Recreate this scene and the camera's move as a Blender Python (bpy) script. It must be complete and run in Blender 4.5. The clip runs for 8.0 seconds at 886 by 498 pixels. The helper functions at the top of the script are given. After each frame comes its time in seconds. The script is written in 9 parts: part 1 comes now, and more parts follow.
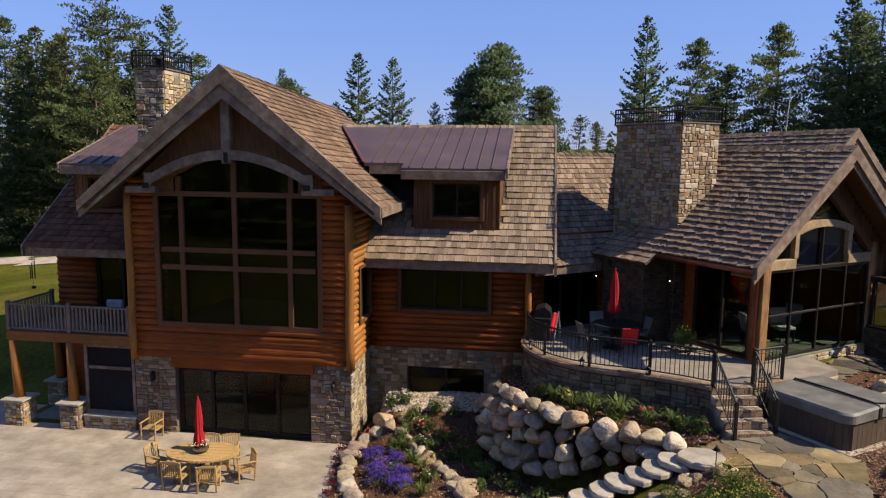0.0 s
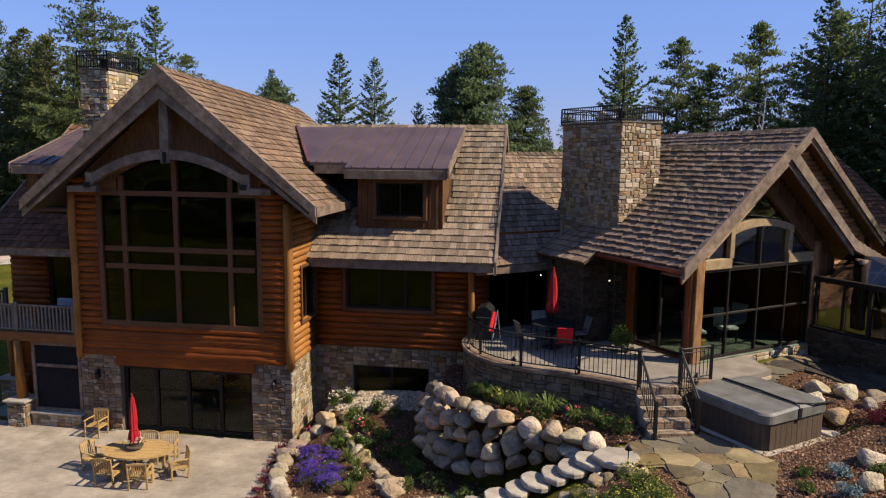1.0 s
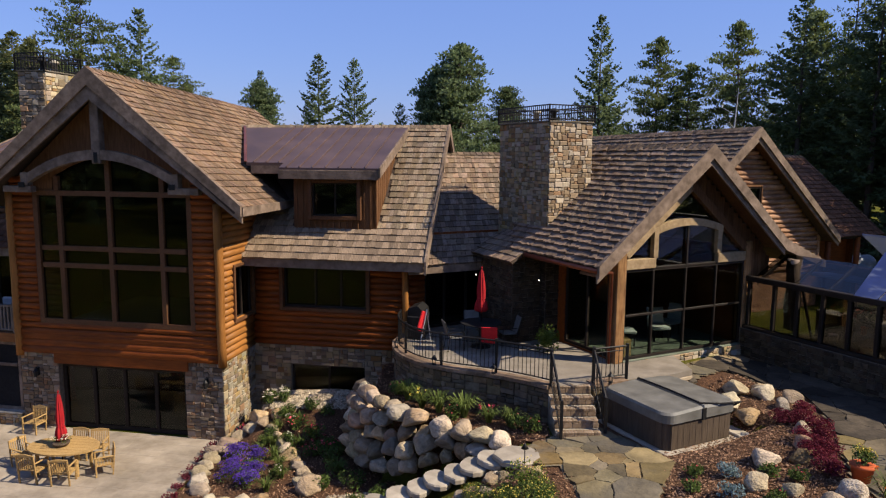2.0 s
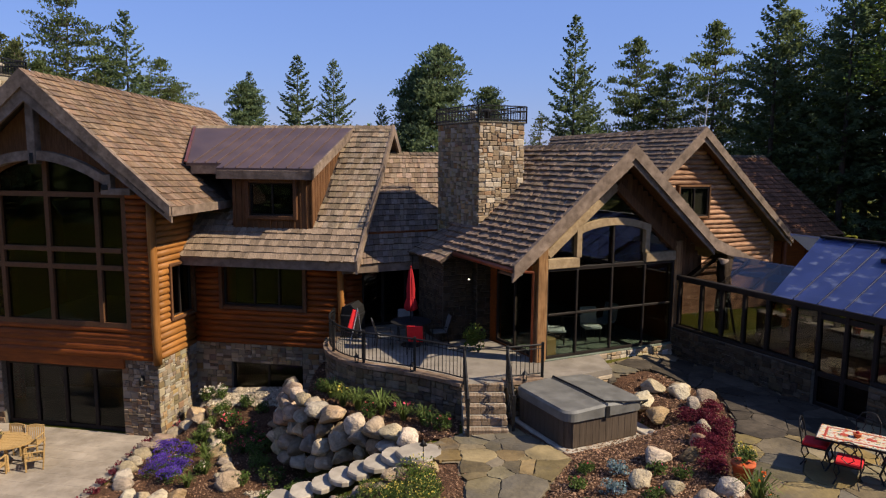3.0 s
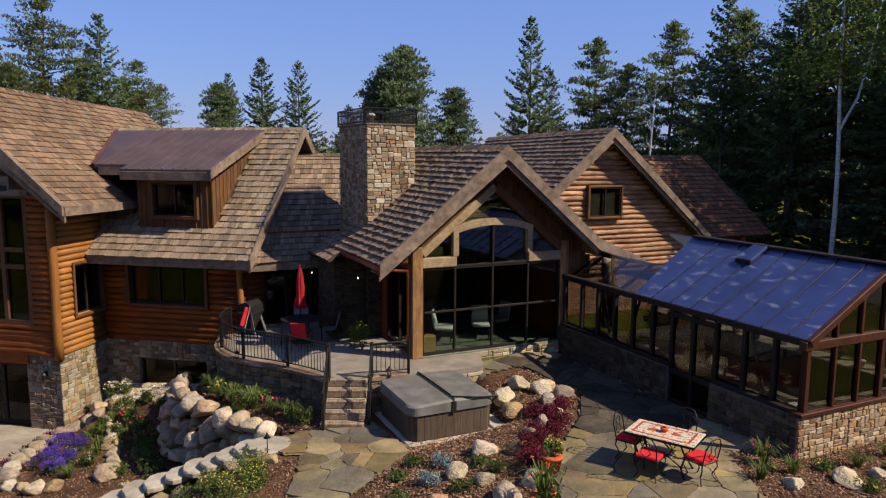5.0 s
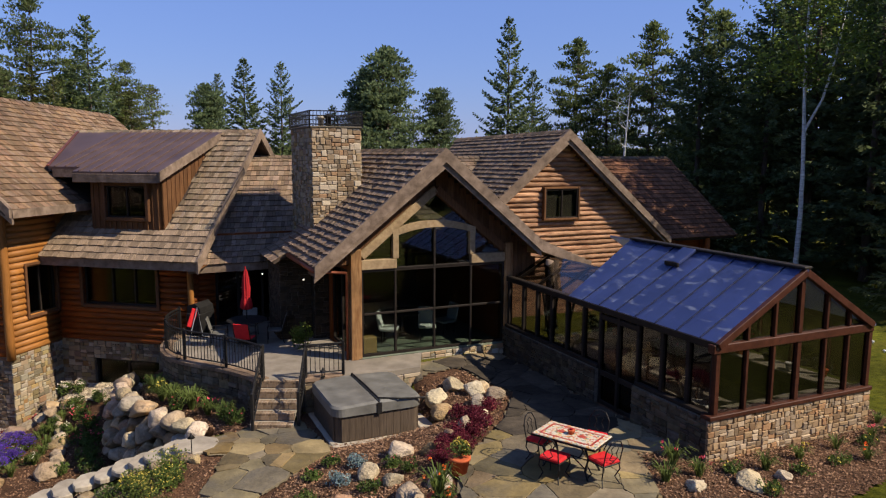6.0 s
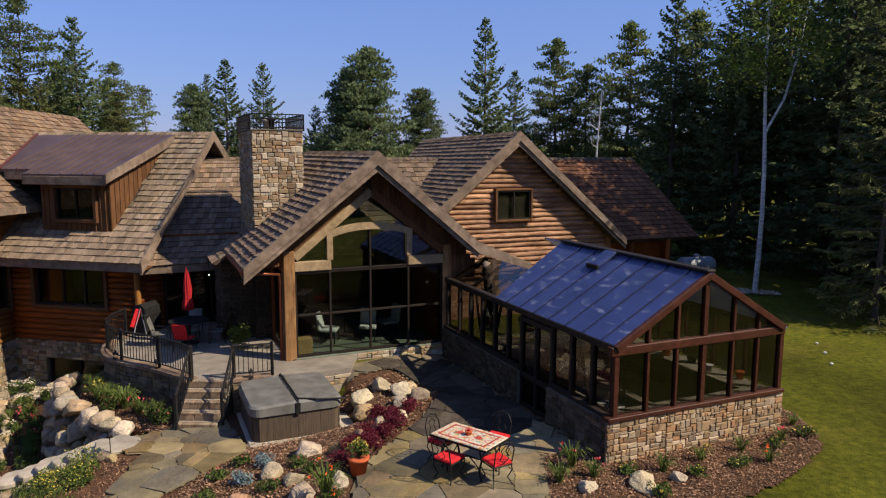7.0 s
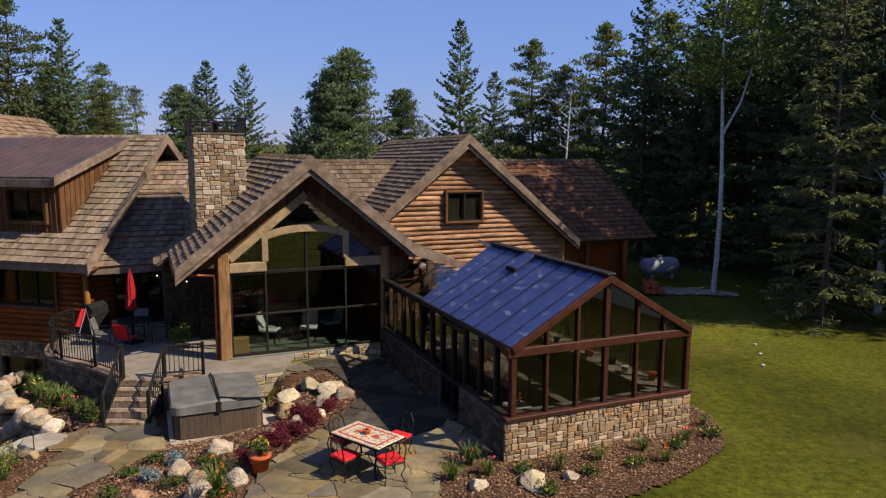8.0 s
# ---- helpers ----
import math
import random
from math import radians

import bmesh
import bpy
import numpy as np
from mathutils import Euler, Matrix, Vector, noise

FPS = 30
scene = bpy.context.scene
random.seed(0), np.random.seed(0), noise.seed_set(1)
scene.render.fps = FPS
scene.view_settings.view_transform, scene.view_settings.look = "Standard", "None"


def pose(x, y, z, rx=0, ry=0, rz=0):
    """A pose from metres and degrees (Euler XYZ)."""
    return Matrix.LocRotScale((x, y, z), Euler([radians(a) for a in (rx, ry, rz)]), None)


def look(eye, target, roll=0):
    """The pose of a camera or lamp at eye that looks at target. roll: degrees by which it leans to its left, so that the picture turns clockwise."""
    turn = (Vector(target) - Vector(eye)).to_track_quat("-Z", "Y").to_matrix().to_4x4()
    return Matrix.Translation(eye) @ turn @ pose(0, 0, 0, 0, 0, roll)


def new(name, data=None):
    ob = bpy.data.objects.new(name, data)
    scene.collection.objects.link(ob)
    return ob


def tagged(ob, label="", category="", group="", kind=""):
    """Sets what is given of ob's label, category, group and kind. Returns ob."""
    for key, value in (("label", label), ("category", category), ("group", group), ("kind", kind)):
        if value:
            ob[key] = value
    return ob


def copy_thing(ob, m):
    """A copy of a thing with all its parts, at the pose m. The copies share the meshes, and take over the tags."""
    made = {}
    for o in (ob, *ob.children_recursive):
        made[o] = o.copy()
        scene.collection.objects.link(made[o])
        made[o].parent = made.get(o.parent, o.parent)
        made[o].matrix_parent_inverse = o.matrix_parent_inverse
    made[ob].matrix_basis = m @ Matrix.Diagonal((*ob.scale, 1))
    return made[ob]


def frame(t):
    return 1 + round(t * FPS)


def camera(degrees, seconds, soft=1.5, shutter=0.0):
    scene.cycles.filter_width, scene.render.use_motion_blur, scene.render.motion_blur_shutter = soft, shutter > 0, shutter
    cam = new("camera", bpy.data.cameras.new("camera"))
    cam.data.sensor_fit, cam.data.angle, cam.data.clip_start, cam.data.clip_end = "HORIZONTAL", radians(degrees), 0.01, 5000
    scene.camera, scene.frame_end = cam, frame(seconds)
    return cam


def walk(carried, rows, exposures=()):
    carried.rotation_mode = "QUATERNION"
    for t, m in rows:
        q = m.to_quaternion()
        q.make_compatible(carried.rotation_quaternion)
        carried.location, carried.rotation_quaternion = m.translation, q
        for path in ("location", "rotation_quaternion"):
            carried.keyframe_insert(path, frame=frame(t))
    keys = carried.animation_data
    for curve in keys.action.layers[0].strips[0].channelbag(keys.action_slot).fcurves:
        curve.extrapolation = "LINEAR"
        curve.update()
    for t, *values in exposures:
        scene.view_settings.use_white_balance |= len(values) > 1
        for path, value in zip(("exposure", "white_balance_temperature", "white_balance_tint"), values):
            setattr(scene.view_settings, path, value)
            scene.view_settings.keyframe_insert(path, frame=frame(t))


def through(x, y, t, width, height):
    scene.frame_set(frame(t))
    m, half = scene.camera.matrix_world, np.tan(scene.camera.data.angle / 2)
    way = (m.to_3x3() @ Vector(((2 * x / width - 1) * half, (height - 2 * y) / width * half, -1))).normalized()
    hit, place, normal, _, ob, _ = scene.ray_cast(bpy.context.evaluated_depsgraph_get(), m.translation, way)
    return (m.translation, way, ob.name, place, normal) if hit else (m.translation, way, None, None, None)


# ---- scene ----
cam = camera(64.4, 8.0, soft=1.2)
PATH = [
    (0, (-0.712, -0.084, 7.056), (-0.689, 1.898, 6.789), 0.6),
    (0.5, (0.261, -0.108, 7.052), (0.271, 1.874, 6.785), 0.6),
    (1, (1.342, -0.136, 7.057), (1.338, 1.846, 6.79), 0.55),
    (1.5, (2.532, -0.169, 7.05), (2.511, 1.813, 6.784), 0.5),
    (3, (6.144, -0.304, 7.06), (6.074, 1.677, 6.796), 0.4),
    (3.5, (7.178, -0.411, 7.079), (7.097, 1.57, 6.814), 0.4),
    (4, (8.138, -0.492, 7.098), (8.047, 1.488, 6.833), 0.37),
    (4.5, (9.024, -0.567, 7.107), (8.924, 1.413, 6.842), 0.33),
    (6, (11.799, -0.625, 7.257), (11.671, 1.353, 6.988), 0.25),
    (6.5, (12.869, -0.625, 7.317), (12.727, 1.352, 7.046), 0.23),
    (7, (13.959, -0.642, 7.375), (13.805, 1.333, 7.103), 0.2),
    (7.5, (15.064, -0.702, 7.454), (14.899, 1.272, 7.179), 0.2),
    (8, (16.155, -0.792, 7.54), (15.979, 1.181, 7.263), 0.2),
]
walk(cam, [(t, look(eye, target, roll)) for t, eye, target, roll in PATH], exposures=[(0, 0.74, 6750, 10), (3, 0.65, 6750, 10), (8, 0.56, 6750, 10)])

# ---- sky and sun: a clear morning, the sun high to the right and a little in front of the house ----
SUN_DIR = Vector((0.70, -0.17, 0.70)).normalized()
world = bpy.data.worlds.new("sky")
scene.world = world
world.use_nodes = True
wn = world.node_tree.nodes
sky = wn.new("ShaderNodeTexSky")
sky.sky_type = "NISHITA"
sky.sun_disc = False
sky.sun_elevation = math.asin(SUN_DIR.z)
sky.sun_rotation = math.atan2(SUN_DIR.x, SUN_DIR.y)
sky.altitude = 400
sky.air_density = 1.5
sky.dust_density = 0.0
sky.ozone_density = 6.0
wn["Background"].inputs["Strength"].default_value = 0.059
tintn = wn.new("ShaderNodeMix")
tintn.data_type, tintn.blend_type = "RGBA", "MULTIPLY"
tintn.inputs["Factor"].default_value = 1.0
tintn.inputs[7].default_value = (0.88, 0.93, 1.5, 1)
world.node_tree.links.new(sky.outputs["Color"], tintn.inputs[6])
evenn = wn.new("ShaderNodeMix")   # summer haze evens out the blue
evenn.data_type = "RGBA"
evenn.inputs["Factor"].default_value = 0.5
evenn.inputs[7].default_value = (2.45, 4.1, 9.3, 1)
world.node_tree.links.new(tintn.outputs[2], evenn.inputs[6])
world.node_tree.links.new(evenn.outputs[2], wn["Background"].inputs["Color"])
sun = new("sun", bpy.data.lights.new("sun", "SUN"))
sun.data.energy = 5.0
sun.data.angle = radians(0.6)
sun.data.color = (1.0, 0.90, 0.74)
sun.matrix_world = look(SUN_DIR * 60, (0, 0, 0))

# ---- mesh tools ----
RND = random.Random(7)


class MB:
    """Gathers vertices and faces of one mesh."""

    def __init__(self):
        self.v, self.f = [], []

    def add(self, verts, faces):
        n = len(self.v)
        self.v += [tuple(p) for p in verts]
        self.f += [tuple(i + n for i in q) for q in faces]
        return self

    def box(self, a, b, m=None):
        (x0, y0, z0), (x1, y1, z1) = a, b
        vs = [(x0, y0, z0), (x1, y0, z0), (x1, y1, z0), (x0, y1, z0), (x0, y0, z1), (x1, y0, z1), (x1, y1, z1), (x0, y1, z1)]
        if m:
            vs = [m @ Vector(p) for p in vs]
        return self.add(vs, [(3, 2, 1, 0), (4, 5, 6, 7), (0, 1, 5, 4), (1, 2, 6, 5), (2, 3, 7, 6), (3, 0, 4, 7)])

    def cbox(self, a, b, c=0.015, m=None):
        """A box with chamfered edges."""
        x, y, z = [sorted((a[i], b[i])) for i in range(3)]
        c = min(c, *[(e[1] - e[0]) * 0.3 for e in (x, y, z)])
        vs, idx = [], {}
        for i in (0, 1):
            for j in (0, 1):
                for k in (0, 1):
                    for ax in range(3):
                        p = [x[i], y[j], z[k]]
                        s = [1 if i == 0 else -1, 1 if j == 0 else -1, 1 if k == 0 else -1]
                        for o in range(3):
                            if o != ax:
                                p[o] += s[o] * c
                        idx[i, j, k, ax] = len(vs)
                        vs.append(m @ Vector(p) if m else p)
        fs = []
        for ax in range(3):
            o1, o2 = [o for o in range(3) if o != ax]
            for side in (0, 1):
                q = []
                for s1, s2 in ((0, 0), (1, 0), (1, 1), (0, 1)):
                    key = [0, 0, 0]
                    key[ax], key[o1], key[o2] = side, s1, s2
                    q.append(idx[key[0], key[1], key[2], ax])
                fs.append(q if (side == 1) != (ax == 1) else q[::-1])
            for s1 in (0, 1):
                for s2 in (0, 1):
                    k0, k1 = [0, 0, 0], [0, 0, 0]
                    k0[o1], k0[o2], k1[o1], k1[o2], k1[ax] = s1, s2, s1, s2, 1
                    fs.append((idx[(*k0, o1)], idx[(*k1, o1)], idx[(*k1, o2)], idx[(*k0, o2)]))
        for i in (0, 1):
            for j in (0, 1):
                for k in (0, 1):
                    fs.append(tuple(idx[i, j, k, ax] for ax in range(3)))
        return self.add(vs, fs)

    def beam(self, p, q, w, h, up=(0, 0, 1), c=0.015, plumb=False):
        """A timber of width w and height h from p to q."""
        p, q = Vector(p), Vector(q)
        d = (q - p).normalized()
        side = d.cross(Vector(up)).normalized()
        top = side.cross(d).normalized()
        m = Matrix((( *side, 0), (*d, 0), (*top, 0), (0, 0, 0, 1))).transposed()
        m.translation = p
        return self.cbox((-w / 2, 0, -h / 2), (w / 2, (q - p).length, h / 2), c, m)

    def cyl(self, p, q, r0, r1=None, n=10, caps=True):
        p, q = Vector(p), Vector(q)
        r1 = r0 if r1 is None else r1
        d = (q - p).normalized()
        a = d.orthogonal().normalized()
        b = d.cross(a)
        vs = []
        for c, r in ((p, r0), (q, r1)):
            vs += [c + (a * math.cos(2 * math.pi * i / n) + b * math.sin(2 * math.pi * i / n)) * r for i in range(n)]
        fs = [(i, (i + 1) % n, n + (i + 1) % n, n + i) for i in range(n)]
        if caps:
            fs += [tuple(range(n))[::-1], tuple(range(n, 2 * n))]
        return self.add(vs, fs)

    def tube(self, pts, r, n=8, r1=None):
        """One bent round bar through points."""
        pts = [Vector(p) for p in pts]
        r1 = r if r1 is None else r1
        vs, last = [], None
        for i, p in enumerate(pts):
            d = (pts[min(i + 1, len(pts) - 1)] - pts[max(i - 1, 0)]).normalized()
            a = d.orthogonal().normalized() if last is None else (last - d * last.dot(d)).normalized()
            last, b = a, d.cross(a)
            rr = lerp(r, r1, i / (len(pts) - 1))
            vs += [p + (a * math.cos(2 * math.pi * k / n) + b * math.sin(2 * math.pi * k / n)) * rr for k in range(n)]
        m = len(pts)
        fs = [(j * n + k, j * n + (k + 1) % n, (j + 1) * n + (k + 1) % n, (j + 1) * n + k) for j in range(m - 1) for k in range(n)]
        return self.add(vs, fs + [tuple(range(n))[::-1], tuple(range((m - 1) * n, m * n))])

    def lathe(self, rings, n=16, c=(0, 0, 0)):
        """rings: (radius, z) from bottom to top."""
        vs = [(c[0] + r * math.cos(2 * math.pi * i / n), c[1] + r * math.sin(2 * math.pi * i / n), c[2] + z) for r, z in rings for i in range(n)]
        fs = []
        for k in range(len(rings) - 1):
            fs += [(k * n + i, k * n + (i + 1) % n, (k + 1) * n + (i + 1) % n, (k + 1) * n + i) for i in range(n)]
        fs += [tuple(range(n))[::-1], tuple(range((len(rings) - 1) * n, len(rings) * n))]
        return self.add(vs, fs)

    def prism(self, poly, vec):
        """A flat polygon (3D points) pushed along vec."""
        n = len(poly)
        vec = Vector(vec)
        vs = [Vector(p) for p in poly] + [Vector(p) + vec for p in poly]
        fs = [tuple(range(n))[::-1], tuple(range(n, 2 * n))] + [(i, (i + 1) % n, n + (i + 1) % n, n + i) for i in range(n)]
        return self.add(vs, fs)

    def mesh(self, name, material, smooth=False):
        me = bpy.data.meshes.new(name)
        me.from_pydata(self.v, [], self.f)
        me.materials.append(material)
        b = bmesh.new()
        b.from_mesh(me)
        bmesh.ops.recalc_face_normals(b, faces=b.faces)
        b.to_mesh(me)
        b.free()
        if smooth:
            for p in me.polygons:
                p.use_smooth = True
        return me


def part(name, mb, material, parent=None, label="", smooth=False, kind=""):
    """One mesh object under a thing or a part."""
    me = mb if isinstance(mb, bpy.types.Mesh) else mb.mesh(name, material, smooth)
    ob = new(name, me)
    if parent:
        ob.parent = parent
    return tagged(ob, label=label, kind=kind)


def thing(name, m, label, category, group="", kind=""):
    ob = new(name)
    ob.empty_display_size = 0.2
    ob.matrix_world = m
    return tagged(ob, label, category, group, kind)


def lerp(a, b, t):
    return a + (b - a) * t


def smooth01(t):
    t = max(0.0, min(1.0, t))
    return t * t * (3 - 2 * t)


def table(x, pts):
    """Piecewise linear y over x."""
    if x <= pts[0][0]:
        return pts[0][1]
    for (x0, y0), (x1, y1) in zip(pts, pts[1:]):
        if x <= x1:
            return lerp(y0, y1, (x - x0) / (x1 - x0))
    return pts[-1][1]


# ---- materials ----
ALBEDO = 0.82   # one scale for all base colours


def material(name, c1, c2, scale=6.0, rough=0.8, bump=0.3, bump_scale=None, stretch=(1, 1, 1), metal=0.0, pieces=0.0, objects=0.0, big=0.25, big_scale=0.7, spec=0.16, hue=0.0, detail=6.0, dist=0.02):
    """Two colours mixed by grain, with broad stains, and a shift of value from piece to piece."""
    c1, c2 = [v * ALBEDO for v in c1], [v * ALBEDO for v in c2]
    mat = bpy.data.materials.new(name)
    mat.use_nodes = True
    nt = mat.node_tree
    n, l = nt.nodes, nt.links
    bs = n["Principled BSDF"]
    tc = n.new("ShaderNodeTexCoord")
    mp = n.new("ShaderNodeMapping")
    mp.inputs["Scale"].default_value = stretch
    l.new(tc.outputs["Object"], mp.inputs["Vector"])
    vec = mp.outputs["Vector"]
    oi = geo = None
    if objects:
        oi = n.new("ShaderNodeObjectInfo")
    if pieces:
        geo = n.new("ShaderNodeNewGeometry")
    nz = n.new("ShaderNodeTexNoise")
    nz.inputs["Scale"].default_value = scale
    nz.inputs["Detail"].default_value = detail
    nz.inputs["Roughness"].default_value = 0.65
    l.new(vec, nz.inputs["Vector"])
    ramp = n.new("ShaderNodeValToRGB")
    ramp.color_ramp.elements[0].position, ramp.color_ramp.elements[1].position = 0.32, 0.68
    ramp.color_ramp.elements[0].color, ramp.color_ramp.elements[1].color = (*c1, 1), (*c2, 1)
    l.new(nz.outputs["Fac"], ramp.inputs["Fac"])
    hs = n.new("ShaderNodeHueSaturation")
    l.new(ramp.outputs["Color"], hs.inputs["Color"])
    bn = n.new("ShaderNodeTexNoise")
    bn.inputs["Scale"].default_value = big_scale
    bn.inputs["Detail"].default_value = 3
    l.new(tc.outputs["Object"], bn.inputs["Vector"])
    mr = n.new("ShaderNodeMapRange")
    mr.inputs["From Min"].default_value, mr.inputs["From Max"].default_value = 0.25, 0.75
    mr.inputs["To Min"].default_value, mr.inputs["To Max"].default_value = 1 - big, 1 + big
    l.new(bn.outputs["Fac"], mr.inputs["Value"])
    val = mr.outputs["Result"]
    for src, amount in ((oi and oi.outputs["Random"], objects), (geo and geo.outputs["Random Per Island"], pieces)):
        if not amount:
            continue
        r = n.new("ShaderNodeMapRange")
        r.inputs["To Min"].default_value, r.inputs["To Max"].default_value = 1 - amount, 1 + amount
        l.new(src, r.inputs["Value"])
        mu = n.new("ShaderNodeMath")
        mu.operation = "MULTIPLY"
        l.new(val, mu.inputs[0])
        l.new(r.outputs["Result"], mu.inputs[1])
        val = mu.outputs["Value"]
        if hue:
            wn2 = n.new("ShaderNodeTexWhiteNoise")
            wn2.noise_dimensions = "1D"
            l.new(src, wn2.inputs["W"])
            h = n.new("ShaderNodeMapRange")
            h.inputs["To Min"].default_value, h.inputs["To Max"].default_value = 0.5 - hue, 0.5 + hue
            l.new(wn2.outputs["Value"], h.inputs["Value"])
            l.new(h.outputs["Result"], hs.inputs["Hue"])
            st = n.new("ShaderNodeMapRange")
            st.inputs["To Min"].default_value, st.inputs["To Max"].default_value = max(0.5, 1 - 18 * hue), 1 + 12 * hue
            sep = n.new("ShaderNodeSeparateColor")
            l.new(wn2.outputs["Color"], sep.inputs["Color"])
            l.new(sep.outputs["Green"], st.inputs["Value"])
            l.new(st.outputs["Result"], hs.inputs["Saturation"])
    l.new(val, hs.inputs["Value"])
    l.new(hs.outputs["Color"], bs.inputs["Base Color"])
    bs.inputs["Metallic"].default_value = metal
    bs.inputs["Specular IOR Level"].default_value = spec
    rr = n.new("ShaderNodeMapRange")
    rr.inputs["To Min"].default_value, rr.inputs["To Max"].default_value = max(0.03, rough - 0.12), min(1, rough + 0.12)
    l.new(nz.outputs["Fac"], rr.inputs["Value"])
    l.new(rr.outputs["Result"], bs.inputs["Roughness"])
    if bump:
        b2 = n.new("ShaderNodeTexNoise")
        b2.inputs["Scale"].default_value = bump_scale or scale * 2.5
        b2.inputs["Detail"].default_value = 5
        l.new(vec, b2.inputs["Vector"])
        bp = n.new("ShaderNodeBump")
        bp.inputs["Strength"].default_value = bump
        bp.inputs["Distance"].default_value = dist
        l.new(b2.outputs["Fac"], bp.inputs["Height"])
        l.new(bp.outputs["Normal"], bs.inputs["Normal"])
    return mat


def glass_material(name, tint, gloss=1.0, rough=0.01, base=0.038):
    """Thin window glass: a tinted clear pane with a mirror gloss that grows at flat angles."""
    mat = bpy.data.materials.new(name)
    mat.use_nodes = True
    nt = mat.node_tree
    n, l = nt.nodes, nt.links
    n.remove(n["Principled BSDF"])
    tr = n.new("ShaderNodeBsdfTransparent")
    tr.inputs["Color"].default_value = (*tint, 1)
    gl = n.new("ShaderNodeBsdfGlossy")
    gl.inputs["Roughness"].default_value = rough
    gl.inputs["Color"].default_value = (gloss, gloss, gloss, 1)
    fr = n.new("ShaderNodeLayerWeight")
    pw = n.new("ShaderNodeMath")
    pw.operation = "POWER"
    l.new(fr.outputs["Facing"], pw.inputs[0])
    pw.inputs[1].default_value = 4.0
    ma = n.new("ShaderNodeMath")
    ma.operation = "MULTIPLY_ADD"
    l.new(pw.outputs["Value"], ma.inputs[0])
    ma.inputs[1].default_value, ma.inputs[2].default_value = 0.5, base
    mx = n.new("ShaderNodeMixShader")
    l.new(ma.outputs["Value"], mx.inputs["Fac"])
    l.new(tr.outputs["BSDF"], mx.inputs[1])
    l.new(gl.outputs["BSDF"], mx.inputs[2])
    l.new(mx.outputs["Shader"], n["Material Output"].inputs["Surface"])
    return mat


def leaf_material(name, c1, c2, pieces=0.35, through=0.25):
    c1, c2 = [v * 1.3 for v in c1], [v * 1.3 for v in c2]
    mat = material(name, c1, c2, scale=1.3, rough=0.6, bump=0, pieces=pieces, objects=0.18, big=0.2, big_scale=0.35, spec=0.12)
    n, l = mat.node_tree.nodes, mat.node_tree.links
    bs = n["Principled BSDF"]
    tl = n.new("ShaderNodeBsdfTranslucent")
    src = bs.inputs["Base Color"].links[0].from_socket
    l.new(src, tl.inputs["Color"])
    mx = n.new("ShaderNodeMixShader")
    mx.inputs["Fac"].default_value = through
    l.new(bs.outputs["BSDF"], mx.inputs[1])
    l.new(tl.outputs["BSDF"], mx.inputs[2])
    l.new(mx.outputs["Shader"], n["Material Output"].inputs["Surface"])
    return mat


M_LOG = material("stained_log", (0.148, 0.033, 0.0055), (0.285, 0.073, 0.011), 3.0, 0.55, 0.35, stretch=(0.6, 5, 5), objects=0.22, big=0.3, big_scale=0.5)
M_LOGY = material("sunlit_log", (0.248, 0.0957, 0.022), (0.372, 0.157, 0.0413), 3.0, 0.5, 0.3, stretch=(5, 0.6, 5), objects=0.18, big=0.2)
M_LOGP = material("peeled_log", (0.20, 0.085, 0.04), (0.52, 0.30, 0.175), 2.2, 0.75, 0.7, stretch=(0.9, 4, 4), objects=0.28, big=0.3, big_scale=1.1, dist=0.04)
M_LOGV = material("upright_log", (0.223, 0.087, 0.0193), (0.341, 0.145, 0.0385), 3.0, 0.5, 0.3, stretch=(5, 5, 0.6), objects=0.1, big=0.2)
M_POST = material("honey_timber", (0.17, 0.075, 0.026), (0.36, 0.20, 0.088), 3.2, 0.75, 0.4, stretch=(5, 5, 0.5), big=0.45, big_scale=1.6, objects=0.12)
M_TIMBER = material("weathered_timber", (0.138, 0.096, 0.068), (0.265, 0.192, 0.142), 2.4, 0.85, 0.35, stretch=(2, 2, 2), big=0.3, big_scale=1.2, pieces=0.12)
M_TIMBERL = material("pale_timber", (0.27, 0.18, 0.095), (0.43, 0.31, 0.18), 4.0, 0.75, 0.45, stretch=(2, 2, 2), big=0.25, big_scale=1.5, pieces=0.12)
M_SHAKER = material("shaded_red_brown_shake", (0.105, 0.046, 0.024), (0.205, 0.092, 0.048), 5.0, 0.85, 0.5, stretch=(1.2, 5, 1.2), pieces=0.42, objects=0.42, big=0.22, big_scale=0.35)
M_STONE_SHADE = material("shaded_fieldstone", (0.03, 0.021, 0.013), (0.075, 0.053, 0.033), 5.0, 0.9, 0.6, pieces=0.35, objects=0.3, big=0.2, dist=0.02)
M_COPE = material("brown_coping", (0.13, 0.085, 0.055), (0.27, 0.185, 0.125), 6, 0.85, 0.4, objects=0.3, pieces=0.2)
M_TRIM = material("window_trim_wood", (0.088, 0.039, 0.0168), (0.16, 0.0728, 0.0336), 5.0, 0.6, 0.3, stretch=(3, 3, 3), big=0.2, pieces=0.12)
M_BOARD = material("barn_board", (0.10, 0.040, 0.0155), (0.185, 0.090, 0.039), 3.0, 0.75, 0.45, stretch=(6, 6, 0.7), big=0.3, pieces=0.25, objects=0.25)
M_SHAKE = material("cedar_shake", (0.17, 0.119, 0.076), (0.35, 0.26, 0.175), 5.0, 0.9, 0.6, stretch=(9, 1.2, 1.2), pieces=0.38, objects=0.34, big=0.22, big_scale=0.35, hue=0.008)
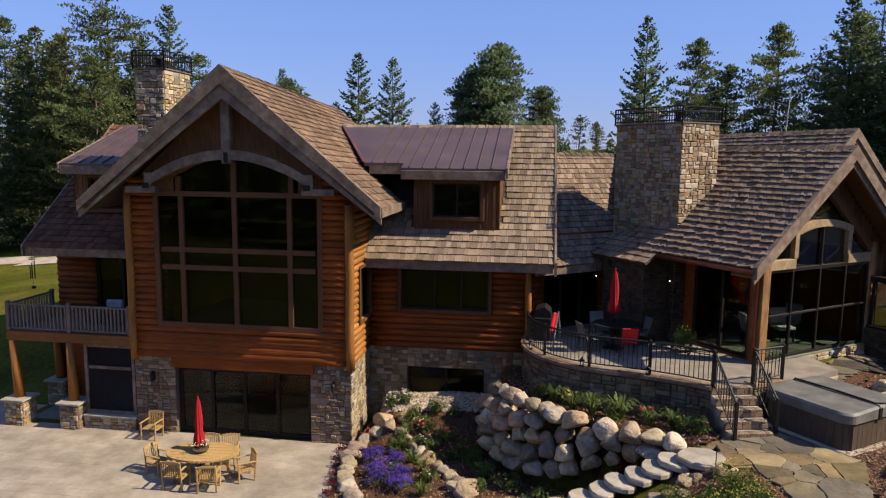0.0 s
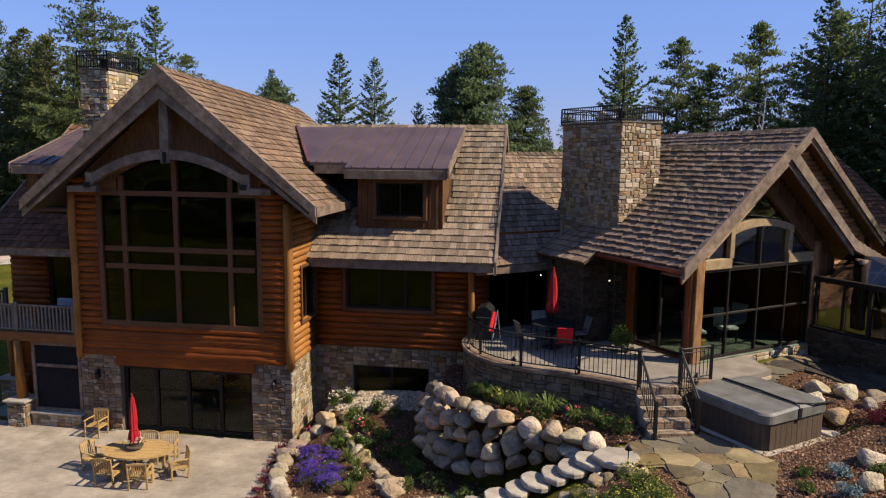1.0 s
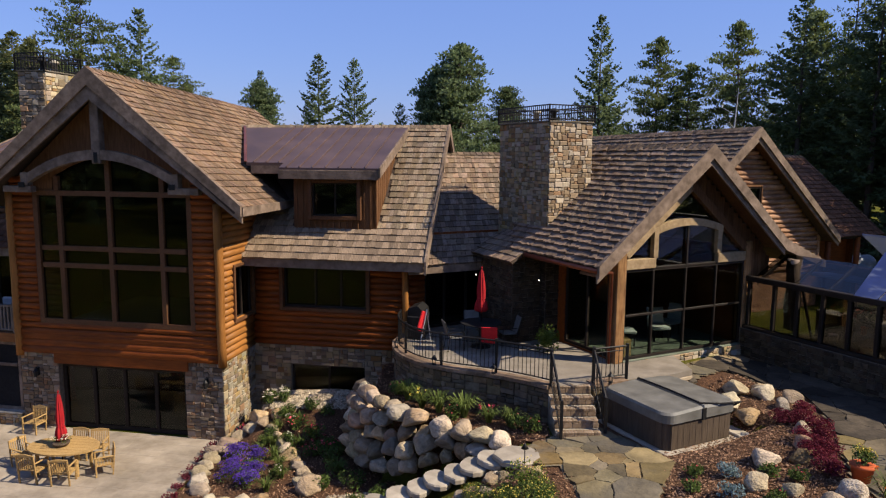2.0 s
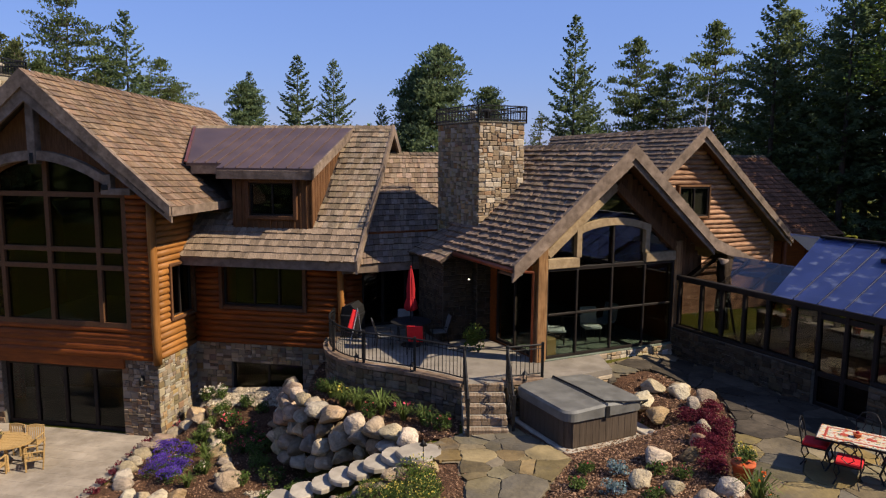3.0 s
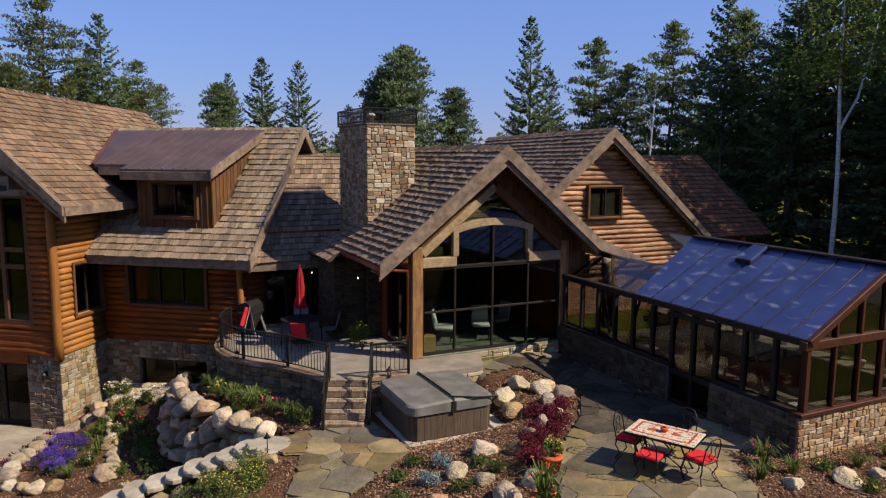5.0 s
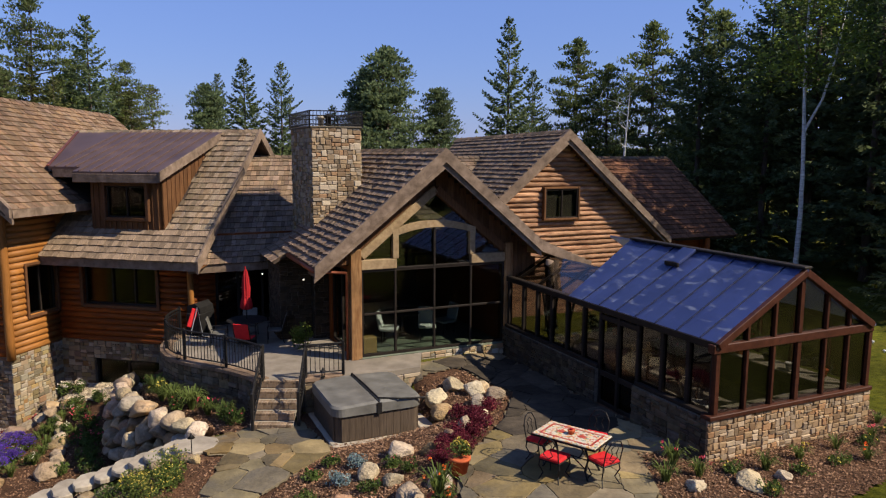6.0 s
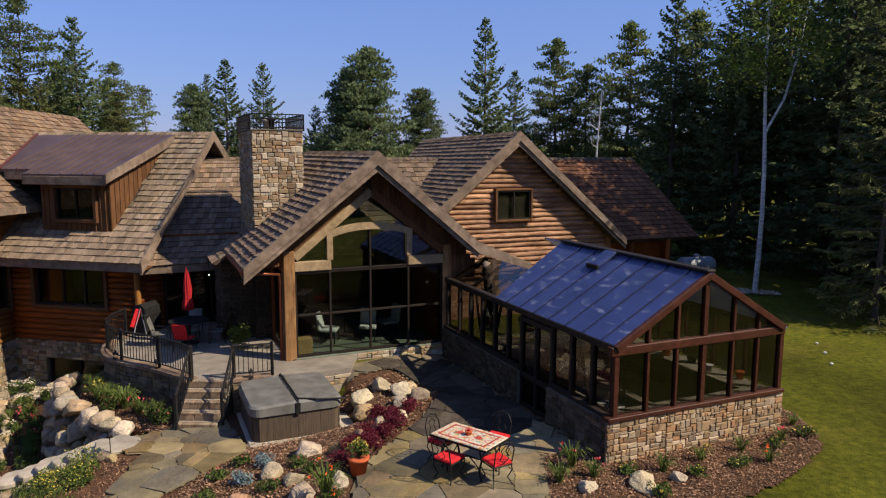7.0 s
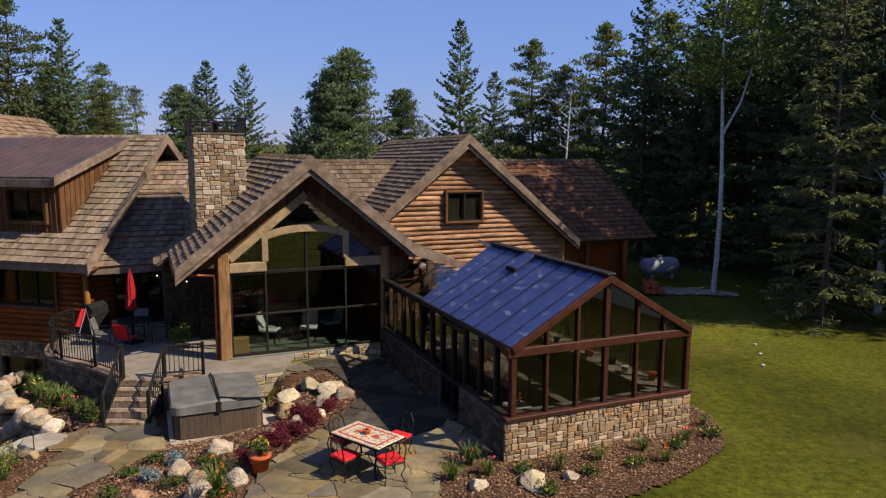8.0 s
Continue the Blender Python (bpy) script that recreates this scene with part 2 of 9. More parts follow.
# redder brown than M_SHAKE, also darkened for how sunlight hits this slope
M_SHAKEM = material("brown_dimmed_shake", (0.105, 0.064, 0.038), (0.205, 0.132, 0.082), 5.0, 0.9, 0.6, stretch=(1.2, 9, 1.2), pieces=0.36, objects=0.3, big=0.25, big_scale=0.35, hue=0.008)
M_SHAKEG = material("grey_cedar_shake", (0.130, 0.088, 0.059), (0.280, 0.196, 0.136), 5.0, 0.9, 0.6, stretch=(1.2, 9, 1.2), pieces=0.38, objects=0.34, big=0.22, big_scale=0.35, hue=0.008)
M_DECKING = material("roof_deck", (0.05, 0.035, 0.028), (0.09, 0.065, 0.05), 4, 0.9, 0.2)
M_METAL = material("brown_standing_seam", (0.0805, 0.0476, 0.0429), (0.115, 0.0714, 0.0627), 1.5, 0.55, 0.05, metal=0.2, big=0.2, big_scale=0.9, spec=0.5)
M_COPPER = material("copper_gutter", (0.20, 0.06, 0.035), (0.34, 0.11, 0.06), 4, 0.4, 0.05, metal=0.7)
M_STONE = material("split_fieldstone", (0.195, 0.136, 0.074), (0.392, 0.288, 0.162), 5.0, 0.85, 0.6, pieces=0.2, objects=0.24, big=0.12, hue=0.016, dist=0.02)
M_STONEG = material("ochre_fieldstone", (0.211, 0.136, 0.0592), (0.423, 0.288, 0.13), 5.0, 0.85, 0.6, pieces=0.2, objects=0.24, big=0.12, hue=0.016, dist=0.02)
M_STONED = material("shaded_grey_fieldstone", (0.14, 0.108, 0.07), (0.285, 0.228, 0.155), 5.0, 0.85, 0.6, pieces=0.2, objects=0.24, big=0.12, hue=0.014, dist=0.02)
M_MORTAR = material("mortar", (0.10, 0.082, 0.06), (0.19, 0.16, 0.12), 12, 0.95, 0.4)
M_STONEB = material("dark_brown_stone", (0.066, 0.046, 0.028), (0.142, 0.104, 0.064), 5.0, 0.9, 0.6, pieces=0.4, objects=0.4, big=0.2, hue=0.012, dist=0.02)
M_BOULDER = material("granite_boulder", (0.216, 0.154, 0.097), (0.541, 0.409, 0.27), 2.4, 0.88, 0.8, bump_scale=6, objects=0.34, big=0.42, big_scale=1.2, hue=0.012, dist=0.06)
M_CAP = material("limestone_cap", (0.288, 0.252, 0.198), (0.418, 0.367, 0.294), 4, 0.8, 0.3, pieces=0.1)
M_SLAB = material("limestone_step", (0.302, 0.254, 0.193), (0.444, 0.381, 0.3), 3, 0.85, 0.4, objects=0.15)
M_PAVE = material("stamped_concrete", (0.25, 0.202, 0.151), (0.38, 0.316, 0.243), 2.2, 0.7, 0.25, objects=0.05, big=0.22, big_scale=0.9)
M_FLAG = material("flagstone", (0.115, 0.083, 0.041), (0.28, 0.207, 0.10), 5.0, 0.8, 0.8, bump_scale=9, objects=0.26, big=0.35, big_scale=1.4, hue=0.012, dist=0.03)
M_FLAG_SHADE = material("shaded_flagstone", (0.034, 0.027, 0.02), (0.082, 0.064, 0.045), 3.0, 0.8, 0.7, bump_scale=8, objects=0.35, big=0.35, big_scale=1.2, dist=0.03)
M_JOINT = material("sand_joint", (0.13, 0.10, 0.06), (0.23, 0.18, 0.11), 14, 0.95, 0.4)
M_TERR = material("terrace_concrete", (0.17, 0.142, 0.111), (0.26, 0.222, 0.177), 2.5, 0.75, 0.25, objects=0.12, big=0.18)
M_BRICK = material("clay_brick", (0.19, 0.115, 0.072), (0.34, 0.235, 0.16), 8, 0.85, 0.4, objects=0.3, pieces=0.3, hue=0.012)
M_IRON = material("black_iron", (0.012, 0.011, 0.011), (0.03, 0.028, 0.027), 8, 0.5, 0.1, metal=0.2)
M_FRAME = material("dark_bronze_frame", (0.014, 0.010, 0.008), (0.03, 0.022, 0.017), 6, 0.6, 0.1)
M_GHWOOD = material("mahogany_frame", (0.046, 0.0140, 0.0076), (0.09, 0.0295, 0.0162), 4, 0.5, 0.2, stretch=(2, 2, 2), pieces=0.12)
M_BLUE = material("blue_polycarbonate_roof", (0.036, 0.052, 0.165), (0.055, 0.078, 0.225), 1.2, 0.34, 0.06, big=0.25, big_scale=0.8, spec=0.5)
M_SEAM = material("dark_blue_seam", (0.012, 0.016, 0.045), (0.02, 0.026, 0.065), 3, 0.4, 0.1)
# dark brown; on room walls it stands in for missing light
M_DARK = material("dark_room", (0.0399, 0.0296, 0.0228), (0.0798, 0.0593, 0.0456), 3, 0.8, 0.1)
M_FLOOR = material("room_floor", (0.144, 0.163, 0.119), (0.234, 0.259, 0.197), 3, 0.5, 0.1)
M_GLASS = glass_material("window_glass", (0.52, 0.57, 0.54), 0.65, base=0.032)
M_GLASSW = glass_material("room_glass", (0.52, 0.58, 0.56), 0.6, base=0.04)
M_GLASSG = glass_material("coated_glass", (0.52, 0.58, 0.56), 0.9, base=0.11)
M_PORCHPANE = material("dark_porch_pane", (0.010, 0.010, 0.011), (0.02, 0.02, 0.021), 20, 0.9, 0.1, spec=0.1)
# pale grey; on the propane tank it is white paint dimmed for shade
M_TANK = material("tank_paint", (0.26, 0.27, 0.29), (0.38, 0.39, 0.41), 4, 0.5, 0.05)
M_GLASSC = glass_material("greenhouse_glass", (0.46, 0.46, 0.455), base=0.04)
M_TEAK = material("teak", (0.34, 0.201, 0.0713), (0.527, 0.344, 0.143), 6, 0.55, 0.25, stretch=(3, 3, 3), pieces=0.15)
M_RED = material("red_canvas", (0.27, 0.009, 0.014), (0.46, 0.022, 0.027), 10, 0.8, 0.3, stretch=(1, 1, 0.3), big=0.2)
M_REDC = material("red_cushion", (0.55, 0.015, 0.02), (0.70, 0.03, 0.035), 10, 0.8, 0.2)
M_WHITE = material("white_paint", (0.62, 0.61, 0.58), (0.78, 0.77, 0.74), 6, 0.6, 0.1)
M_COVER = material("grey_vinyl_cover", (0.122, 0.116, 0.103), (0.180, 0.171, 0.152), 3, 0.45, 0.4, bump_scale=4, big=0.15, big_scale=1.5)
M_SKIRT = material("brown_tub_panel", (0.0714, 0.0507, 0.0353), (0.119, 0.0866, 0.0605), 4, 0.6, 0.3, stretch=(6, 6, 0.5), pieces=0.1)
M_TERRAC = material("terracotta", (0.44, 0.085, 0.03), (0.58, 0.135, 0.05), 6, 0.8, 0.15)
M_RAILW = material("grey_deck_rail", (0.14, 0.109, 0.084), (0.238, 0.191, 0.15), 6, 0.8, 0.3, stretch=(3, 3, 0.6), pieces=0.2)
M_DECKB = material("deck_beam", (0.156, 0.056, 0.0175), (0.252, 0.101, 0.03), 4, 0.6, 0.3, stretch=(0.6, 4, 4))
M_MULCH = material("bark_mulch", (0.035, 0.017, 0.009), (0.17, 0.085, 0.045), 26, 0.95, 1.0, bump_scale=30, big=0.35, big_scale=1.1, dist=0.05)
M_CHIP = material("bark_chip", (0.10, 0.0515, 0.028), (0.36, 0.21, 0.125), 6, 0.9, 0.2, pieces=0.75)
M_PEBBLE = material("pebble", (0.28, 0.22, 0.145), (0.52, 0.43, 0.31), 6, 0.8, 0.2, pieces=0.45)
M_GRASS = material("lawn", (0.046, 0.055, 0.006), (0.145, 0.14, 0.016), 6.0, 0.95, 0.9, bump_scale=40, big=0.45, big_scale=0.22, detail=12, dist=0.05, spec=0.05)
M_BARK = material("conifer_bark", (0.07, 0.05, 0.038), (0.15, 0.115, 0.09), 6, 0.95, 0.5, stretch=(2, 2, 0.5))
M_BIRCH = material("birch_bark", (0.33, 0.31, 0.275), (0.82, 0.80, 0.75), 4, 0.8, 0.3, stretch=(0.8, 0.8, 3))
M_NEEDLE = leaf_material("spruce_needles", (0.066, 0.095, 0.044), (0.15, 0.185, 0.085), through=0.5)
M_OLIVE = leaf_material("olive_needles", (0.065, 0.078, 0.024), (0.14, 0.142, 0.05), through=0.4)
M_PINE = leaf_material("pine_needles", (0.072, 0.098, 0.036), (0.165, 0.195, 0.07), through=0.5)
M_LEAF = leaf_material("leaves", (0.0715, 0.104, 0.0168), (0.163, 0.208, 0.042), through=0.45)
M_SHRUB = leaf_material("shrub_leaves", (0.04, 0.065, 0.015), (0.11, 0.15, 0.035), through=0.3)
M_GRASSB = leaf_material("lily_leaves", (0.06, 0.085, 0.018), (0.145, 0.175, 0.045), through=0.35)
M_BLUEG = leaf_material("blue_spruce_leaves", (0.10, 0.15, 0.15), (0.21, 0.27, 0.27))
M_MAROON = leaf_material("barberry_leaves", (0.085, 0.010, 0.019), (0.175, 0.028, 0.043), through=0.3)
M_PURPLE = leaf_material("violet_petals", (0.065, 0.03, 0.21), (0.13, 0.065, 0.36), through=0.3)
M_PINK = leaf_material("pink_petals", (0.55, 0.06, 0.09), (0.75, 0.14, 0.16), through=0.3)
M_PALE = leaf_material("cream_petals", (0.60, 0.50, 0.36), (0.78, 0.70, 0.58), through=0.3)
M_ORANGE = leaf_material("orange_petals", (0.60, 0.09, 0.02), (0.75, 0.2, 0.04), through=0.3)
M_YELLOW = leaf_material("yellow_petals", (0.55, 0.42, 0.06), (0.75, 0.6, 0.15), through=0.3)


def recolour(mat, palette, share=0.7):
    """Gives each piece one colour of a palette, mixed into the grain."""
    n, l = mat.node_tree.nodes, mat.node_tree.links
    hs = next(q for q in n if q.bl_idname == "ShaderNodeHueSaturation")
    src = hs.inputs["Color"].links[0].from_socket
    oi, geo, ma, fr = n.new("ShaderNodeObjectInfo"), n.new("ShaderNodeNewGeometry"), n.new("ShaderNodeMath"), n.new("ShaderNodeMath")
    ma.operation, fr.operation = "MULTIPLY_ADD", "FRACT"
    l.new(oi.outputs["Random"], ma.inputs[0])
    ma.inputs[1].default_value = 7.31
    l.new(geo.outputs["Random Per Island"], ma.inputs[2])
    l.new(ma.outputs["Value"], fr.inputs[0])
    cr = n.new("ShaderNodeValToRGB")
    cr.color_ramp.interpolation = "CONSTANT"
    for i, c in enumerate(palette):
        e = cr.color_ramp.elements[0] if i == 0 else cr.color_ramp.elements.new(i / len(palette))
        e.position, e.color = i / len(palette), (*[v * ALBEDO for v in c], 1)
    cr.color_ramp.elements.remove(cr.color_ramp.elements[-1])
    l.new(fr.outputs["Value"], cr.inputs["Fac"])
    mx = n.new("ShaderNodeMix")
    mx.data_type = "RGBA"
    mx.inputs["Factor"].default_value = share
    l.new(src, mx.inputs[6])
    l.new(cr.outputs["Color"], mx.inputs[7])
    l.new(mx.outputs[2], hs.inputs["Color"])


FIELD = [(0.37, 0.28, 0.155), (0.50, 0.43, 0.31), (0.19, 0.15, 0.10), (0.35, 0.21, 0.10), (0.44, 0.37, 0.27), (0.20, 0.135, 0.075), (0.38, 0.285, 0.165), (0.27, 0.23, 0.17)]


def smudge(mat, colour, stretch, scale, lo, hi):
    """Mixes a second colour into a surface by stretched noise."""
    n, l = mat.node_tree.nodes, mat.node_tree.links
    base = n["Principled BSDF"].inputs["Base Color"]
    src = base.links[0].from_socket
    tc, mp, nz = n.new("ShaderNodeTexCoord"), n.new("ShaderNodeMapping"), n.new("ShaderNodeTexNoise")
    mp.inputs["Scale"].default_value = stretch
    nz.inputs["Scale"].default_value = scale
    nz.inputs["Detail"].default_value = 5
    l.new(tc.outputs["Object"], mp.inputs["Vector"])
    l.new(mp.outputs["Vector"], nz.inputs["Vector"])
    r = n.new("ShaderNodeMapRange")
    r.inputs["From Min"].default_value, r.inputs["From Max"].default_value = lo, hi
    r.inputs["To Max"].default_value = 0.75
    l.new(nz.outputs["Fac"], r.inputs["Value"])
    mx = n.new("ShaderNodeMix")
    mx.data_type = "RGBA"
    l.new(r.outputs["Result"], mx.inputs["Factor"])
    l.new(src, mx.inputs[6])
    mx.inputs[7].default_value = (*[v * ALBEDO for v in colour], 1)
    l.new(mx.outputs[2], base)


recolour(M_STONE, FIELD)
recolour(M_STONEG, [(c[0] * 1.05, c[1] * 0.98, c[2] * 0.9) for c in FIELD])
recolour(M_STONED, [(c[0] * 0.72, c[1] * 0.65, c[2] * 0.58) for c in FIELD], 0.75)
recolour(M_BOULDER, [(0.39, 0.275, 0.15), (0.49, 0.38, 0.235), (0.29, 0.21, 0.125), (0.41, 0.26, 0.155), (0.27, 0.215, 0.15), (0.55, 0.445, 0.30), (0.31, 0.205, 0.105)], 0.75)
recolour(M_FLAG, [(0.24, 0.172, 0.082), (0.19, 0.145, 0.08), (0.11, 0.096, 0.074), (0.27, 0.20, 0.10), (0.155, 0.127, 0.085), (0.22, 0.163, 0.08)], 0.65)
smudge(M_BLUE, (0.30, 0.33, 0.44), (2.6, 1.0, 1.0), 2.3, 0.57, 0.72)
smudge(M_GRASS, (0.15, 0.112, 0.03), (1.0, 1.0, 1.0), 0.3, 0.48, 0.74)
smudge(M_GRASS, (0.05, 0.05, 0.008), (1.0, 1.0, 1.0), 0.9, 0.54, 0.8)
smudge(M_FLAG, (0.115, 0.10, 0.078), (1.0, 1.0, 1.0), 0.9, 0.54, 0.70)
smudge(M_BOULDER, (0.14, 0.115, 0.09), (1.0, 1.0, 1.0), 2.2, 0.52, 0.7)


def let_light(mat, amount):
    """Lets some light through a tinted sheet."""
    n, l = mat.node_tree.nodes, mat.node_tree.links
    bs = n["Principled BSDF"]
    tl, mx = n.new("ShaderNodeBsdfTranslucent"), n.new("ShaderNodeMixShader")
    tl.inputs["Color"].default_value = (0.45, 0.5, 0.62, 1)
    mx.inputs["Fac"].default_value = amount
    l.new(bs.outputs["BSDF"], mx.inputs[1])
    l.new(tl.outputs["BSDF"], mx.inputs[2])
    l.new(mx.outputs["Shader"], n["Material Output"].inputs["Surface"])


let_light(M_BLUE, 0.3)

# ---- ground ----
LM = pose(-9.93, 21.07, 0, 0, 0, -9)   # left wing: u along its front, v into the house
RM = pose(9.16, 18.99, 0, 0, 0, 28)    # right wing
LOW, TERR = -1.57, 1.50                # lower patio, terrace


def upper(x, y):
    z = table(x, [(4.5, 0.45), (6.2, 0.54), (8.3, 0.66), (11.0, 1.04), (13.0, 1.13), (20.0, 1.02), (45.0, 1.5), (120.0, 2.2)])
    z -= 0.02 * max(0.0, 13 - y)
    z = lerp(z, max(z, 1.3), smooth01((y - 17.1) / 0.9) * smooth01((x - 8.6) / 0.8) * smooth01((12.6 - x) / 1.6))
    dx, dy = x - 8.82, y - 15.95     # level ground round the hot tub
    d = max(abs(dx * 0.883 + dy * 0.469) - 1.3, abs(dy * 0.883 - dx * 0.469) - 1.2, 0.0)
    return lerp(min(z, 0.58), z, smooth01(d / 0.6))


def ground_z(x, y):
    """Height of the land: a low yard to the left, a high garden to the right, a bank between them."""
    low = -1.6 + 0.85 * smooth01((y - 18.6) / 2.4) * smooth01((x + 2.9) / 1.0) + 0.18 * smooth01((x + 2.6) / 3)
    far_left = table(x, [(-60, 0.3), (-26, -1.2), (-19, -1.66)])
    low = low if x > -19 else far_left
    up = upper(x, y)
    if y > 15.0:
        edge = table(y, [(15.0, 5.3), (15.9, 4.1), (16.5, 3.1), (17.5, 2.0), (18.6, 1.4), (20.0, 1.2)])
        k = smooth01((x - edge + 0.1) / 0.5)
    else:
        k = max(0.0, min(1.0, (x - 1.2) / 3.9))
    z = lerp(low, up, k)
    back = smooth01((y - 24) / 10)
    return lerp(z, lerp(z, 1.0, smooth01((x + 40) / 30)), back) + (0.012 * max(0, y - 45) if y > 45 else 0)


def axis(a, b, step, far):
    out, x, d = [], a, step
    while x < b:
        out.append(x)
        x += step
    out.append(b)
    d, lo, hi = step, a, b
    while hi < far:
        d *= 1.35
        hi, lo = hi + d, lo - d
        out.append(hi)
        out.insert(0, lo)
    return out


gx, gy = axis(-16, 26, 0.35, 1800), axis(9, 36, 0.35, 1800)
g = MB()
g.v = [(x, y, ground_z(x, y) + 0.02 * noise.noise(Vector((x * 0.6, y * 0.6, 0)))) for y in gy for x in gx]
nx = len(gx)
g.f = [(j * nx + i, j * nx + i + 1, (j + 1) * nx + i + 1, (j + 1) * nx + i) for j in range(len(gy) - 1) for i in range(nx - 1)]
tagged(part("ground", g, M_GRASS, smooth=True), "green lawn with bare and yellowish patches", "lawn", kind="structure")


def inside(x, y, poly):
    r = False
    for (x0, y0), (x1, y1) in zip(poly, poly[1:] + poly[:1]):
        if (y0 > y) != (y1 > y) and x < (x1 - x0) * (y - y0) / (y1 - y0) + x0:
            r = not r
    return r


def sheet(name, poly, lift, mat, label, category, step=0.12, height=ground_z):
    """A bed or path that follows the ground inside an outline."""
    mb, ids = MB(), {}
    xs, ys = [p[0] for p in poly], [p[1] for p in poly]
    i0, i1, j0, j1 = int(min(xs) / step) - 1, int(max(xs) / step) + 1, int(min(ys) / step) - 1, int(max(ys) / step) + 1

    def vid(i, j):
        if (i, j) not in ids:
            x, y = i * step, j * step
            ids[i, j] = len(mb.v)
            mb.v.append((x, y, height(x, y) + lift + 0.03 * noise.noise(Vector((x * 3, y * 3, 5)))))
        return ids[i, j]
    for i in range(i0, i1):
        for j in range(j0, j1):
            if inside((i + 0.5) * step, (j + 0.5) * step, poly):
                mb.f.append((vid(i, j), vid(i + 1, j), vid(i + 1, j + 1), vid(i, j + 1)))
    return tagged(part(name, mb, mat, smooth=True), label, category, kind="structure")


BED_LOW = [(-3.35, 15.6), (-3.2, 19.2), (-2.9, 20.2), (-2.6, 22.2), (2.0, 21.5), (2.0, 18.6), (3.0, 16.9), (4.8, 15.6), (4.5, 14.9), (2.0, 14.9), (1.0, 13.0), (-3.0, 13.0)]
BED_MID = [(0.9, 20.0), (1.0, 18.6), (1.6, 17.3), (2.9, 16.2), (4.6, 15.2), (5.9, 15.2), (6.1, 16.6), (3.2, 18.4), (2.3, 20.2)]
BED_FRONT = [(0.5, 12.0), (2.2, 13.9), (5.0, 13.9), (6.1, 13.6), (6.4, 12.2), (6.3, 10.5), (0.5, 10.5)]
BED_TUB = [(8.1, 13.7), (8.3, 14.5), (9.2, 15.4), (9.7, 15.9), (9.3, 17.0), (11.2, 18.0), (12.4, 17.0), (12.1, 15.2), (11.4, 13.4), (11.1, 12.4), (11.3, 11.0), (10.5, 9.8), (8.6, 10.6), (7.6, 11.8)]
BED_GH = [(14.9, 13.4), (15.7, 14.6), (16.3, 13.3), (20.3, 15.6), (20.75, 16.95), (21.0, 17.0), (21.24, 16.37), (21.27, 15.5), (21.15, 14.76), (20.94, 14.29), (20.58, 13.87), (20.05, 13.28), (19.4, 12.64), (18.77, 12.16), (18.2, 11.65), (17.2, 11.0), (16.0, 10.7), (15.0, 11.4)]
sheet("soil", [(4.4, 15.4), (6, 15.4), (7, 16.4), (9.5, 17.7), (12.6, 20.6), (16, 13.9), (15.2, 11), (15.6, 8.4), (5.6, 8.4), (5.6, 13.6), (4.4, 14.0)], 0.02, M_MULCH, "dark soil and bark under the paving", "soil", 0.15)
for nm, poly in (("planting_bed", BED_LOW), ("planting_bed", BED_MID), ("planting_bed", BED_FRONT), ("planting_bed", BED_TUB), ("planting_bed", BED_GH)):
    sheet(nm, poly, 0.05, M_MULCH, "planting bed of brown bark mulch", "flower bed")

# ---- building tools ----
Z = Vector((0, 0, 1))


class Plane:
    """A wall's face: a along it, z up, d out of it."""

    def __init__(self, o, a, n):
        self.o, self.a, self.n = Vector(o), Vector(a).normalized(), Vector(n).normalized()

    def __call__(self, a, z, d=0.0):
        return self.o + self.a * a + Z * z + self.n * d


def pbox(mb, pl, a0, a1, z0, z1, d0, d1, c=0.0):
    p = [pl(a, z, d) for z in (z0, z1) for a, d in ((a0, d0), (a1, d0), (a1, d1), (a0, d1))]
    if c:
        m = Matrix(((*pl.a, 0), (*Z, 0), (*pl.n, 0), (0, 0, 0, 1))).transposed()
        m.translation = pl.o
        return mb.cbox((a0, z0, d0), (a1, z1, d1), c, m)
    return mb.add(p, [(3, 2, 1, 0), (4, 5, 6, 7), (0, 1, 5, 4), (1, 2, 6, 5), (2, 3, 7, 6), (3, 0, 4, 7)])


def cells(a0, a1, z0, z1, holes):
    """The rest of a rectangle round its openings, as rectangles."""
    xs = sorted({a0, a1, *[min(max(h[0], a0), a1) for h in holes], *[min(max(h[1], a0), a1) for h in holes]})
    out = []
    for x0, x1 in zip(xs, xs[1:]):
        cuts = sorted((max(h[2], z0), min(h[3], z1)) for h in holes if h[0] < (x0 + x1) / 2 < h[1] and h[3] > z0 and h[2] < z1)
        z = z0
        for c0, c1 in cuts:
            if c0 > z + 1e-4:
                out.append((x0, x1, z, c0))
            z = max(z, c1)
        if z1 > z + 1e-4:
            out.append((x0, x1, z, z1))
    return out


def wall(parent, pl, a0, a1, z0, z1, holes=(), thick=0.3, mat=None, name="wall", label=""):
    mb = MB()
    for c in cells(a0, a1, z0, z1, list(holes)):
        pbox(mb, pl, *c, -thick, 0)
    return part(name, mb, mat or M_BOARD, parent, label)


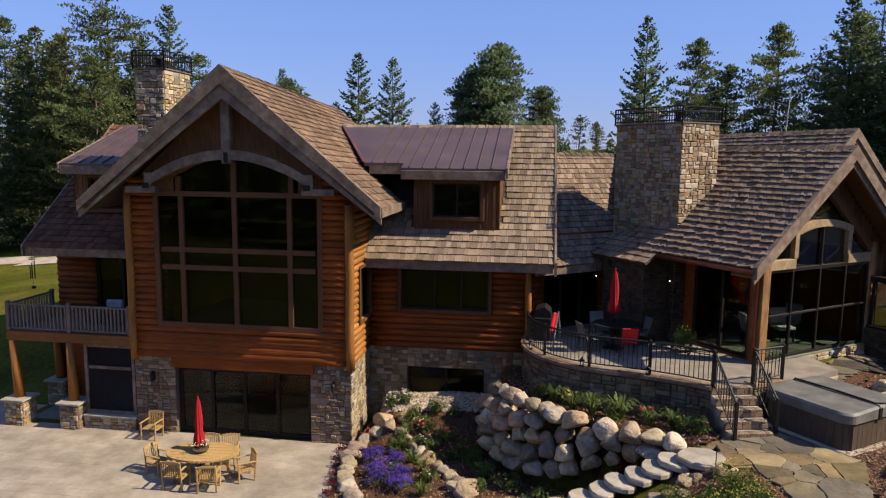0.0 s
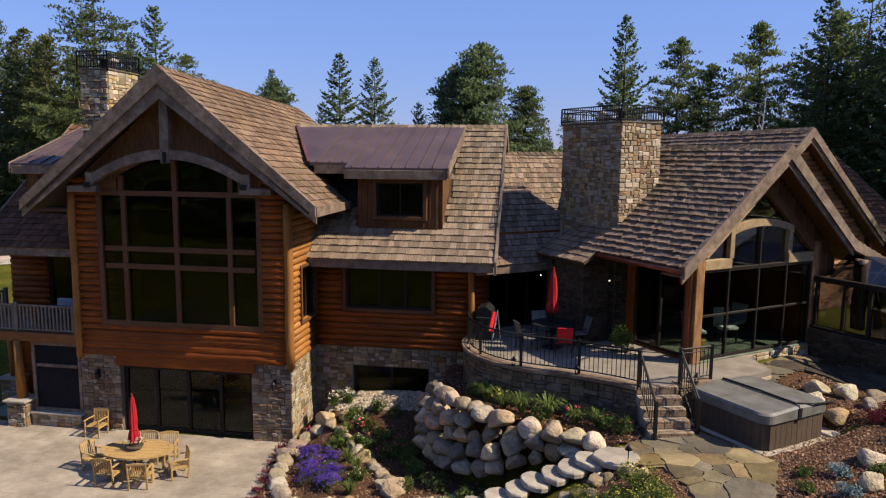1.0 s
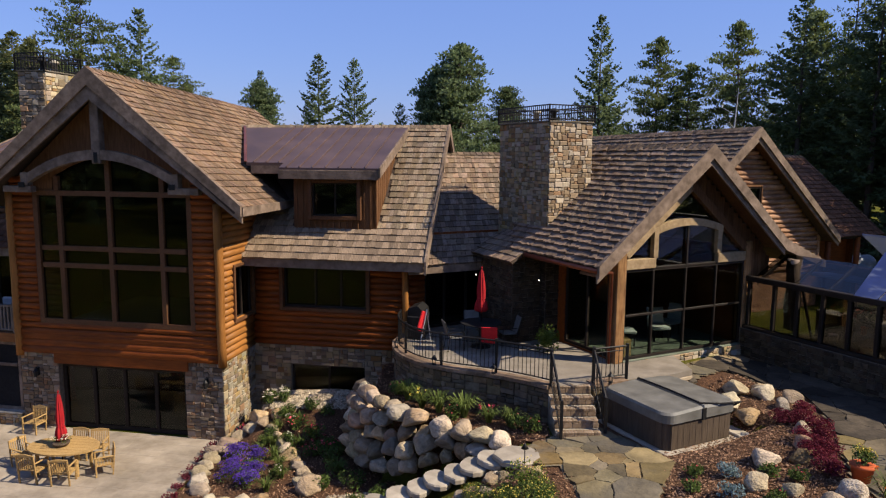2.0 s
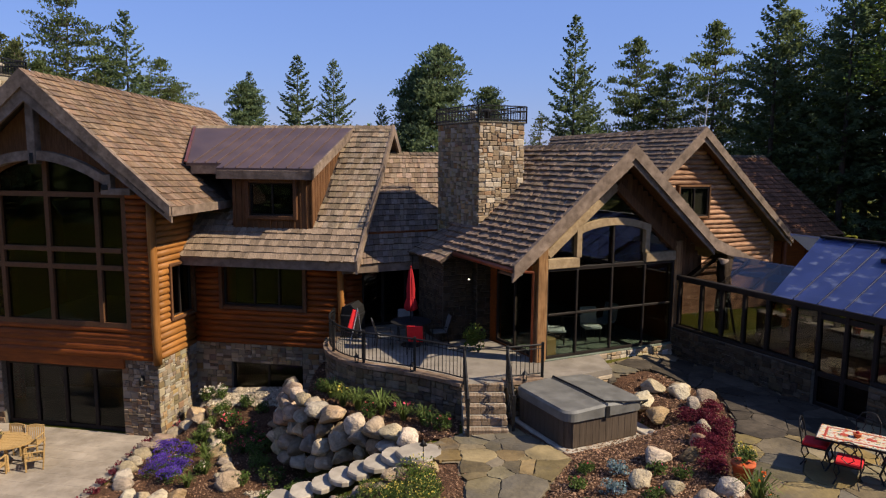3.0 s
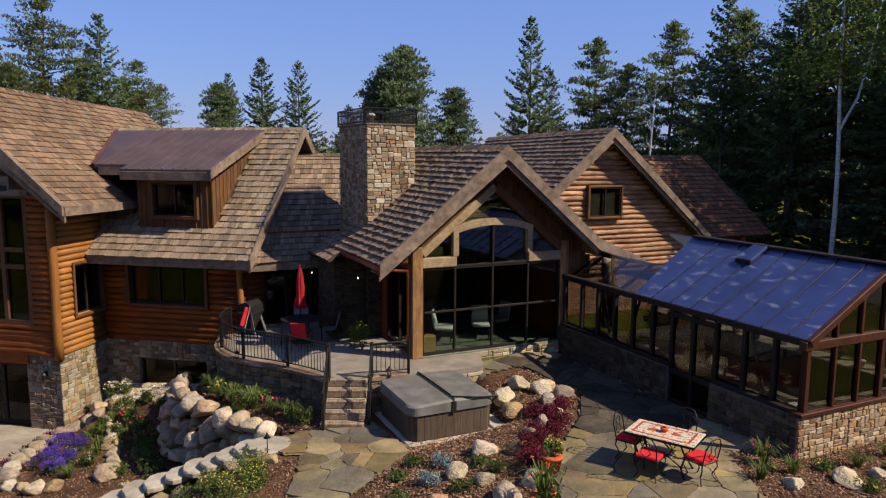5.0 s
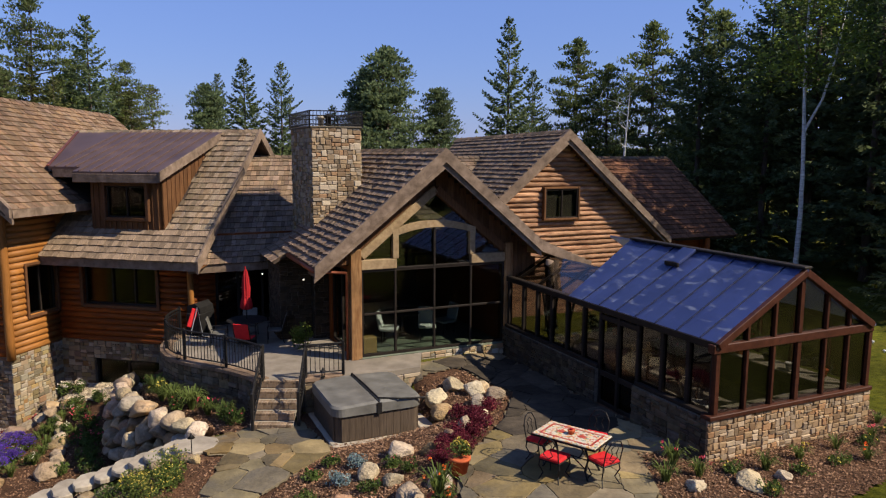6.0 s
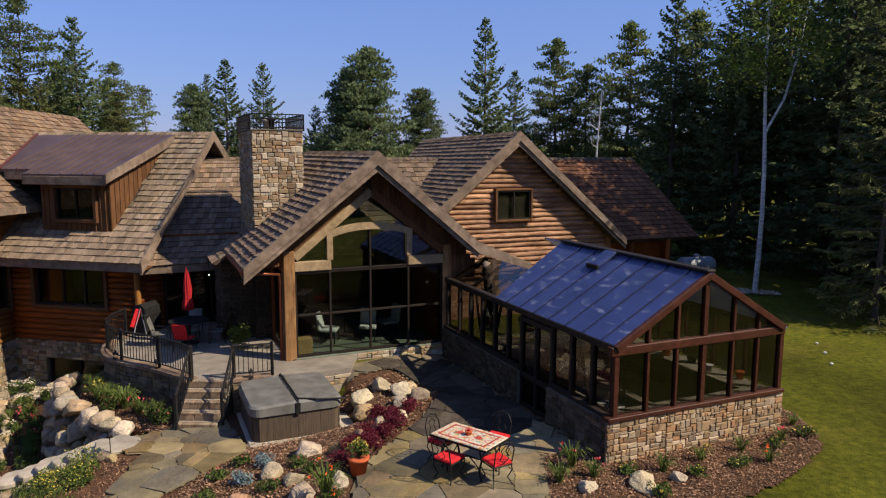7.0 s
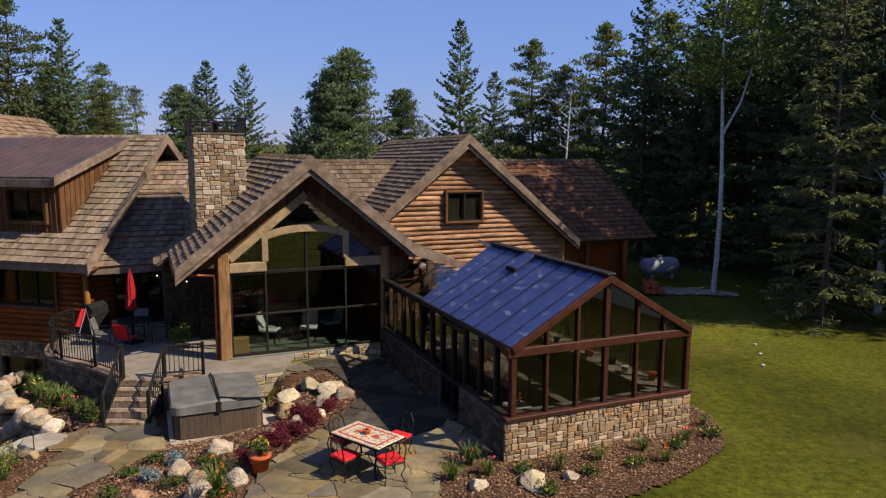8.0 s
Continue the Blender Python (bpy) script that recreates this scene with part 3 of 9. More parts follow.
def stone_mesh(mb, fn, a0, a1, z0, z1, depth, j=0.006):
    """One split stone with a proud, uneven face. fn(a, z, d) gives its place."""
    w, h = a1 - a0, z1 - z0
    r = lambda s: RND.uniform(-s, s)
    a0, a1, z0, z1 = a0 + j, a1 - j, z0 + j, z1 - j
    b = [fn(a, z, -0.02) for a, z in ((a0, z0), (a1, z0), (a1, z1), (a0, z1))]
    e = 0.012
    k = [(a0 + r(e), z0 + r(e)), (a1 + r(e), z0 + r(e)), (a1 + r(e), z1 + r(e)), (a0 + r(e), z1 + r(e))]
    m = [fn(a, z, depth * 0.6) for a, z in k]
    i = min(w, h) * 0.13
    t = [fn(lerp(a, (a0 + a1) / 2, 2 * i / w), lerp(z, (z0 + z1) / 2, 2 * i / h), depth + r(0.01)) for a, z in k]
    fs = []
    for q in (0, 4):
        fs += [(q + n, q + (n + 1) % 4, q + 4 + (n + 1) % 4, q + 4 + n) for n in range(4)]
    mb.add(b + m + t, fs + [(8, 9, 10, 11)])


def split(a0, a1, z0, z1, wm=0.42, hm=0.23):
    """A mosaic of upright and lying rectangles."""
    w, h = a1 - a0, z1 - z0
    big_w, big_h = w > wm * RND.uniform(0.55, 1.3) and w > 0.15, h > hm * RND.uniform(0.6, 1.55) and h > 0.13
    if big_w and (not big_h or w / wm > h / hm * RND.uniform(0.5, 1.7)):
        k = a0 + w * RND.uniform(0.3, 0.7)
        return split(a0, k, z0, z1, wm, hm) + split(k, a1, z0, z1, wm, hm)
    if big_h:
        k = z0 + h * RND.uniform(0.3, 0.7)
        return split(a0, a1, z0, k, wm, hm) + split(a0, a1, k, z1, wm, hm)
    return [(a0, a1, z0, z1)]


def stones(parent, fn, a0, a1, z0, z1, holes=(), mat=None, single=False, wm=0.42, hm=0.23):
    """Stone facing; single: each stone is a piece of its own."""
    mat = mat or M_STONE
    mb = MB()
    for c in cells(a0, a1, z0, z1, list(holes)):
        for s in split(*c, wm, hm):
            if single:
                mb = MB()
            stone_mesh(mb, fn, *s, RND.uniform(0.022, 0.045))
            if single:
                part("stone", mb, mat, parent)
    if not single:
        part("stone_facing", mb, mat, parent, kind="stuff")


def log_mesh(pl, a0, a1, z, r, rough=1.0, bulge=-0.28):
    mb, n = MB(), 8
    segs = max(1, int((a1 - a0) / (0.7 if rough < 1.5 else 0.22)))
    ph = RND.uniform(0, 50)
    rings = []
    for i in range(segs + 1):
        a = lerp(a0, a1, i / segs)
        rr = r * (1 + 0.09 * rough * noise.noise(Vector((a * 0.8, ph, 0))))
        if rough > 1.5:
            rr *= 1 + 0.16 * noise.noise(Vector((a * 2.6, ph, 4)))
        dz = 0.012 * rough * noise.noise(Vector((a * 0.6, ph, 9)))
        rings.append([pl(a, z + dz + rr * math.sin(t), rr * math.cos(t) * (1 + bulge) - 0.01) for t in [lerp(-math.pi / 2, math.pi / 2, k / (n - 1)) for k in range(n)]])
    for q in rings:
        mb.v += [tuple(p) for p in q]
    mb.f = [(i * n + k, (i + 1) * n + k, (i + 1) * n + k + 1, i * n + k + 1) for i in range(segs) for k in range(n - 1)]
    mb.f += [tuple(range(n)), tuple(range(segs * n, segs * n + n))]
    return mb


def logs(parent, pl, a0, a1, z0, z1, holes=(), mat=None, step=0.2, edge=None, rough=1.0):
    """Courses of half-round logs on a wall, broken at openings. edge(z): the wall's ends at that height."""
    z = z0 + step / 2
    while z < z1 - step * 0.3:
        lo, hi = edge(z) if edge else (a0, a1)
        runs = [(lo, hi)]
        for h in holes:
            if h[2] - 0.02 < z < h[3] + 0.02:
                runs = [s for r in runs for s in ((r[0], min(r[1], h[0])), (max(r[0], h[1]), r[1])) if s[1] - s[0] > 0.06]
        for r in runs:
            if r[1] - r[0] > 0.08:
                part("log", log_mesh(pl, r[0], r[1], z, step * 0.53 * RND.uniform(1 - 0.08 * rough, 1 + 0.05 * rough), rough, -0.12 if rough < 1.5 else 0.12), mat or M_LOG, parent, smooth=True)
        z += step


def window(parent, pl, a0, a1, z0, z1, muls=(), bars=(), fw=0.07, depth=0.09, mat=None, glass=None, back=-0.12, name="window", trim=0.0, trim_mat=None, label=""):
    """A framed window: frame and bars, a pane in each light, a trim round it."""
    mat, glass = mat or M_FRAME, glass or M_GLASS
    fr = MB()
    ro = [(a0, z0), (a1, z0), (a1, z1), (a0, z1)]
    ri = [(a0 + fw, z0 + fw), (a1 - fw, z0 + fw), (a1 - fw, z1 - fw), (a0 + fw, z1 - fw)]
    fr.v = [tuple(pl(a, z, d)) for d in (back, back + depth) for q in (ro, ri) for a, z in q]
    for i in range(4):
        j = (i + 1) % 4
        fr.f += [(i, j, 4 + j, 4 + i), (8 + i, 8 + j, 12 + j, 12 + i), (i, j, 8 + j, 8 + i), (4 + i, 4 + j, 12 + j, 12 + i)]
    win = part(name, fr, mat, parent, label)
    xs = [a0 + fw] + [m for m in muls] + [a1 - fw]
    for m in muls:
        part("mullion", pbox(MB(), pl, m - fw / 2, m + fw / 2, z0 + fw, z1 - fw, back + 0.003, back + depth + 0.006, 0.008), mat, win)
    zs = [z0 + fw] + list(bars) + [z1 - fw]
    for b in bars:
        for x0, x1 in zip(xs, xs[1:]):
            part("transom", pbox(MB(), pl, x0 + fw * 0.45, x1 - fw * 0.45, b - fw / 2, b + fw / 2, back + 0.002, back + depth, 0.008), mat, win)
    for x0, x1 in zip(xs, xs[1:]):
        for y0, y1 in zip(zs, zs[1:]):
            p = MB()
            pbox(p, pl, x0 - 0.01, x1 + 0.01, y0 - 0.01, y1 + 0.01, back + depth * 0.4, back + depth * 0.4 + 0.008)
            q = part("pane", p, glass, win)
            q.visible_shadow = False
    if trim:
        for a in (a0 - trim / 2, a1 + trim / 2):
            part("trim_board", pbox(MB(), pl, a - trim / 2, a + trim / 2, z0 - trim, z1 + trim, -0.1, 0.13, 0.012), trim_mat or M_TRIM, win)
        for z in (z0 - trim / 2, z1 + trim / 2):
            part("trim_board", pbox(MB(), pl, a0, a1, z - trim / 2, z + trim / 2, -0.1, 0.125, 0.012), trim_mat or M_TRIM, win)
    return win


SHAKE_W = (0.08, 0.11, 0.14, 0.17, 0.21)


def shake_verts(w, length, t):
    return [(0, 0, 0), (w, 0, 0), (w, 0, t), (0, 0, t), (0, length, 0.004), (w, length, 0.004)], [(0, 1, 2, 3), (3, 2, 5, 4), (0, 3, 4), (1, 5, 2)]


def slope(parent, A, B, C, D, mat, thick=0.2, skip=None, single=0, E=0.26, t=0.04, name="roof", label="", shakes_on=True):
    """A roof slope with eave A-B and ridge D-C (D above A), covered with split shakes, course by course."""
    A, B, C, D = Vector(A), Vector(B), Vector(C), Vector(D)
    nrm = (B - A).cross(D - A).normalized()
    if nrm.z < 0:
        nrm = -nrm
    off = -nrm * thick
    mb = MB().add([A, B, C, D, A + off, B + off, C + off, D + off], [(0, 1, 2, 3), (7, 6, 5, 4), (0, 4, 5, 1), (1, 5, 6, 2), (2, 6, 7, 3), (3, 7, 4, 0)])
    rf = part(name, mb, M_DECKING, parent, label)
    if not shakes_on:
        return rf
    L = ((D - A).length + (C - B).length) / 2
    n = int(L / E)
    e = L / n
    join = MB()
    for k in range(n):
        s = k / n
        P, Q = A.lerp(D, s), B.lerp(C, s)
        up = ((D - A).lerp(C - B, 0.5)).normalized()
        a = (Q - P).normalized()
        z = a.cross(up).normalized()
        if z.z < 0:
            z = -z
        W, x = (Q - P).length, -0.03
        while x < W - 0.02:
            w = min(RND.choice(SHAKE_W) * RND.uniform(0.9, 1.1), W + 0.03 - x)
            o = P + a * x - up * (0.03 + RND.uniform(0, 0.02)) + z * 0.004
            x += w + 0.011
            if skip and skip(o + a * w / 2):
                continue
            th = t * RND.uniform(0.7, 1.35)
            vs, fs = shake_verts(w, e * 1.12, th)
            m = Matrix(((*a, 0), (*up, 0), (*z, 0), (0, 0, 0, 1))).transposed()
            m.translation = o
            if k < single:
                ob = part("shake", MB().add(vs, fs), mat, rf)
                ob.matrix_local = m
            else:
                join.add([m @ Vector(p) for p in vs], fs)
    if join.v:
        part("shake_covering", join, mat, rf, kind="stuff")
    return rf


def ridge_cap(parent, P, Q, w, h, mat, name="ridge_cap"):
    mb = MB()
    P, Q = Vector(P), Vector(Q)
    d = (Q - P).normalized()
    s = d.cross(Z).normalized()
    n = max(1, int((Q - P).length / 0.26))
    for i in range(n):
        p, q = P.lerp(Q, i / n), P.lerp(Q, (i + 1.15) / n)
        lift = Z * RND.uniform(0.03, 0.05)
        mb.add([p + lift, q + Z * 0.012, q + s * w - Z * h, p + s * w - Z * h + lift, q - s * w - Z * h, p - s * w - Z * h + lift, p - Z * 0.01, ], [(0, 1, 2, 3), (0, 5, 4, 1), (0, 3, 6), (0, 6, 5)])
    part(name, mb, mat, parent, kind="stuff")

# ---- left wing of the house ----
left = thing("log_house", LM, "stained log house with stone basement and cedar shake roofs", "house")
F0 = Plane((0, 0, 0), (1, 0, 0), (0, -1, 0))
SIDE = Plane((6.87, 0, 0), (0, 1, 0), (1, 0, 0))
W2 = Plane((0, 2.1, 0), (1, 0, 0), (0, -1, 0))
RIGHT2 = Plane((11.92, 2.1, 0), (0, 1, 0), (1, 0, 0))
SILL = 0.85

# basement front with sliding doors
door_hole = (1.32, 5.62, LOW - 0.2, 0.52)
b = wall(left, F0, 0, 6.87, LOW - 0.4, SILL, [door_hole], 0.35, M_MORTAR, "basement_wall", "grey split stone basement wall")
# front piers in a darkened copy of the stone, for their shade
stones(b, F0, 0.0, 1.32, LOW - 0.1, SILL, mat=M_STONED, single=True, wm=0.34, hm=0.19)
stones(b, F0, 5.62, 6.87, LOW - 0.1, SILL, mat=M_STONED, single=True, wm=0.34, hm=0.19)
mb = MB()
pbox(mb, F0, 1.2, 5.75, 0.52, 0.86, -0.2, 0.07, 0.03)
part("lintel", mb, M_LOG, left)
window(left, F0, 1.34, 5.6, LOW, 0.5, muls=(2.42, 3.47, 4.53), fw=0.11, back=-0.25, name="sliding_door", label="dark bronze sliding glass doors")
bs2 = wall(left, SIDE, 0.0, 2.1, LOW - 0.4, SILL, (), 0.35, M_MORTAR, "basement_wall")
# the sunlit right face keeps the lighter stone colour
stones(bs2, SIDE, -0.06, 2.1, LOW - 0.1, SILL, mat=M_STONE, wm=0.34, hm=0.19)
bw_hole = (8.14, 10.62, -0.78, 0.3)
bs3 = wall(left, W2, 6.87, 12.0, LOW - 0.4, 0.92, [bw_hole], 0.35, M_MORTAR, "basement_wall")
stones(bs3, W2, 6.87, 12.0, LOW - 0.1, 0.92, [bw_hole], M_STONED, wm=0.36, hm=0.2)
window(left, W2, 8.14, 10.62, -0.78, 0.3, muls=(9.38,), fw=0.06, back=-0.2)

# log front with the tall window
WIN = (0.84, 6.05, 1.80, 5.9)
RIDGE_U = 3.42


def roof_z(u):
    return 9.15 - 0.853 * abs(u - RIDGE_U)


lw = wall(left, F0, 0, 6.87, SILL, 5.9, [WIN], 0.25, M_LOG, "log_wall", "orange-brown stained half-log wall")
head = [(lerp(1.5, 5.34, i / 24), 5.9 + 1.0 * (1 - ((lerp(1.5, 5.34, i / 24) - 3.42) / 2.45) ** 2)) for i in range(25)]
mb = MB().prism([F0(a, z, -0.2) for a, z in [(0, 5.9), (1.5, 5.9), *head, (5.34, 5.9), (6.87, 5.9), (6.87, roof_z(6.87) - 0.22), (RIDGE_U, roof_z(RIDGE_U) - 0.22), (0, roof_z(0) - 0.22)]], (0, -0.2, 0))
part("gable_wall", mb, M_BOARD, left, "dark brown boarded gable")
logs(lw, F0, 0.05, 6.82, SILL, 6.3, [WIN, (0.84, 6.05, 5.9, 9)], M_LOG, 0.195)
for z, r in ((0.95, 0.15), (1.17, 0.13), (1.4, 0.125)):
    part("sill_log", log_mesh(F0, 0.1, 6.8, z, r), M_LOG, left, "large round sill log", smooth=True)
for u, zt in ((0.02, 6.0), (6.85, 5.6)):
    mb = MB()
    pts = [(u + 0.01 * math.sin(z * 2.3), -0.02, z) for z in [lerp(SILL - 0.12, zt, i / 8) for i in range(9)]]
    mb.tube(pts, 0.13, 12)
    part("corner_post", mb, M_LOGV, left, "upright round corner log", smooth=True)
# tall window: frame, bars and lights
win = window(left, F0, 0.84, 6.05, 1.80, 5.9, muls=(1.72, 3.39, 5.07), bars=(3.63, 4.16), fw=0.15, back=-0.1, depth=0.16, mat=M_TRIM, label="tall window wall with wood mullions")
top = MB()
arc = [(u, 5.9 + 1.0 * (1 - ((u - 3.42) / 2.45) ** 2)) for u in [1.5 + 0.1 * i for i in range(39)]]
top.prism([F0(1.5, 5.9, -0.05)] + [F0(u, z, -0.05) for u, z in arc] + [F0(5.3, 5.9, -0.05)], (0, 0.01, 0))
q = part("arched_pane", top, M_GLASS, win)
q.visible_shadow = False
for a, z in ((3.39, 6.85), (1.66, 6.35), (5.13, 6.35)):
    part("upper_mullion", pbox(MB(), F0, a - 0.08, a + 0.08, 5.9, z, -0.1, 0.06, 0.01), M_TRIM, win)

# timber arch truss under the gable
tv = -0.42
king = MB().cbox((3.42 - 0.14, tv - 0.13, 6.72), (3.42 + 0.14, tv + 0.13, 8.75), 0.02)
tr = part("gable_truss", king, M_TIMBER, left, "weathered timber king-post truss with curved tie")
arch = MB()
N = 18
pts = []
for i in range(N + 1):
    k = lerp(-1, 1, i / N)
    pts.append((3.42 + 2.5 * k, 6.98 - 0.82 * k * k))
ring = [[(u, tv - 0.11, z - 0.14), (u, tv + 0.11, z - 0.14), (u, tv + 0.11, z + 0.14), (u, tv - 0.11, z + 0.14)] for u, z in pts]
for q in ring:
    arch.v += q
arch.f = [(i * 4 + k, i * 4 + (k + 1) % 4, (i + 1) * 4 + (k + 1) % 4, (i + 1) * 4 + k) for i in range(N) for k in range(4)] + [(0, 1, 2, 3), (N * 4, N * 4 + 1, N * 4 + 2, N * 4 + 3)]
part("arched_tie", arch, M_TIMBER, tr)
for s in (-1, 1):
    a, b2 = 3.42 + s * 3.15, 3.42 + s * 2.2
    part("hammer_beam", MB().cbox((min(a, b2), tv - 0.12, 5.86), (max(a, b2), tv + 0.12, 6.05), 0.015), M_TIMBER, tr)
    c = 3.42 + s * 2.42
    part("bracket_post", MB().cbox((c - 0.12, tv - 0.12, 6.06), (c + 0.12, tv + 0.12, 6.45), 0.015), M_TIMBER, tr)
    part("bracket_plate", MB().cbox((c - 0.17, tv - 0.145, 6.0), (c + 0.03, tv - 0.125, 6.16), 0.004), M_IRON, tr)
part("bracket_plate", MB().cbox((3.36, tv - 0.15, 6.75), (3.48, tv - 0.132, 7.05), 0.004), M_IRON, tr)

# main gable roof; its ridge falls a little towards the back
PK, RB = Vector((RIDGE_U, -0.75, 9.42)), Vector((3.75, 9.3, 8.86))
EZ, EB = 5.58, 5.58
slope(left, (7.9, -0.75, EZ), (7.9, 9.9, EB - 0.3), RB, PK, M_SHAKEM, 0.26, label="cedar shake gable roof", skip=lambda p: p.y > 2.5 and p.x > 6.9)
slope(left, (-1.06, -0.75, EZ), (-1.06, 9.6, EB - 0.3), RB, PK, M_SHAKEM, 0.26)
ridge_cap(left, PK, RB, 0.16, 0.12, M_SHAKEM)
for s, ue in ((1, 7.95), (-1, -1.11)):
    brd = MB()
    d = Vector((RIDGE_U - ue, 0, PK.z - EZ))
    for v, hh, dz in ((-0.80, 0.42, -0.20), (-0.72, 0.74, -0.33)):
        brd.prism([(ue, v, EZ + 0.03), (RIDGE_U, v, PK.z + 0.03), (RIDGE_U, v, PK.z + 0.03 - hh * 1.25), (ue + s * 0.0, v, EZ - hh * 0.62)], (0, 0.07, 0))
    part("barge_board", brd, M_TIMBER, left, "grey weathered barge board")
    part("eave_fascia", MB().box((ue - 0.03, -0.7, EZ - 0.27), (ue + 0.03, 9.3, EZ - 0.02)), M_TIMBER, left)
    part("soffit", MB().prism([(ue, -0.65, EZ - 0.26), (RIDGE_U, -0.65, PK.z - 0.30), (RIDGE_U, 0.0, PK.z - 0.30), (ue, 0.0, EZ - 0.26)], (0, 0, -0.03)), M_BOARD, left)

# right face of the gable; its lighter log colour carries the sun
sw_hole = (0.72, 1.95, 2.0, 3.62)
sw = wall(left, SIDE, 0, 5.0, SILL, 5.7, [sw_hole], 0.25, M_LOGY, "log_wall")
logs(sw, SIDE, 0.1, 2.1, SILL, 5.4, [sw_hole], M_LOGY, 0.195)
window(left, SIDE, 0.72, 1.95, 2.0, 3.62, muls=(1.33,), fw=0.06, back=-0.1, trim=0.09)

# lower wing with the shed dormer
w2_hole = (7.95, 10.7, 2.2, 3.5)
lw2 = wall(left, W2, 6.87, 11.92, 0.92, 3.95, [w2_hole], 0.25, M_LOG, "log_wall")
logs(lw2, W2, 6.9, 11.85, 0.92, 3.7, [w2_hole], M_LOG, 0.195)
window(left, W2, 7.95, 10.7, 2.2, 3.5, muls=(9.0, 9.85), fw=0.065, back=-0.1, trim=0.12)
rw2 = wall(left, RIGHT2, 0, 5.0, -0.4, 4.4, (), 0.25, M_LOG, "log_wall")
logs(rw2, RIGHT2, 0.1, 4.0, 1.4, 4.2, (), M_LOG, 0.195)
mb = MB().tube([(11.95 + 0.01 * math.sin(i), 2.05, 0.85 + i * 0.5) for i in range(7)], 0.1, 12)
part("corner_post", mb, M_LOGV, left, "upright round corner log", smooth=True)


def dorm(p):
    return p.z > 4.75 and 8.2 < p.x < 11.05 or p.x < 8.3 and p.z > 5.2


slope(left, (6.9, 1.3, 3.88), (12.72, 1.3, 3.88), (12.62, 5.8, 8.05), (6.9, 5.8, 8.05), M_SHAKE, 0.2, dorm, single=5)
slope(left, (4.0, 10.3, 3.9), (12.62, 10.3, 3.9), (12.62, 5.8, 8.05), (4.0, 5.8, 8.05), M_SHAKE, 0.2)
ridge_cap(left, (4.6, 5.8, 8.07), (12.62, 5.8, 8.07), 0.14, 0.12, M_SHAKE)
part("eave_fascia", MB().box((6.9, 1.32, 3.58), (12.66, 1.37, 3.86)), M_TIMBER, left)
brd = MB()
brd.prism([(12.70, 1.22, 3.92), (12.62, 5.8, 8.12), (12.62, 5.8, 7.76), (12.70, 1.22, 3.52)], (0.07, 0, 0))
brd.prism([(12.62, 5.8, 8.12), (12.62, 10.3, 3.95), (12.62, 10.3, 3.6), (12.62, 5.8, 7.76)], (0.07, 0, 0))
part("barge_board", brd, M_TIMBER, left, "grey weathered barge board")
part("soffit", MB().prism([(6.9, 1.35, 3.6), (12.66, 1.35, 3.6), (12.66, 2.1, 3.72), (6.9, 2.1, 3.72)], (0, 0, 0.03)), M_BOARD, left)
mb = MB()
mb.prism([(11.92, 2.1, 4.0), (11.92, 9.5, 4.0), (11.92, 5.8, 7.75)], (-0.2, 0, 0))
part("gable_wall", mb, M_LOG, left)


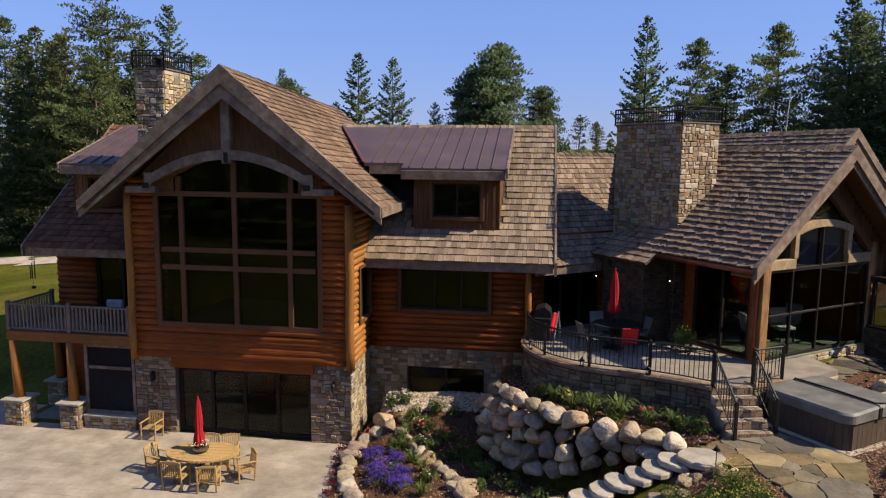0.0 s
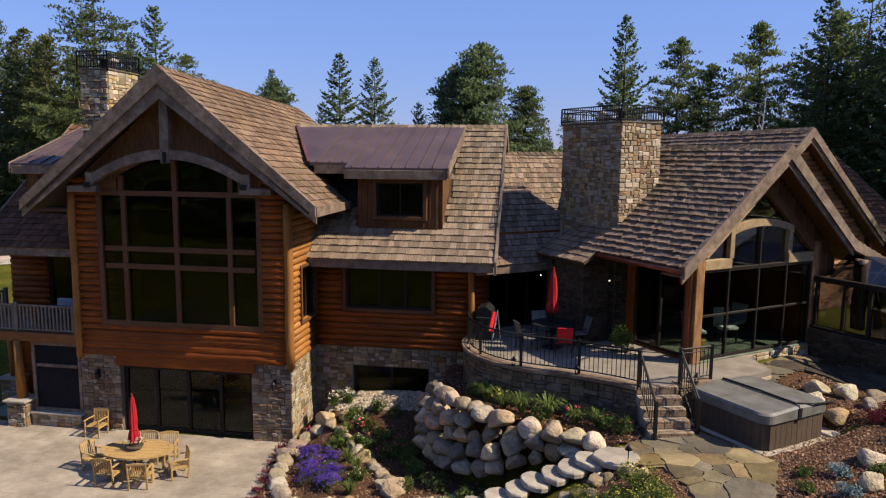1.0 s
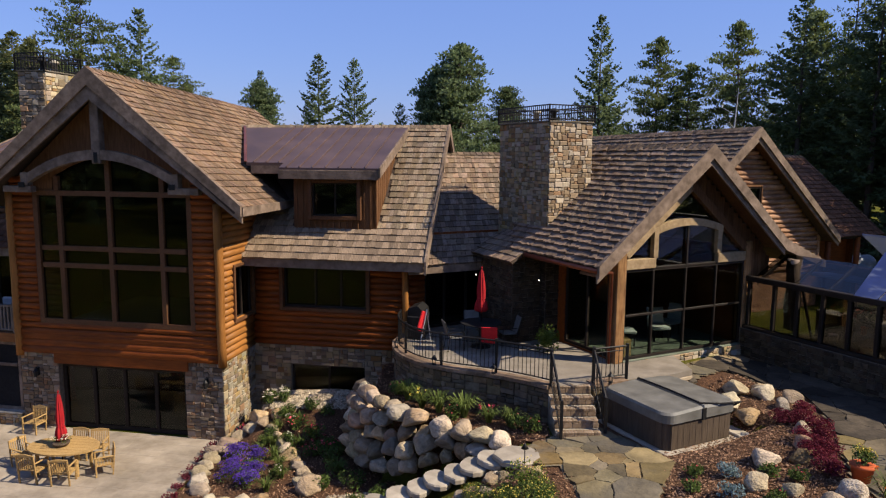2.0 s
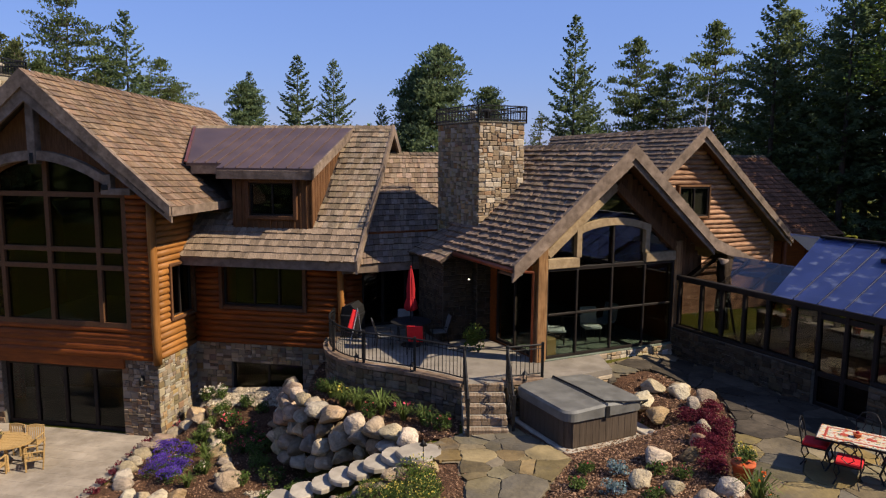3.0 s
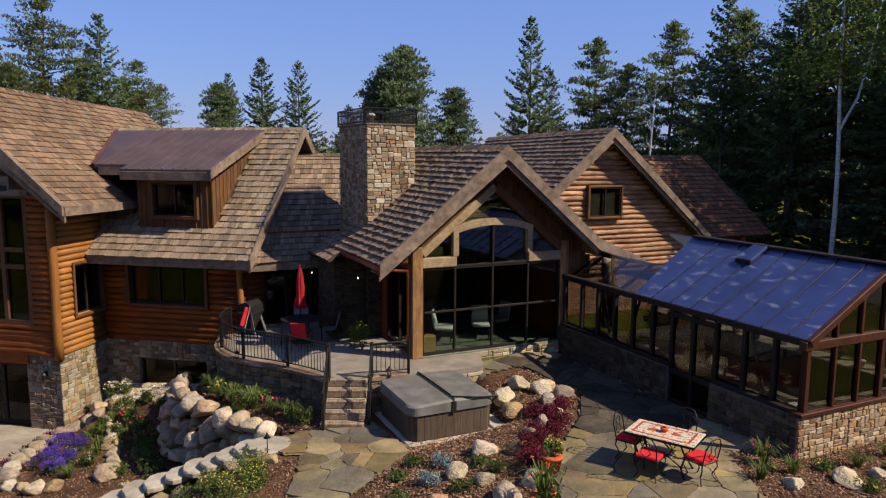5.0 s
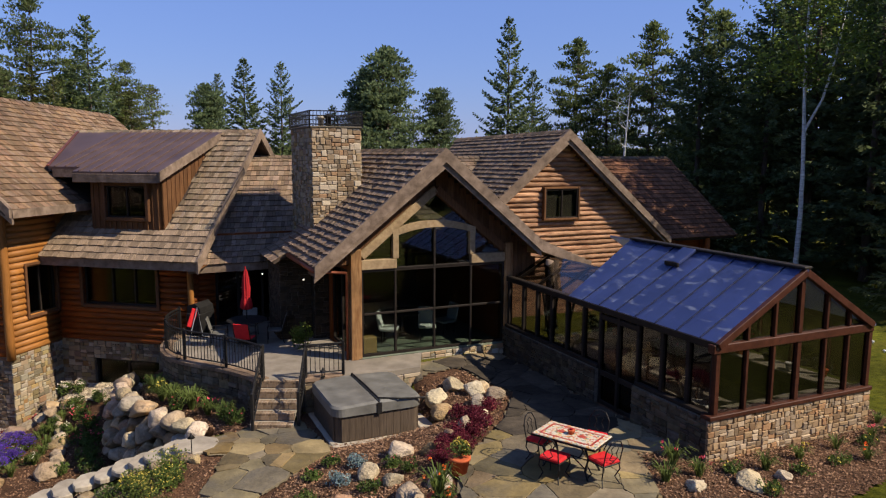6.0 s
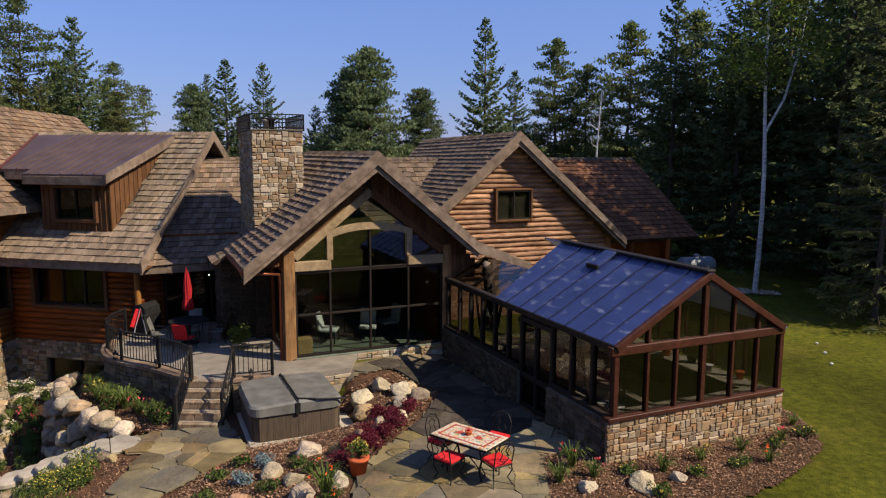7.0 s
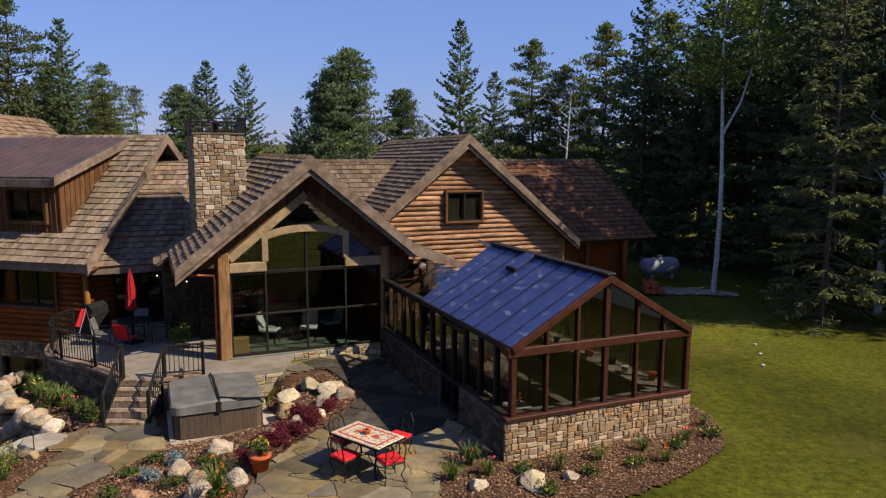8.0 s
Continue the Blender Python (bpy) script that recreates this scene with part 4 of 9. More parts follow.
def dormer(u0, u1, uc, ut, mirror=False):
    """A shed dormer under a standing-seam metal roof. u0-u1: its box, uc: the end of the short part, ut: its top end."""
    f = (lambda u: 2 * RIDGE_U - u) if mirror else (lambda u: u)
    pt = lambda u, v, dz=0.0: (f(u), v, 6.63 + 0.352 * (v - 1.8) + dz)
    rf = MB()
    poly = [pt(u0 - 0.32, 1.8), pt(u1 + 0.22, 1.8), pt(u1 + 0.22, 5.75), pt(ut, 5.75), pt(uc, 2.2), pt(u0 - 0.32, 2.2)]
    rf.prism(poly, (0, 0, -0.1))
    r = part("metal_roof", rf, M_METAL, left, "brown standing-seam metal dormer roof")
    k = 0
    u = uc + 0.25
    while u < u1 + 0.2:
        v0 = 2.2 if u < u0 - 0.32 else 1.8
        s = MB()
        s.beam(pt(u, v0, 0.02), pt(u, 5.75, 0.02), 0.025, 0.05, c=0.005)
        part("seam", s, M_METAL, r)
        u += 0.42
    fa = MB()
    x0, x1 = sorted((f(u0 - 0.33), f(u1 + 0.2)))
    fa.cbox((x0, 1.78, 6.28), (x1, 1.86, 6.56), 0.01)
    y0, y1 = sorted((f(uc + 0.15), f(u0 - 0.34)))
    fa.cbox((y0, 2.2, 6.42), (y1, 2.28, 6.7), 0.01)
    part("eave_fascia", fa, M_TIMBER, left)
    part("valley_flashing", MB().beam(pt(uc - 0.02, 2.2, 0.03), pt(ut, 5.75, 0.03), 0.09, 0.04, c=0.008), M_COPPER, left)
    part("barge_board", MB().prism([pt(u1 + 0.22, 1.75, 0.03), pt(u1 + 0.22, 5.5, 0.03), pt(u1 + 0.22, 5.5, -0.28), pt(u1 + 0.22, 1.75, -0.28)], (0.05 if not mirror else -0.05, 0, 0)), M_TIMBER, left)
    a0, a1 = sorted((f(u0), f(u1)))
    d0, d1 = sorted((f(u0 + 0.62), f(u0 + 2.1)))
    pl = Plane((0, 2.2, 0), (1, 0, 0), (0, -1, 0))
    w = wall(left, pl, a0, a1, 4.55, 6.5, [(d0, d1, 5.13, 6.17)], 0.12, M_BOARD, "dormer_wall", "brown barn-board dormer wall")
    window(left, pl, d0, d1, 5.13, 6.17, muls=((d0 + d1) / 2,), fw=0.05, back=-0.08, trim=0.12)
    a = a0 + 0.1
    while a < a1:
        if not d0 - 0.15 < a < d1 + 0.15:
            part("batten", pbox(MB(), pl, a - 0.02, a + 0.02, 4.6, 6.35, 0.0, 0.022), M_BOARD, w)
        elif a < d1:
            part("batten", pbox(MB(), pl, a - 0.02, a + 0.02, 4.7, 4.98, 0.0, 0.03), M_BOARD, w)
        a += 0.2
    mb = MB().prism([(f(u1), 2.2, 4.6), (f(u1), 2.2, 6.6), (f(u1), 5.5, 7.75)], (-0.1 if not mirror else 0.1, 0, 0))
    sd = part("dormer_wall", mb, M_BOARD, left)
    for i in range(12):
        v = 2.32 + i * 0.24
        z0, z1 = 4.72 + 0.927 * (v - 2.2), 6.45 + 0.352 * (v - 2.2)
        if z1 - z0 > 0.1:
            part("board", MB().cbox((f(u1) - 0.01, v - 0.105, z0 - 0.1), (f(u1) + (0.03 if not mirror else -0.03), v + 0.105, z1), 0.008), M_BOARD, sd)


dormer(8.3, 10.97, 6.72, 5.0)

# chimney that rises behind the gable's left slope
def chimney(m, w, d, z0, z1, ph=0.55):
    ch = thing("chimney", m, "split stone chimney with a black iron crown rail", "chimney")
    core = part("core", MB().box((0, 0, z0), (w, d, z1)), M_MORTAR, ch)
    fs = [Plane((0, 0, 0), (1, 0, 0), (0, -1, 0)), Plane((0, 0, 0), (0, 1, 0), (-1, 0, 0)), Plane((w, 0, 0), (0, 1, 0), (1, 0, 0)), Plane((0, d, 0), (1, 0, 0), (0, 1, 0))]
    # lower courses: shade under the eave put into a darker stone colour
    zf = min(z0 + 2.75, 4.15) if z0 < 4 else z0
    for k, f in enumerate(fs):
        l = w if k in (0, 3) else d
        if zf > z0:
            stones(core, f, 0, l, z0, zf, mat=M_STONE_SHADE, wm=0.36, hm=0.2)
        stones(core, f, 0, l, zf, z1, single=k == 0, wm=0.32, hm=0.19)
    part("cap", MB().cbox((-0.06, -0.06, z1), (w + 0.06, d + 0.06, z1 + 0.05), 0.01), M_MORTAR, ch)
    o = 0.05
    for zz in (z1 + 0.1, z1 + ph - 0.14, z1 + ph):
        for p, q in (((-o, -o), (w + o, -o)), ((w + o, -o), (w + o, d + o)), ((w + o, d + o), (-o, d + o)), ((-o, d + o), (-o, -o))):
            part("rail", MB().beam((*p, zz), (*q, zz), 0.025, 0.035, c=0.004), M_IRON, ch)
    for p, q, n in (((-o, -o), (w + o, -o), int(w / 0.1)), ((w + o, -o), (w + o, d + o), int(d / 0.1)), ((w + o, d + o), (-o, d + o), int(w / 0.1)), ((-o, d + o), (-o, -o), int(d / 0.1))):
        for i in range(n + 1):
            x, y = lerp(p[0], q[0], i / n), lerp(p[1], q[1], i / n)
            r = 0.02 if i in (0, n) else 0.008
            part("baluster", MB().box((x - r, y - r, z1), (x + r, y + r, z1 + ph)), M_IRON, ch)
    for k in range(2):
        fl = MB().lathe([(0.09, 0), (0.09, 0.34), (0.15, 0.36), (0.15, 0.40), (0.05, 0.47)], 14, (w * 0.5, d * (0.33 + 0.34 * k), z1))
        part("flue", fl, M_CAP if k else M_IRON, ch, smooth=True)
    return ch


chimney(LM @ pose(0.08, 0.62, 0), 0.9, 1.55, 5.8, 9.48)

# left part: deck side with its own dormer
W3 = Plane((0, 2.1, 0), (1, 0, 0), (0, -1, 0))
lw3 = wall(left, W3, -4.0, 0.0, LOW - 0.3, 4.0, [(-2.6, -0.7, 1.5, 3.6), (-2.2, -0.4, LOW, 0.6)], 0.25, M_LOG, "log_wall")
logs(lw3, W3, -4.0, 0.0, 1.0, 3.8, [(-2.6, -0.7, 1.5, 3.6)], M_LOG)
window(left, W3, -2.6, -0.7, 1.5, 3.6, muls=(-1.65,), fw=0.09, name="sliding_door")
window(left, W3, -2.2, -0.4, LOW, 0.6, muls=(-1.3,), fw=0.09, name="sliding_door")
# front slope in the dark shake colour, which carries the shade on it
slope(left, (-4.35, 1.0, 3.95), (0.2, 1.0, 3.95), (0.2, 5.8, 8.05), (-4.1, 5.8, 8.05), M_SHAKER, 0.2)
slope(left, (-4.1, 10.3, 3.9), (2.6, 10.3, 3.9), (2.6, 5.8, 8.05), (-4.1, 5.8, 8.05), M_SHAKEG, 0.2)
part("eave_fascia", MB().box((-4.35, 1.02, 3.66), (0.0, 1.07, 3.93)), M_TIMBER, left)
part("barge_board", MB().prism([(-4.38, 0.95, 4.0), (-4.1, 5.8, 8.1), (-4.1, 5.8, 7.76), (-4.38, 0.95, 3.62)], (-0.06, 0, 0)), M_TIMBER, left)
dormer(7.45, 10.15, 6.9, 5.2, mirror=True)
LEFTW = Plane((-4.0, 2.1, 0), (0, 1, 0), (-1, 0, 0))
wall(left, LEFTW, 0, 7.4, LOW - 0.3, 4.2, (), 0.2, M_LOG, "log_wall")
part("gable_wall", MB().prism([(-4.0, 2.1, 4.0), (-4.0, 9.5, 4.0), (-4.0, 5.8, 7.7)], (0.2, 0, 0)), M_LOG, left)
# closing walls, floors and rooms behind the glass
# the walls' dark colour makes the rooms look unlit through the glass
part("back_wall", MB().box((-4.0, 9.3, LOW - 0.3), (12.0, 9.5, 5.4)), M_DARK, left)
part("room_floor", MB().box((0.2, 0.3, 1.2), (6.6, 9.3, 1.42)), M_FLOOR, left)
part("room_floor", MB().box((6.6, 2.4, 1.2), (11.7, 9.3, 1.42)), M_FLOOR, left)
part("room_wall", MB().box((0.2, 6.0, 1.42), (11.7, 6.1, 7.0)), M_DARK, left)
# added box that hides the lawn running under the house
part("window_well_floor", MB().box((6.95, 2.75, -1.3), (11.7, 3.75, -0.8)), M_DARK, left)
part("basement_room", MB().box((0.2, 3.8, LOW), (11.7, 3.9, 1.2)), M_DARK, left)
part("basement_floor", MB().box((-4.0, 0.36, LOW - 0.1), (11.7, 4.0, LOW - 0.01)), M_FLOOR, left)

# ---- right wing of the house ----
right = thing("log_house", RM, "log house wing with timber-framed glass gable and shake roofs", "house")
G0 = Plane((0, 0, 0), (1, 0, 0), (0, -1, 0))
U0, U1, PEAK = -1.02, 3.52, 1.24

# glass gable
mb = MB().cbox((U0 - 0.32, -0.12, 1.2), (U0, 0.2, 4.62), 0.02)
part("timber_post", mb, M_POST, right, "square honey-coloured timber post")
mb = MB().cbox((U1, -0.1, 1.2), (U1 + 0.28, 0.2, 4.6), 0.02)
part("timber_post", mb, M_POST, right)
gw = window(right, G0, U0, U1, 1.55, 4.02, muls=(0.0, 1.21, 2.40), bars=(2.76,), fw=0.06, back=-0.04, glass=M_GLASSW, label="tall dark-framed glass wall")
ft = part("timber_frame", pbox(MB(), G0, U0, 0.03, 4.03, 4.31, -0.06, 0.1, 0.015), M_TIMBERL, right, "pale timber frame with curved head")
part("tie", pbox(MB(), G0, 2.38, U1, 4.03, 4.31, -0.06, 0.1, 0.015), M_TIMBERL, ft)
for a in (0.0, 2.42):
    part("stud", MB().cbox((a - 0.09, -0.1, 4.31), (a + 0.09, 0.06, 5.06), 0.012), M_TIMBERL, ft)
arch, N = MB(), 16
for i in range(N + 1):
    k = lerp(-1, 1, i / N)
    u, z = 1.21 + 1.3 * k, 5.26 - 0.24 * k * k
    arch.v += [(u, -0.11, z - 0.1), (u, 0.07, z - 0.1), (u, 0.07, z + 0.1), (u, -0.11, z + 0.1)]
arch.f = [(i * 4 + k, i * 4 + (k + 1) % 4, (i + 1) * 4 + (k + 1) % 4, (i + 1) * 4 + k) for i in range(N) for k in range(4)] + [(0, 1, 2, 3), (N * 4, N * 4 + 1, N * 4 + 2, N * 4 + 3)]
part("arched_head", arch, M_TIMBERL, ft)
for s in (-1, 1):
    ue = PEAK + s * 2.26
    # right rafter takes the darker board colour for the shade on its side
    part("rafter", MB().beam((ue, -0.02, 4.42), (PEAK, -0.02, 6.26), 0.17, 0.24, c=0.015), M_TIMBERL if s < 0 else M_BOARD, ft)
# glass above the rail, within the rafters
gp = MB().prism([G0(U0, 4.3, -0.03), G0(U1, 4.3, -0.03), G0(PEAK, 6.1, -0.03)], (0, 0.008, 0))
q = part("gable_pane", gp, M_GLASSG, gw)
q.visible_shadow = False
mid = MB().prism([G0(0.05, 4.02, -0.03), G0(2.37, 4.02, -0.03), G0(2.37, 4.32, -0.03), G0(0.05, 4.32, -0.03)], (0, 0.008, 0))
q = part("gable_pane", mid, M_GLASSG, gw)
q.visible_shadow = False
for a in (1.21,):
    part("mullion", MB().cbox((a - 0.03, -0.06, 4.0), (a + 0.03, 0.0, 5.2), 0.006), M_FRAME, gw)
part("mullion", MB().cbox((0.06, -0.05, 3.98), (2.36, 0.0, 4.06), 0.006), M_FRAME, gw)
# boarding between rafters and barge
base = part("gable_wall", MB().prism([G0(-2.0, 4.15, -0.09), G0(PEAK, 6.95, -0.09), G0(4.5, 4.15, -0.09), G0(3.75, 4.15, -0.09), G0(PEAK, 6.28, -0.09), G0(-1.27, 4.15, -0.09)], (0, 0.06, 0)), M_BOARD, right)
for s in (-1, 1):
    for i in range(16):
        k = i / 16
        u = PEAK + s * lerp(0.12, 3.2, k)
        z1 = 7.0 - 0.84 * abs(u - PEAK)
        z0 = max(4.2, z1 - 0.85)
        if z1 > z0 + 0.1:
            part("board", MB().cbox((u - 0.095, -0.02, z0), (u + 0.095, 0.09 + 0.008 * (i % 2), z1), 0.006), M_BOARD, base)
for i in range(5):
    u = 3.9 + i * 0.165
    part("board", MB().cbox((u - 0.08, -0.02, 3.5), (u + 0.08, 0.07 + 0.008 * (i % 2), 7.0 - 0.84 * (u - PEAK) - 0.1), 0.006), M_BOARD, base)
# side walls of the glass room
LS = Plane((U0 - 0.2, 0, 0), (0, 1, 0), (-1, 0, 0))
wall(right, LS, 0.2, 7.0, 1.2, 4.4, [(0.35, 2.3, 1.55, 3.95)], 0.2, M_LOG, "log_wall")
window(right, LS, 0.35, 2.3, 1.55, 3.95, muls=(1.3,), fw=0.08, name="terrace_door")
RS = Plane((U1 + 0.15, 0, 0), (0, 1, 0), (1, 0, 0))
wall(right, RS, 0.2, 7.0, 0.8, 4.4, (), 0.2, M_LOG, "log_wall")
part("glass_room_floor", MB().box((U0 - 0.1, -0.12, 1.3), (U1 + 0.1, 7.0, 1.53)), M_FLOOR, right)
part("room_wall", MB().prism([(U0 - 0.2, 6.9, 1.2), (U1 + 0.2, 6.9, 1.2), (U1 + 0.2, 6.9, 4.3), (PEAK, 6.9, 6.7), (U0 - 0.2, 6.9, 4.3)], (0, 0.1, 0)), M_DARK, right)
plinth = part("plinth", MB().box((-1.3, -0.14, 0.6), (3.7, 0.1, 1.5)), M_MORTAR, right)
stones(plinth, Plane((0, -0.14, 0), (1, 0, 0), (0, -1, 0)), -0.6, 3.6, 0.85, 1.5, wm=0.4, hm=0.2)

# roofs of the glass gable
PZ, EZ2 = 7.36, 4.32
GL, GR = -2.44, 4.42
slope(right, (GL, -0.72, EZ2), (GL, 3.4, EZ2), (PEAK, 8.3, PZ), (PEAK, -0.72, PZ), M_SHAKEG, 0.2, single=6, t=0.055, E=0.27, label="grey cedar shake gable roof")
slope(right, (GR, -0.72, 4.66), (GR, 4.5, 4.66), (PEAK, 8.3, PZ), (PEAK, -0.72, PZ), M_SHAKEG, 0.2, t=0.055, E=0.27)
slope(right, (6.2, -0.72, 3.92), (6.2, 4.05, 3.92), (GR - 0.05, 4.05, 4.70), (GR - 0.05, -0.72, 4.70), M_SHAKEG, 0.14, t=0.05, E=0.27)
ridge_cap(right, (PEAK, -0.72, PZ + 0.02), (PEAK, 8.3, PZ + 0.02), 0.16, 0.12, M_SHAKEG)
for s, ue, ez in ((-1, GL - 0.06, EZ2), (1, GR, 4.66)):
    for v, hh in ((-0.79, 0.30), (-0.72, 0.44)):
        brd = MB().prism([(ue, v, ez + 0.02), (PEAK, v, PZ + 0.05), (PEAK, v, PZ + 0.05 - hh * 1.3), (ue, v, ez - hh)], (0, 0.06, 0))
        part("barge_board", brd, M_TIMBER, right, "grey weathered barge board")
    part("soffit", MB().prism([(ue, -0.66, ez - 0.25), (PEAK, -0.66, PZ - 0.26), (PEAK, 0.0, PZ - 0.26), (ue, 0.0, ez - 0.25)], (0, 0, -0.03)), M_BOARD, right)
part("barge_board", MB().prism([(GR, -0.79, 4.68), (6.2, -0.79, 3.95), (6.2, -0.79, 3.74), (GR, -0.79, 4.36)], (0, 0.07, 0)), M_TIMBER, right)
gut = MB().cyl((GL - 0.05, -0.7, 4.2), (GL - 0.05, 2.9, 4.2), 0.07, 0.07, 10)
gut.tube([(GL - 0.05, -0.4, 4.15), (U0 - 0.42, -0.02, 3.98), (U0 - 0.4, 0.0, 3.7), (U0 - 0.4, 0.0, 1.5)], 0.04)
part("gutter", gut, M_COPPER, right, "copper gutter and downpipe", smooth=True)

# long roof behind, with its front eave over the terrace
LE, LRZ, LRV, LEV = 3.72, 7.12, 8.4, 4.75
slope(right, (-5.3, LEV, LE), (3.0, LEV, LE), (3.0, LRV, LRZ), (-2.7, LRV, LRZ), M_SHAKEG, 0.2, label="long cedar shake roof")
slope(right, (2.95, LEV, LE), (9.0, LEV, LE), (9.0, LRV, LRZ), (2.95, LRV, LRZ), M_SHAKEG, 0.2)
# right end of the same roof, darkened in colour for the trees' shade
slope(right, (9.0, LEV, LE), (18.2, LEV, 3.68), (17.2, LRV, LRZ), (9.0, LRV, LRZ), M_SHAKER, 0.2, label="red-brown shake roof darkened for tree shade")
slope(right, (-3.2, 12.4, LE), (18.2, 12.4, 3.68), (17.2, LRV, LRZ), (-3.2, LRV, LRZ), M_SHAKEG, 0.2)
ridge_cap(right, (-3.0, LRV, LRZ + 0.02), (17.2, LRV, LRZ + 0.02), 0.15, 0.11, M_SHAKEG)
part("eave_fascia", MB().box((-5.2, LEV, 3.44), (-1.7, LEV + 0.06, 3.68)), M_TIMBER, right)
part("end_wall", MB().prism([(16.8, 5.2, 0.9), (16.8, 12.0, 0.9), (16.8, 12.0, 3.7), (16.8, 8.4, 6.8), (16.8, 5.2, 3.8)], (-0.2, 0, 0)), M_LOG, right)
TW = Plane((0, 5.6, 0), (1, 0, 0), (0, -1, 0))
tw = wall(right, TW, -5.2, -0.5, 1.2, 4.6, [(-4.3, -2.0, 1.5, 3.5)], 0.25, M_LOG, "log_wall", "dark log wall in the shade of the terrace roof")
logs(tw, TW, -5.0, -0.5, 1.5, 4.4, [(-4.3, -2.0, 1.5, 3.5)], M_LOG)
window(right, TW, -4.3, -2.0, 1.5, 3.5, muls=(-3.55, -2.75), fw=0.09, name="terrace_door")
part("terrace_ceiling", MB().box((-5.1, LEV + 0.05, 3.55), (-1.2, 5.6, 3.6)), M_BOARD, right)
part("room_back", MB().box((-3.6, 8.3, 1.2), (17.0, 8.4, 5.0)), M_DARK, right)
EW = Plane((0, 4.1, 0), (1, 0, 0), (0, -1, 0))

# log gable further along
g3h = (7.47, 8.92, 4.85, 5.95)
P3, Z3 = 8.18, 8.12
gm = MB().prism([(3.6, 4.1, 0.6), (12.9, 4.1, 0.6), (12.9, 4.1, 3.9), (P3, 4.1, 7.75), (3.6, 4.1, 3.9)], (0, 0.2, 0))
g3 = part("log_wall", gm, M_LOGP, right, "peeled log gable wall")
logs(g3, EW, 3.7, 12.8, 2.6, 7.6, [g3h], M_LOGP, 0.19, rough=2.4, edge=lambda z: (max(3.7, P3 - (7.8 - z) / 0.85), min(12.6, P3 + (7.8 - z) / 0.85)))
window(right, Plane((0, 3.98, 0), (1, 0, 0), (0, -1, 0)), *g3h, muls=(8.2,), fw=0.05, back=0.0, trim=0.08, trim_mat=M_BOARD)
# dark sheet close behind the pane, in place of an unlit room
part("window_back", MB().box((7.47, 4.02, 4.85), (8.92, 4.08, 5.95)), M_DARK, right)
slope(right, (3.2, 3.5, 3.95), (3.2, 9.5, 3.95), (P3, 13.2, 7.95), (P3, 3.5, Z3), M_SHAKEG, 0.2, t=0.05)
slope(right, (13.15, 3.5, 3.9), (13.15, 9.5, 3.9), (P3, 13.2, 7.95), (P3, 3.5, Z3), M_SHAKEG, 0.2, t=0.05)
ridge_cap(right, (P3, 3.5, Z3 + 0.02), (P3, 13.2, 7.97), 0.16, 0.12, M_SHAKEG)
for s, ue in ((-1, 3.2), (1, 13.2)):
    for v, hh in ((3.43, 0.28), (3.5, 0.42)):
        part("barge_board", MB().prism([(ue, v, 3.95), (P3, v, Z3 + 0.05), (P3, v, Z3 + 0.05 - hh * 1.3), (ue, v, 3.95 - hh)], (0, 0.06, 0)), M_TIMBER, right, "grey weathered barge board")
    part("soffit", MB().prism([(ue, 3.56, 3.7), (P3, 3.56, Z3 - 0.27), (P3, 4.1, Z3 - 0.27), (ue, 4.1, 3.7)], (0, 0, -0.03)), M_BOARD, right)
part("back_wall", MB().box((-3.2, 11.5, 0.6), (17.0, 11.7, 4.2)), M_LOG, right)
wall(right, Plane((0, 5.4, 0), (1, 0, 0), (0, -1, 0)), 12.9, 17.0, 0.8, 4.2, (), 0.2, M_LOG, "log_wall")
for u in (14.6, 16.6):
    part("porch_post", MB().cyl((u, 4.9, 0.9), (u, 4.9, 3.6), 0.13, 0.12, 12), M_LOG, right, smooth=True)

chimney(RM @ pose(-1.68, 2.66, 0), 1.55, 2.7, 1.4, 8.02, 0.5)
# stepped shoulder of the chimney under a small roof
sh = thing("chimney_shoulder", RM, "stone fireplace shoulder with a shake cap", "fireplace")
# facing in the darkened stone, for the shade under the eave
c = part("core", MB().box((-2.7, 2.9, 1.4), (-1.72, 4.6, 4.1)), M_MORTAR, sh)
stones(c, Plane((0, 2.9, 0), (1, 0, 0), (0, -1, 0)), -2.7, -1.72, 1.5, 4.1, mat=M_STONE_SHADE, wm=0.36, hm=0.2)
stones(c, Plane((-2.7, 2.9, 0), (0, 1, 0), (-1, 0, 0)), 0, 1.7, 1.5, 4.1, mat=M_STONE_SHADE, wm=0.36, hm=0.2)
slope(sh, (-2.95, 2.6, 4.02), (-2.95, 4.9, 4.02), (-1.72, 4.9, 4.7), (-1.72, 2.6, 4.7), M_SHAKEG, 0.1)

# ---- greenhouse in front of the right wing ----
gh = thing("greenhouse", RM, "glass greenhouse with mahogany frame, stone base and blue roof", "greenhouse")
GU0, GU1, GV, GB, GS, GE, GP = 3.5, 8.25, -8.5, 0.95, 2.06, 3.58, 4.92
GF = Plane((0, GV, 0), (1, 0, 0), (0, -1, 0))
GLF = Plane((GU0, GV, 0), (0, 1, 0), (-1, 0, 0))
GLG = Plane((GU0 + 0.1, GV, 0), (0, 1, 0), (-1, 0, 0))   # glass of the left side, behind the stone
GRF = Plane((GU1, GV, 0), (0, 1, 0), (1, 0, 0))
DR = (2.35, 3.75)          # the doors on the left side, from the front corner
gm = 5.94

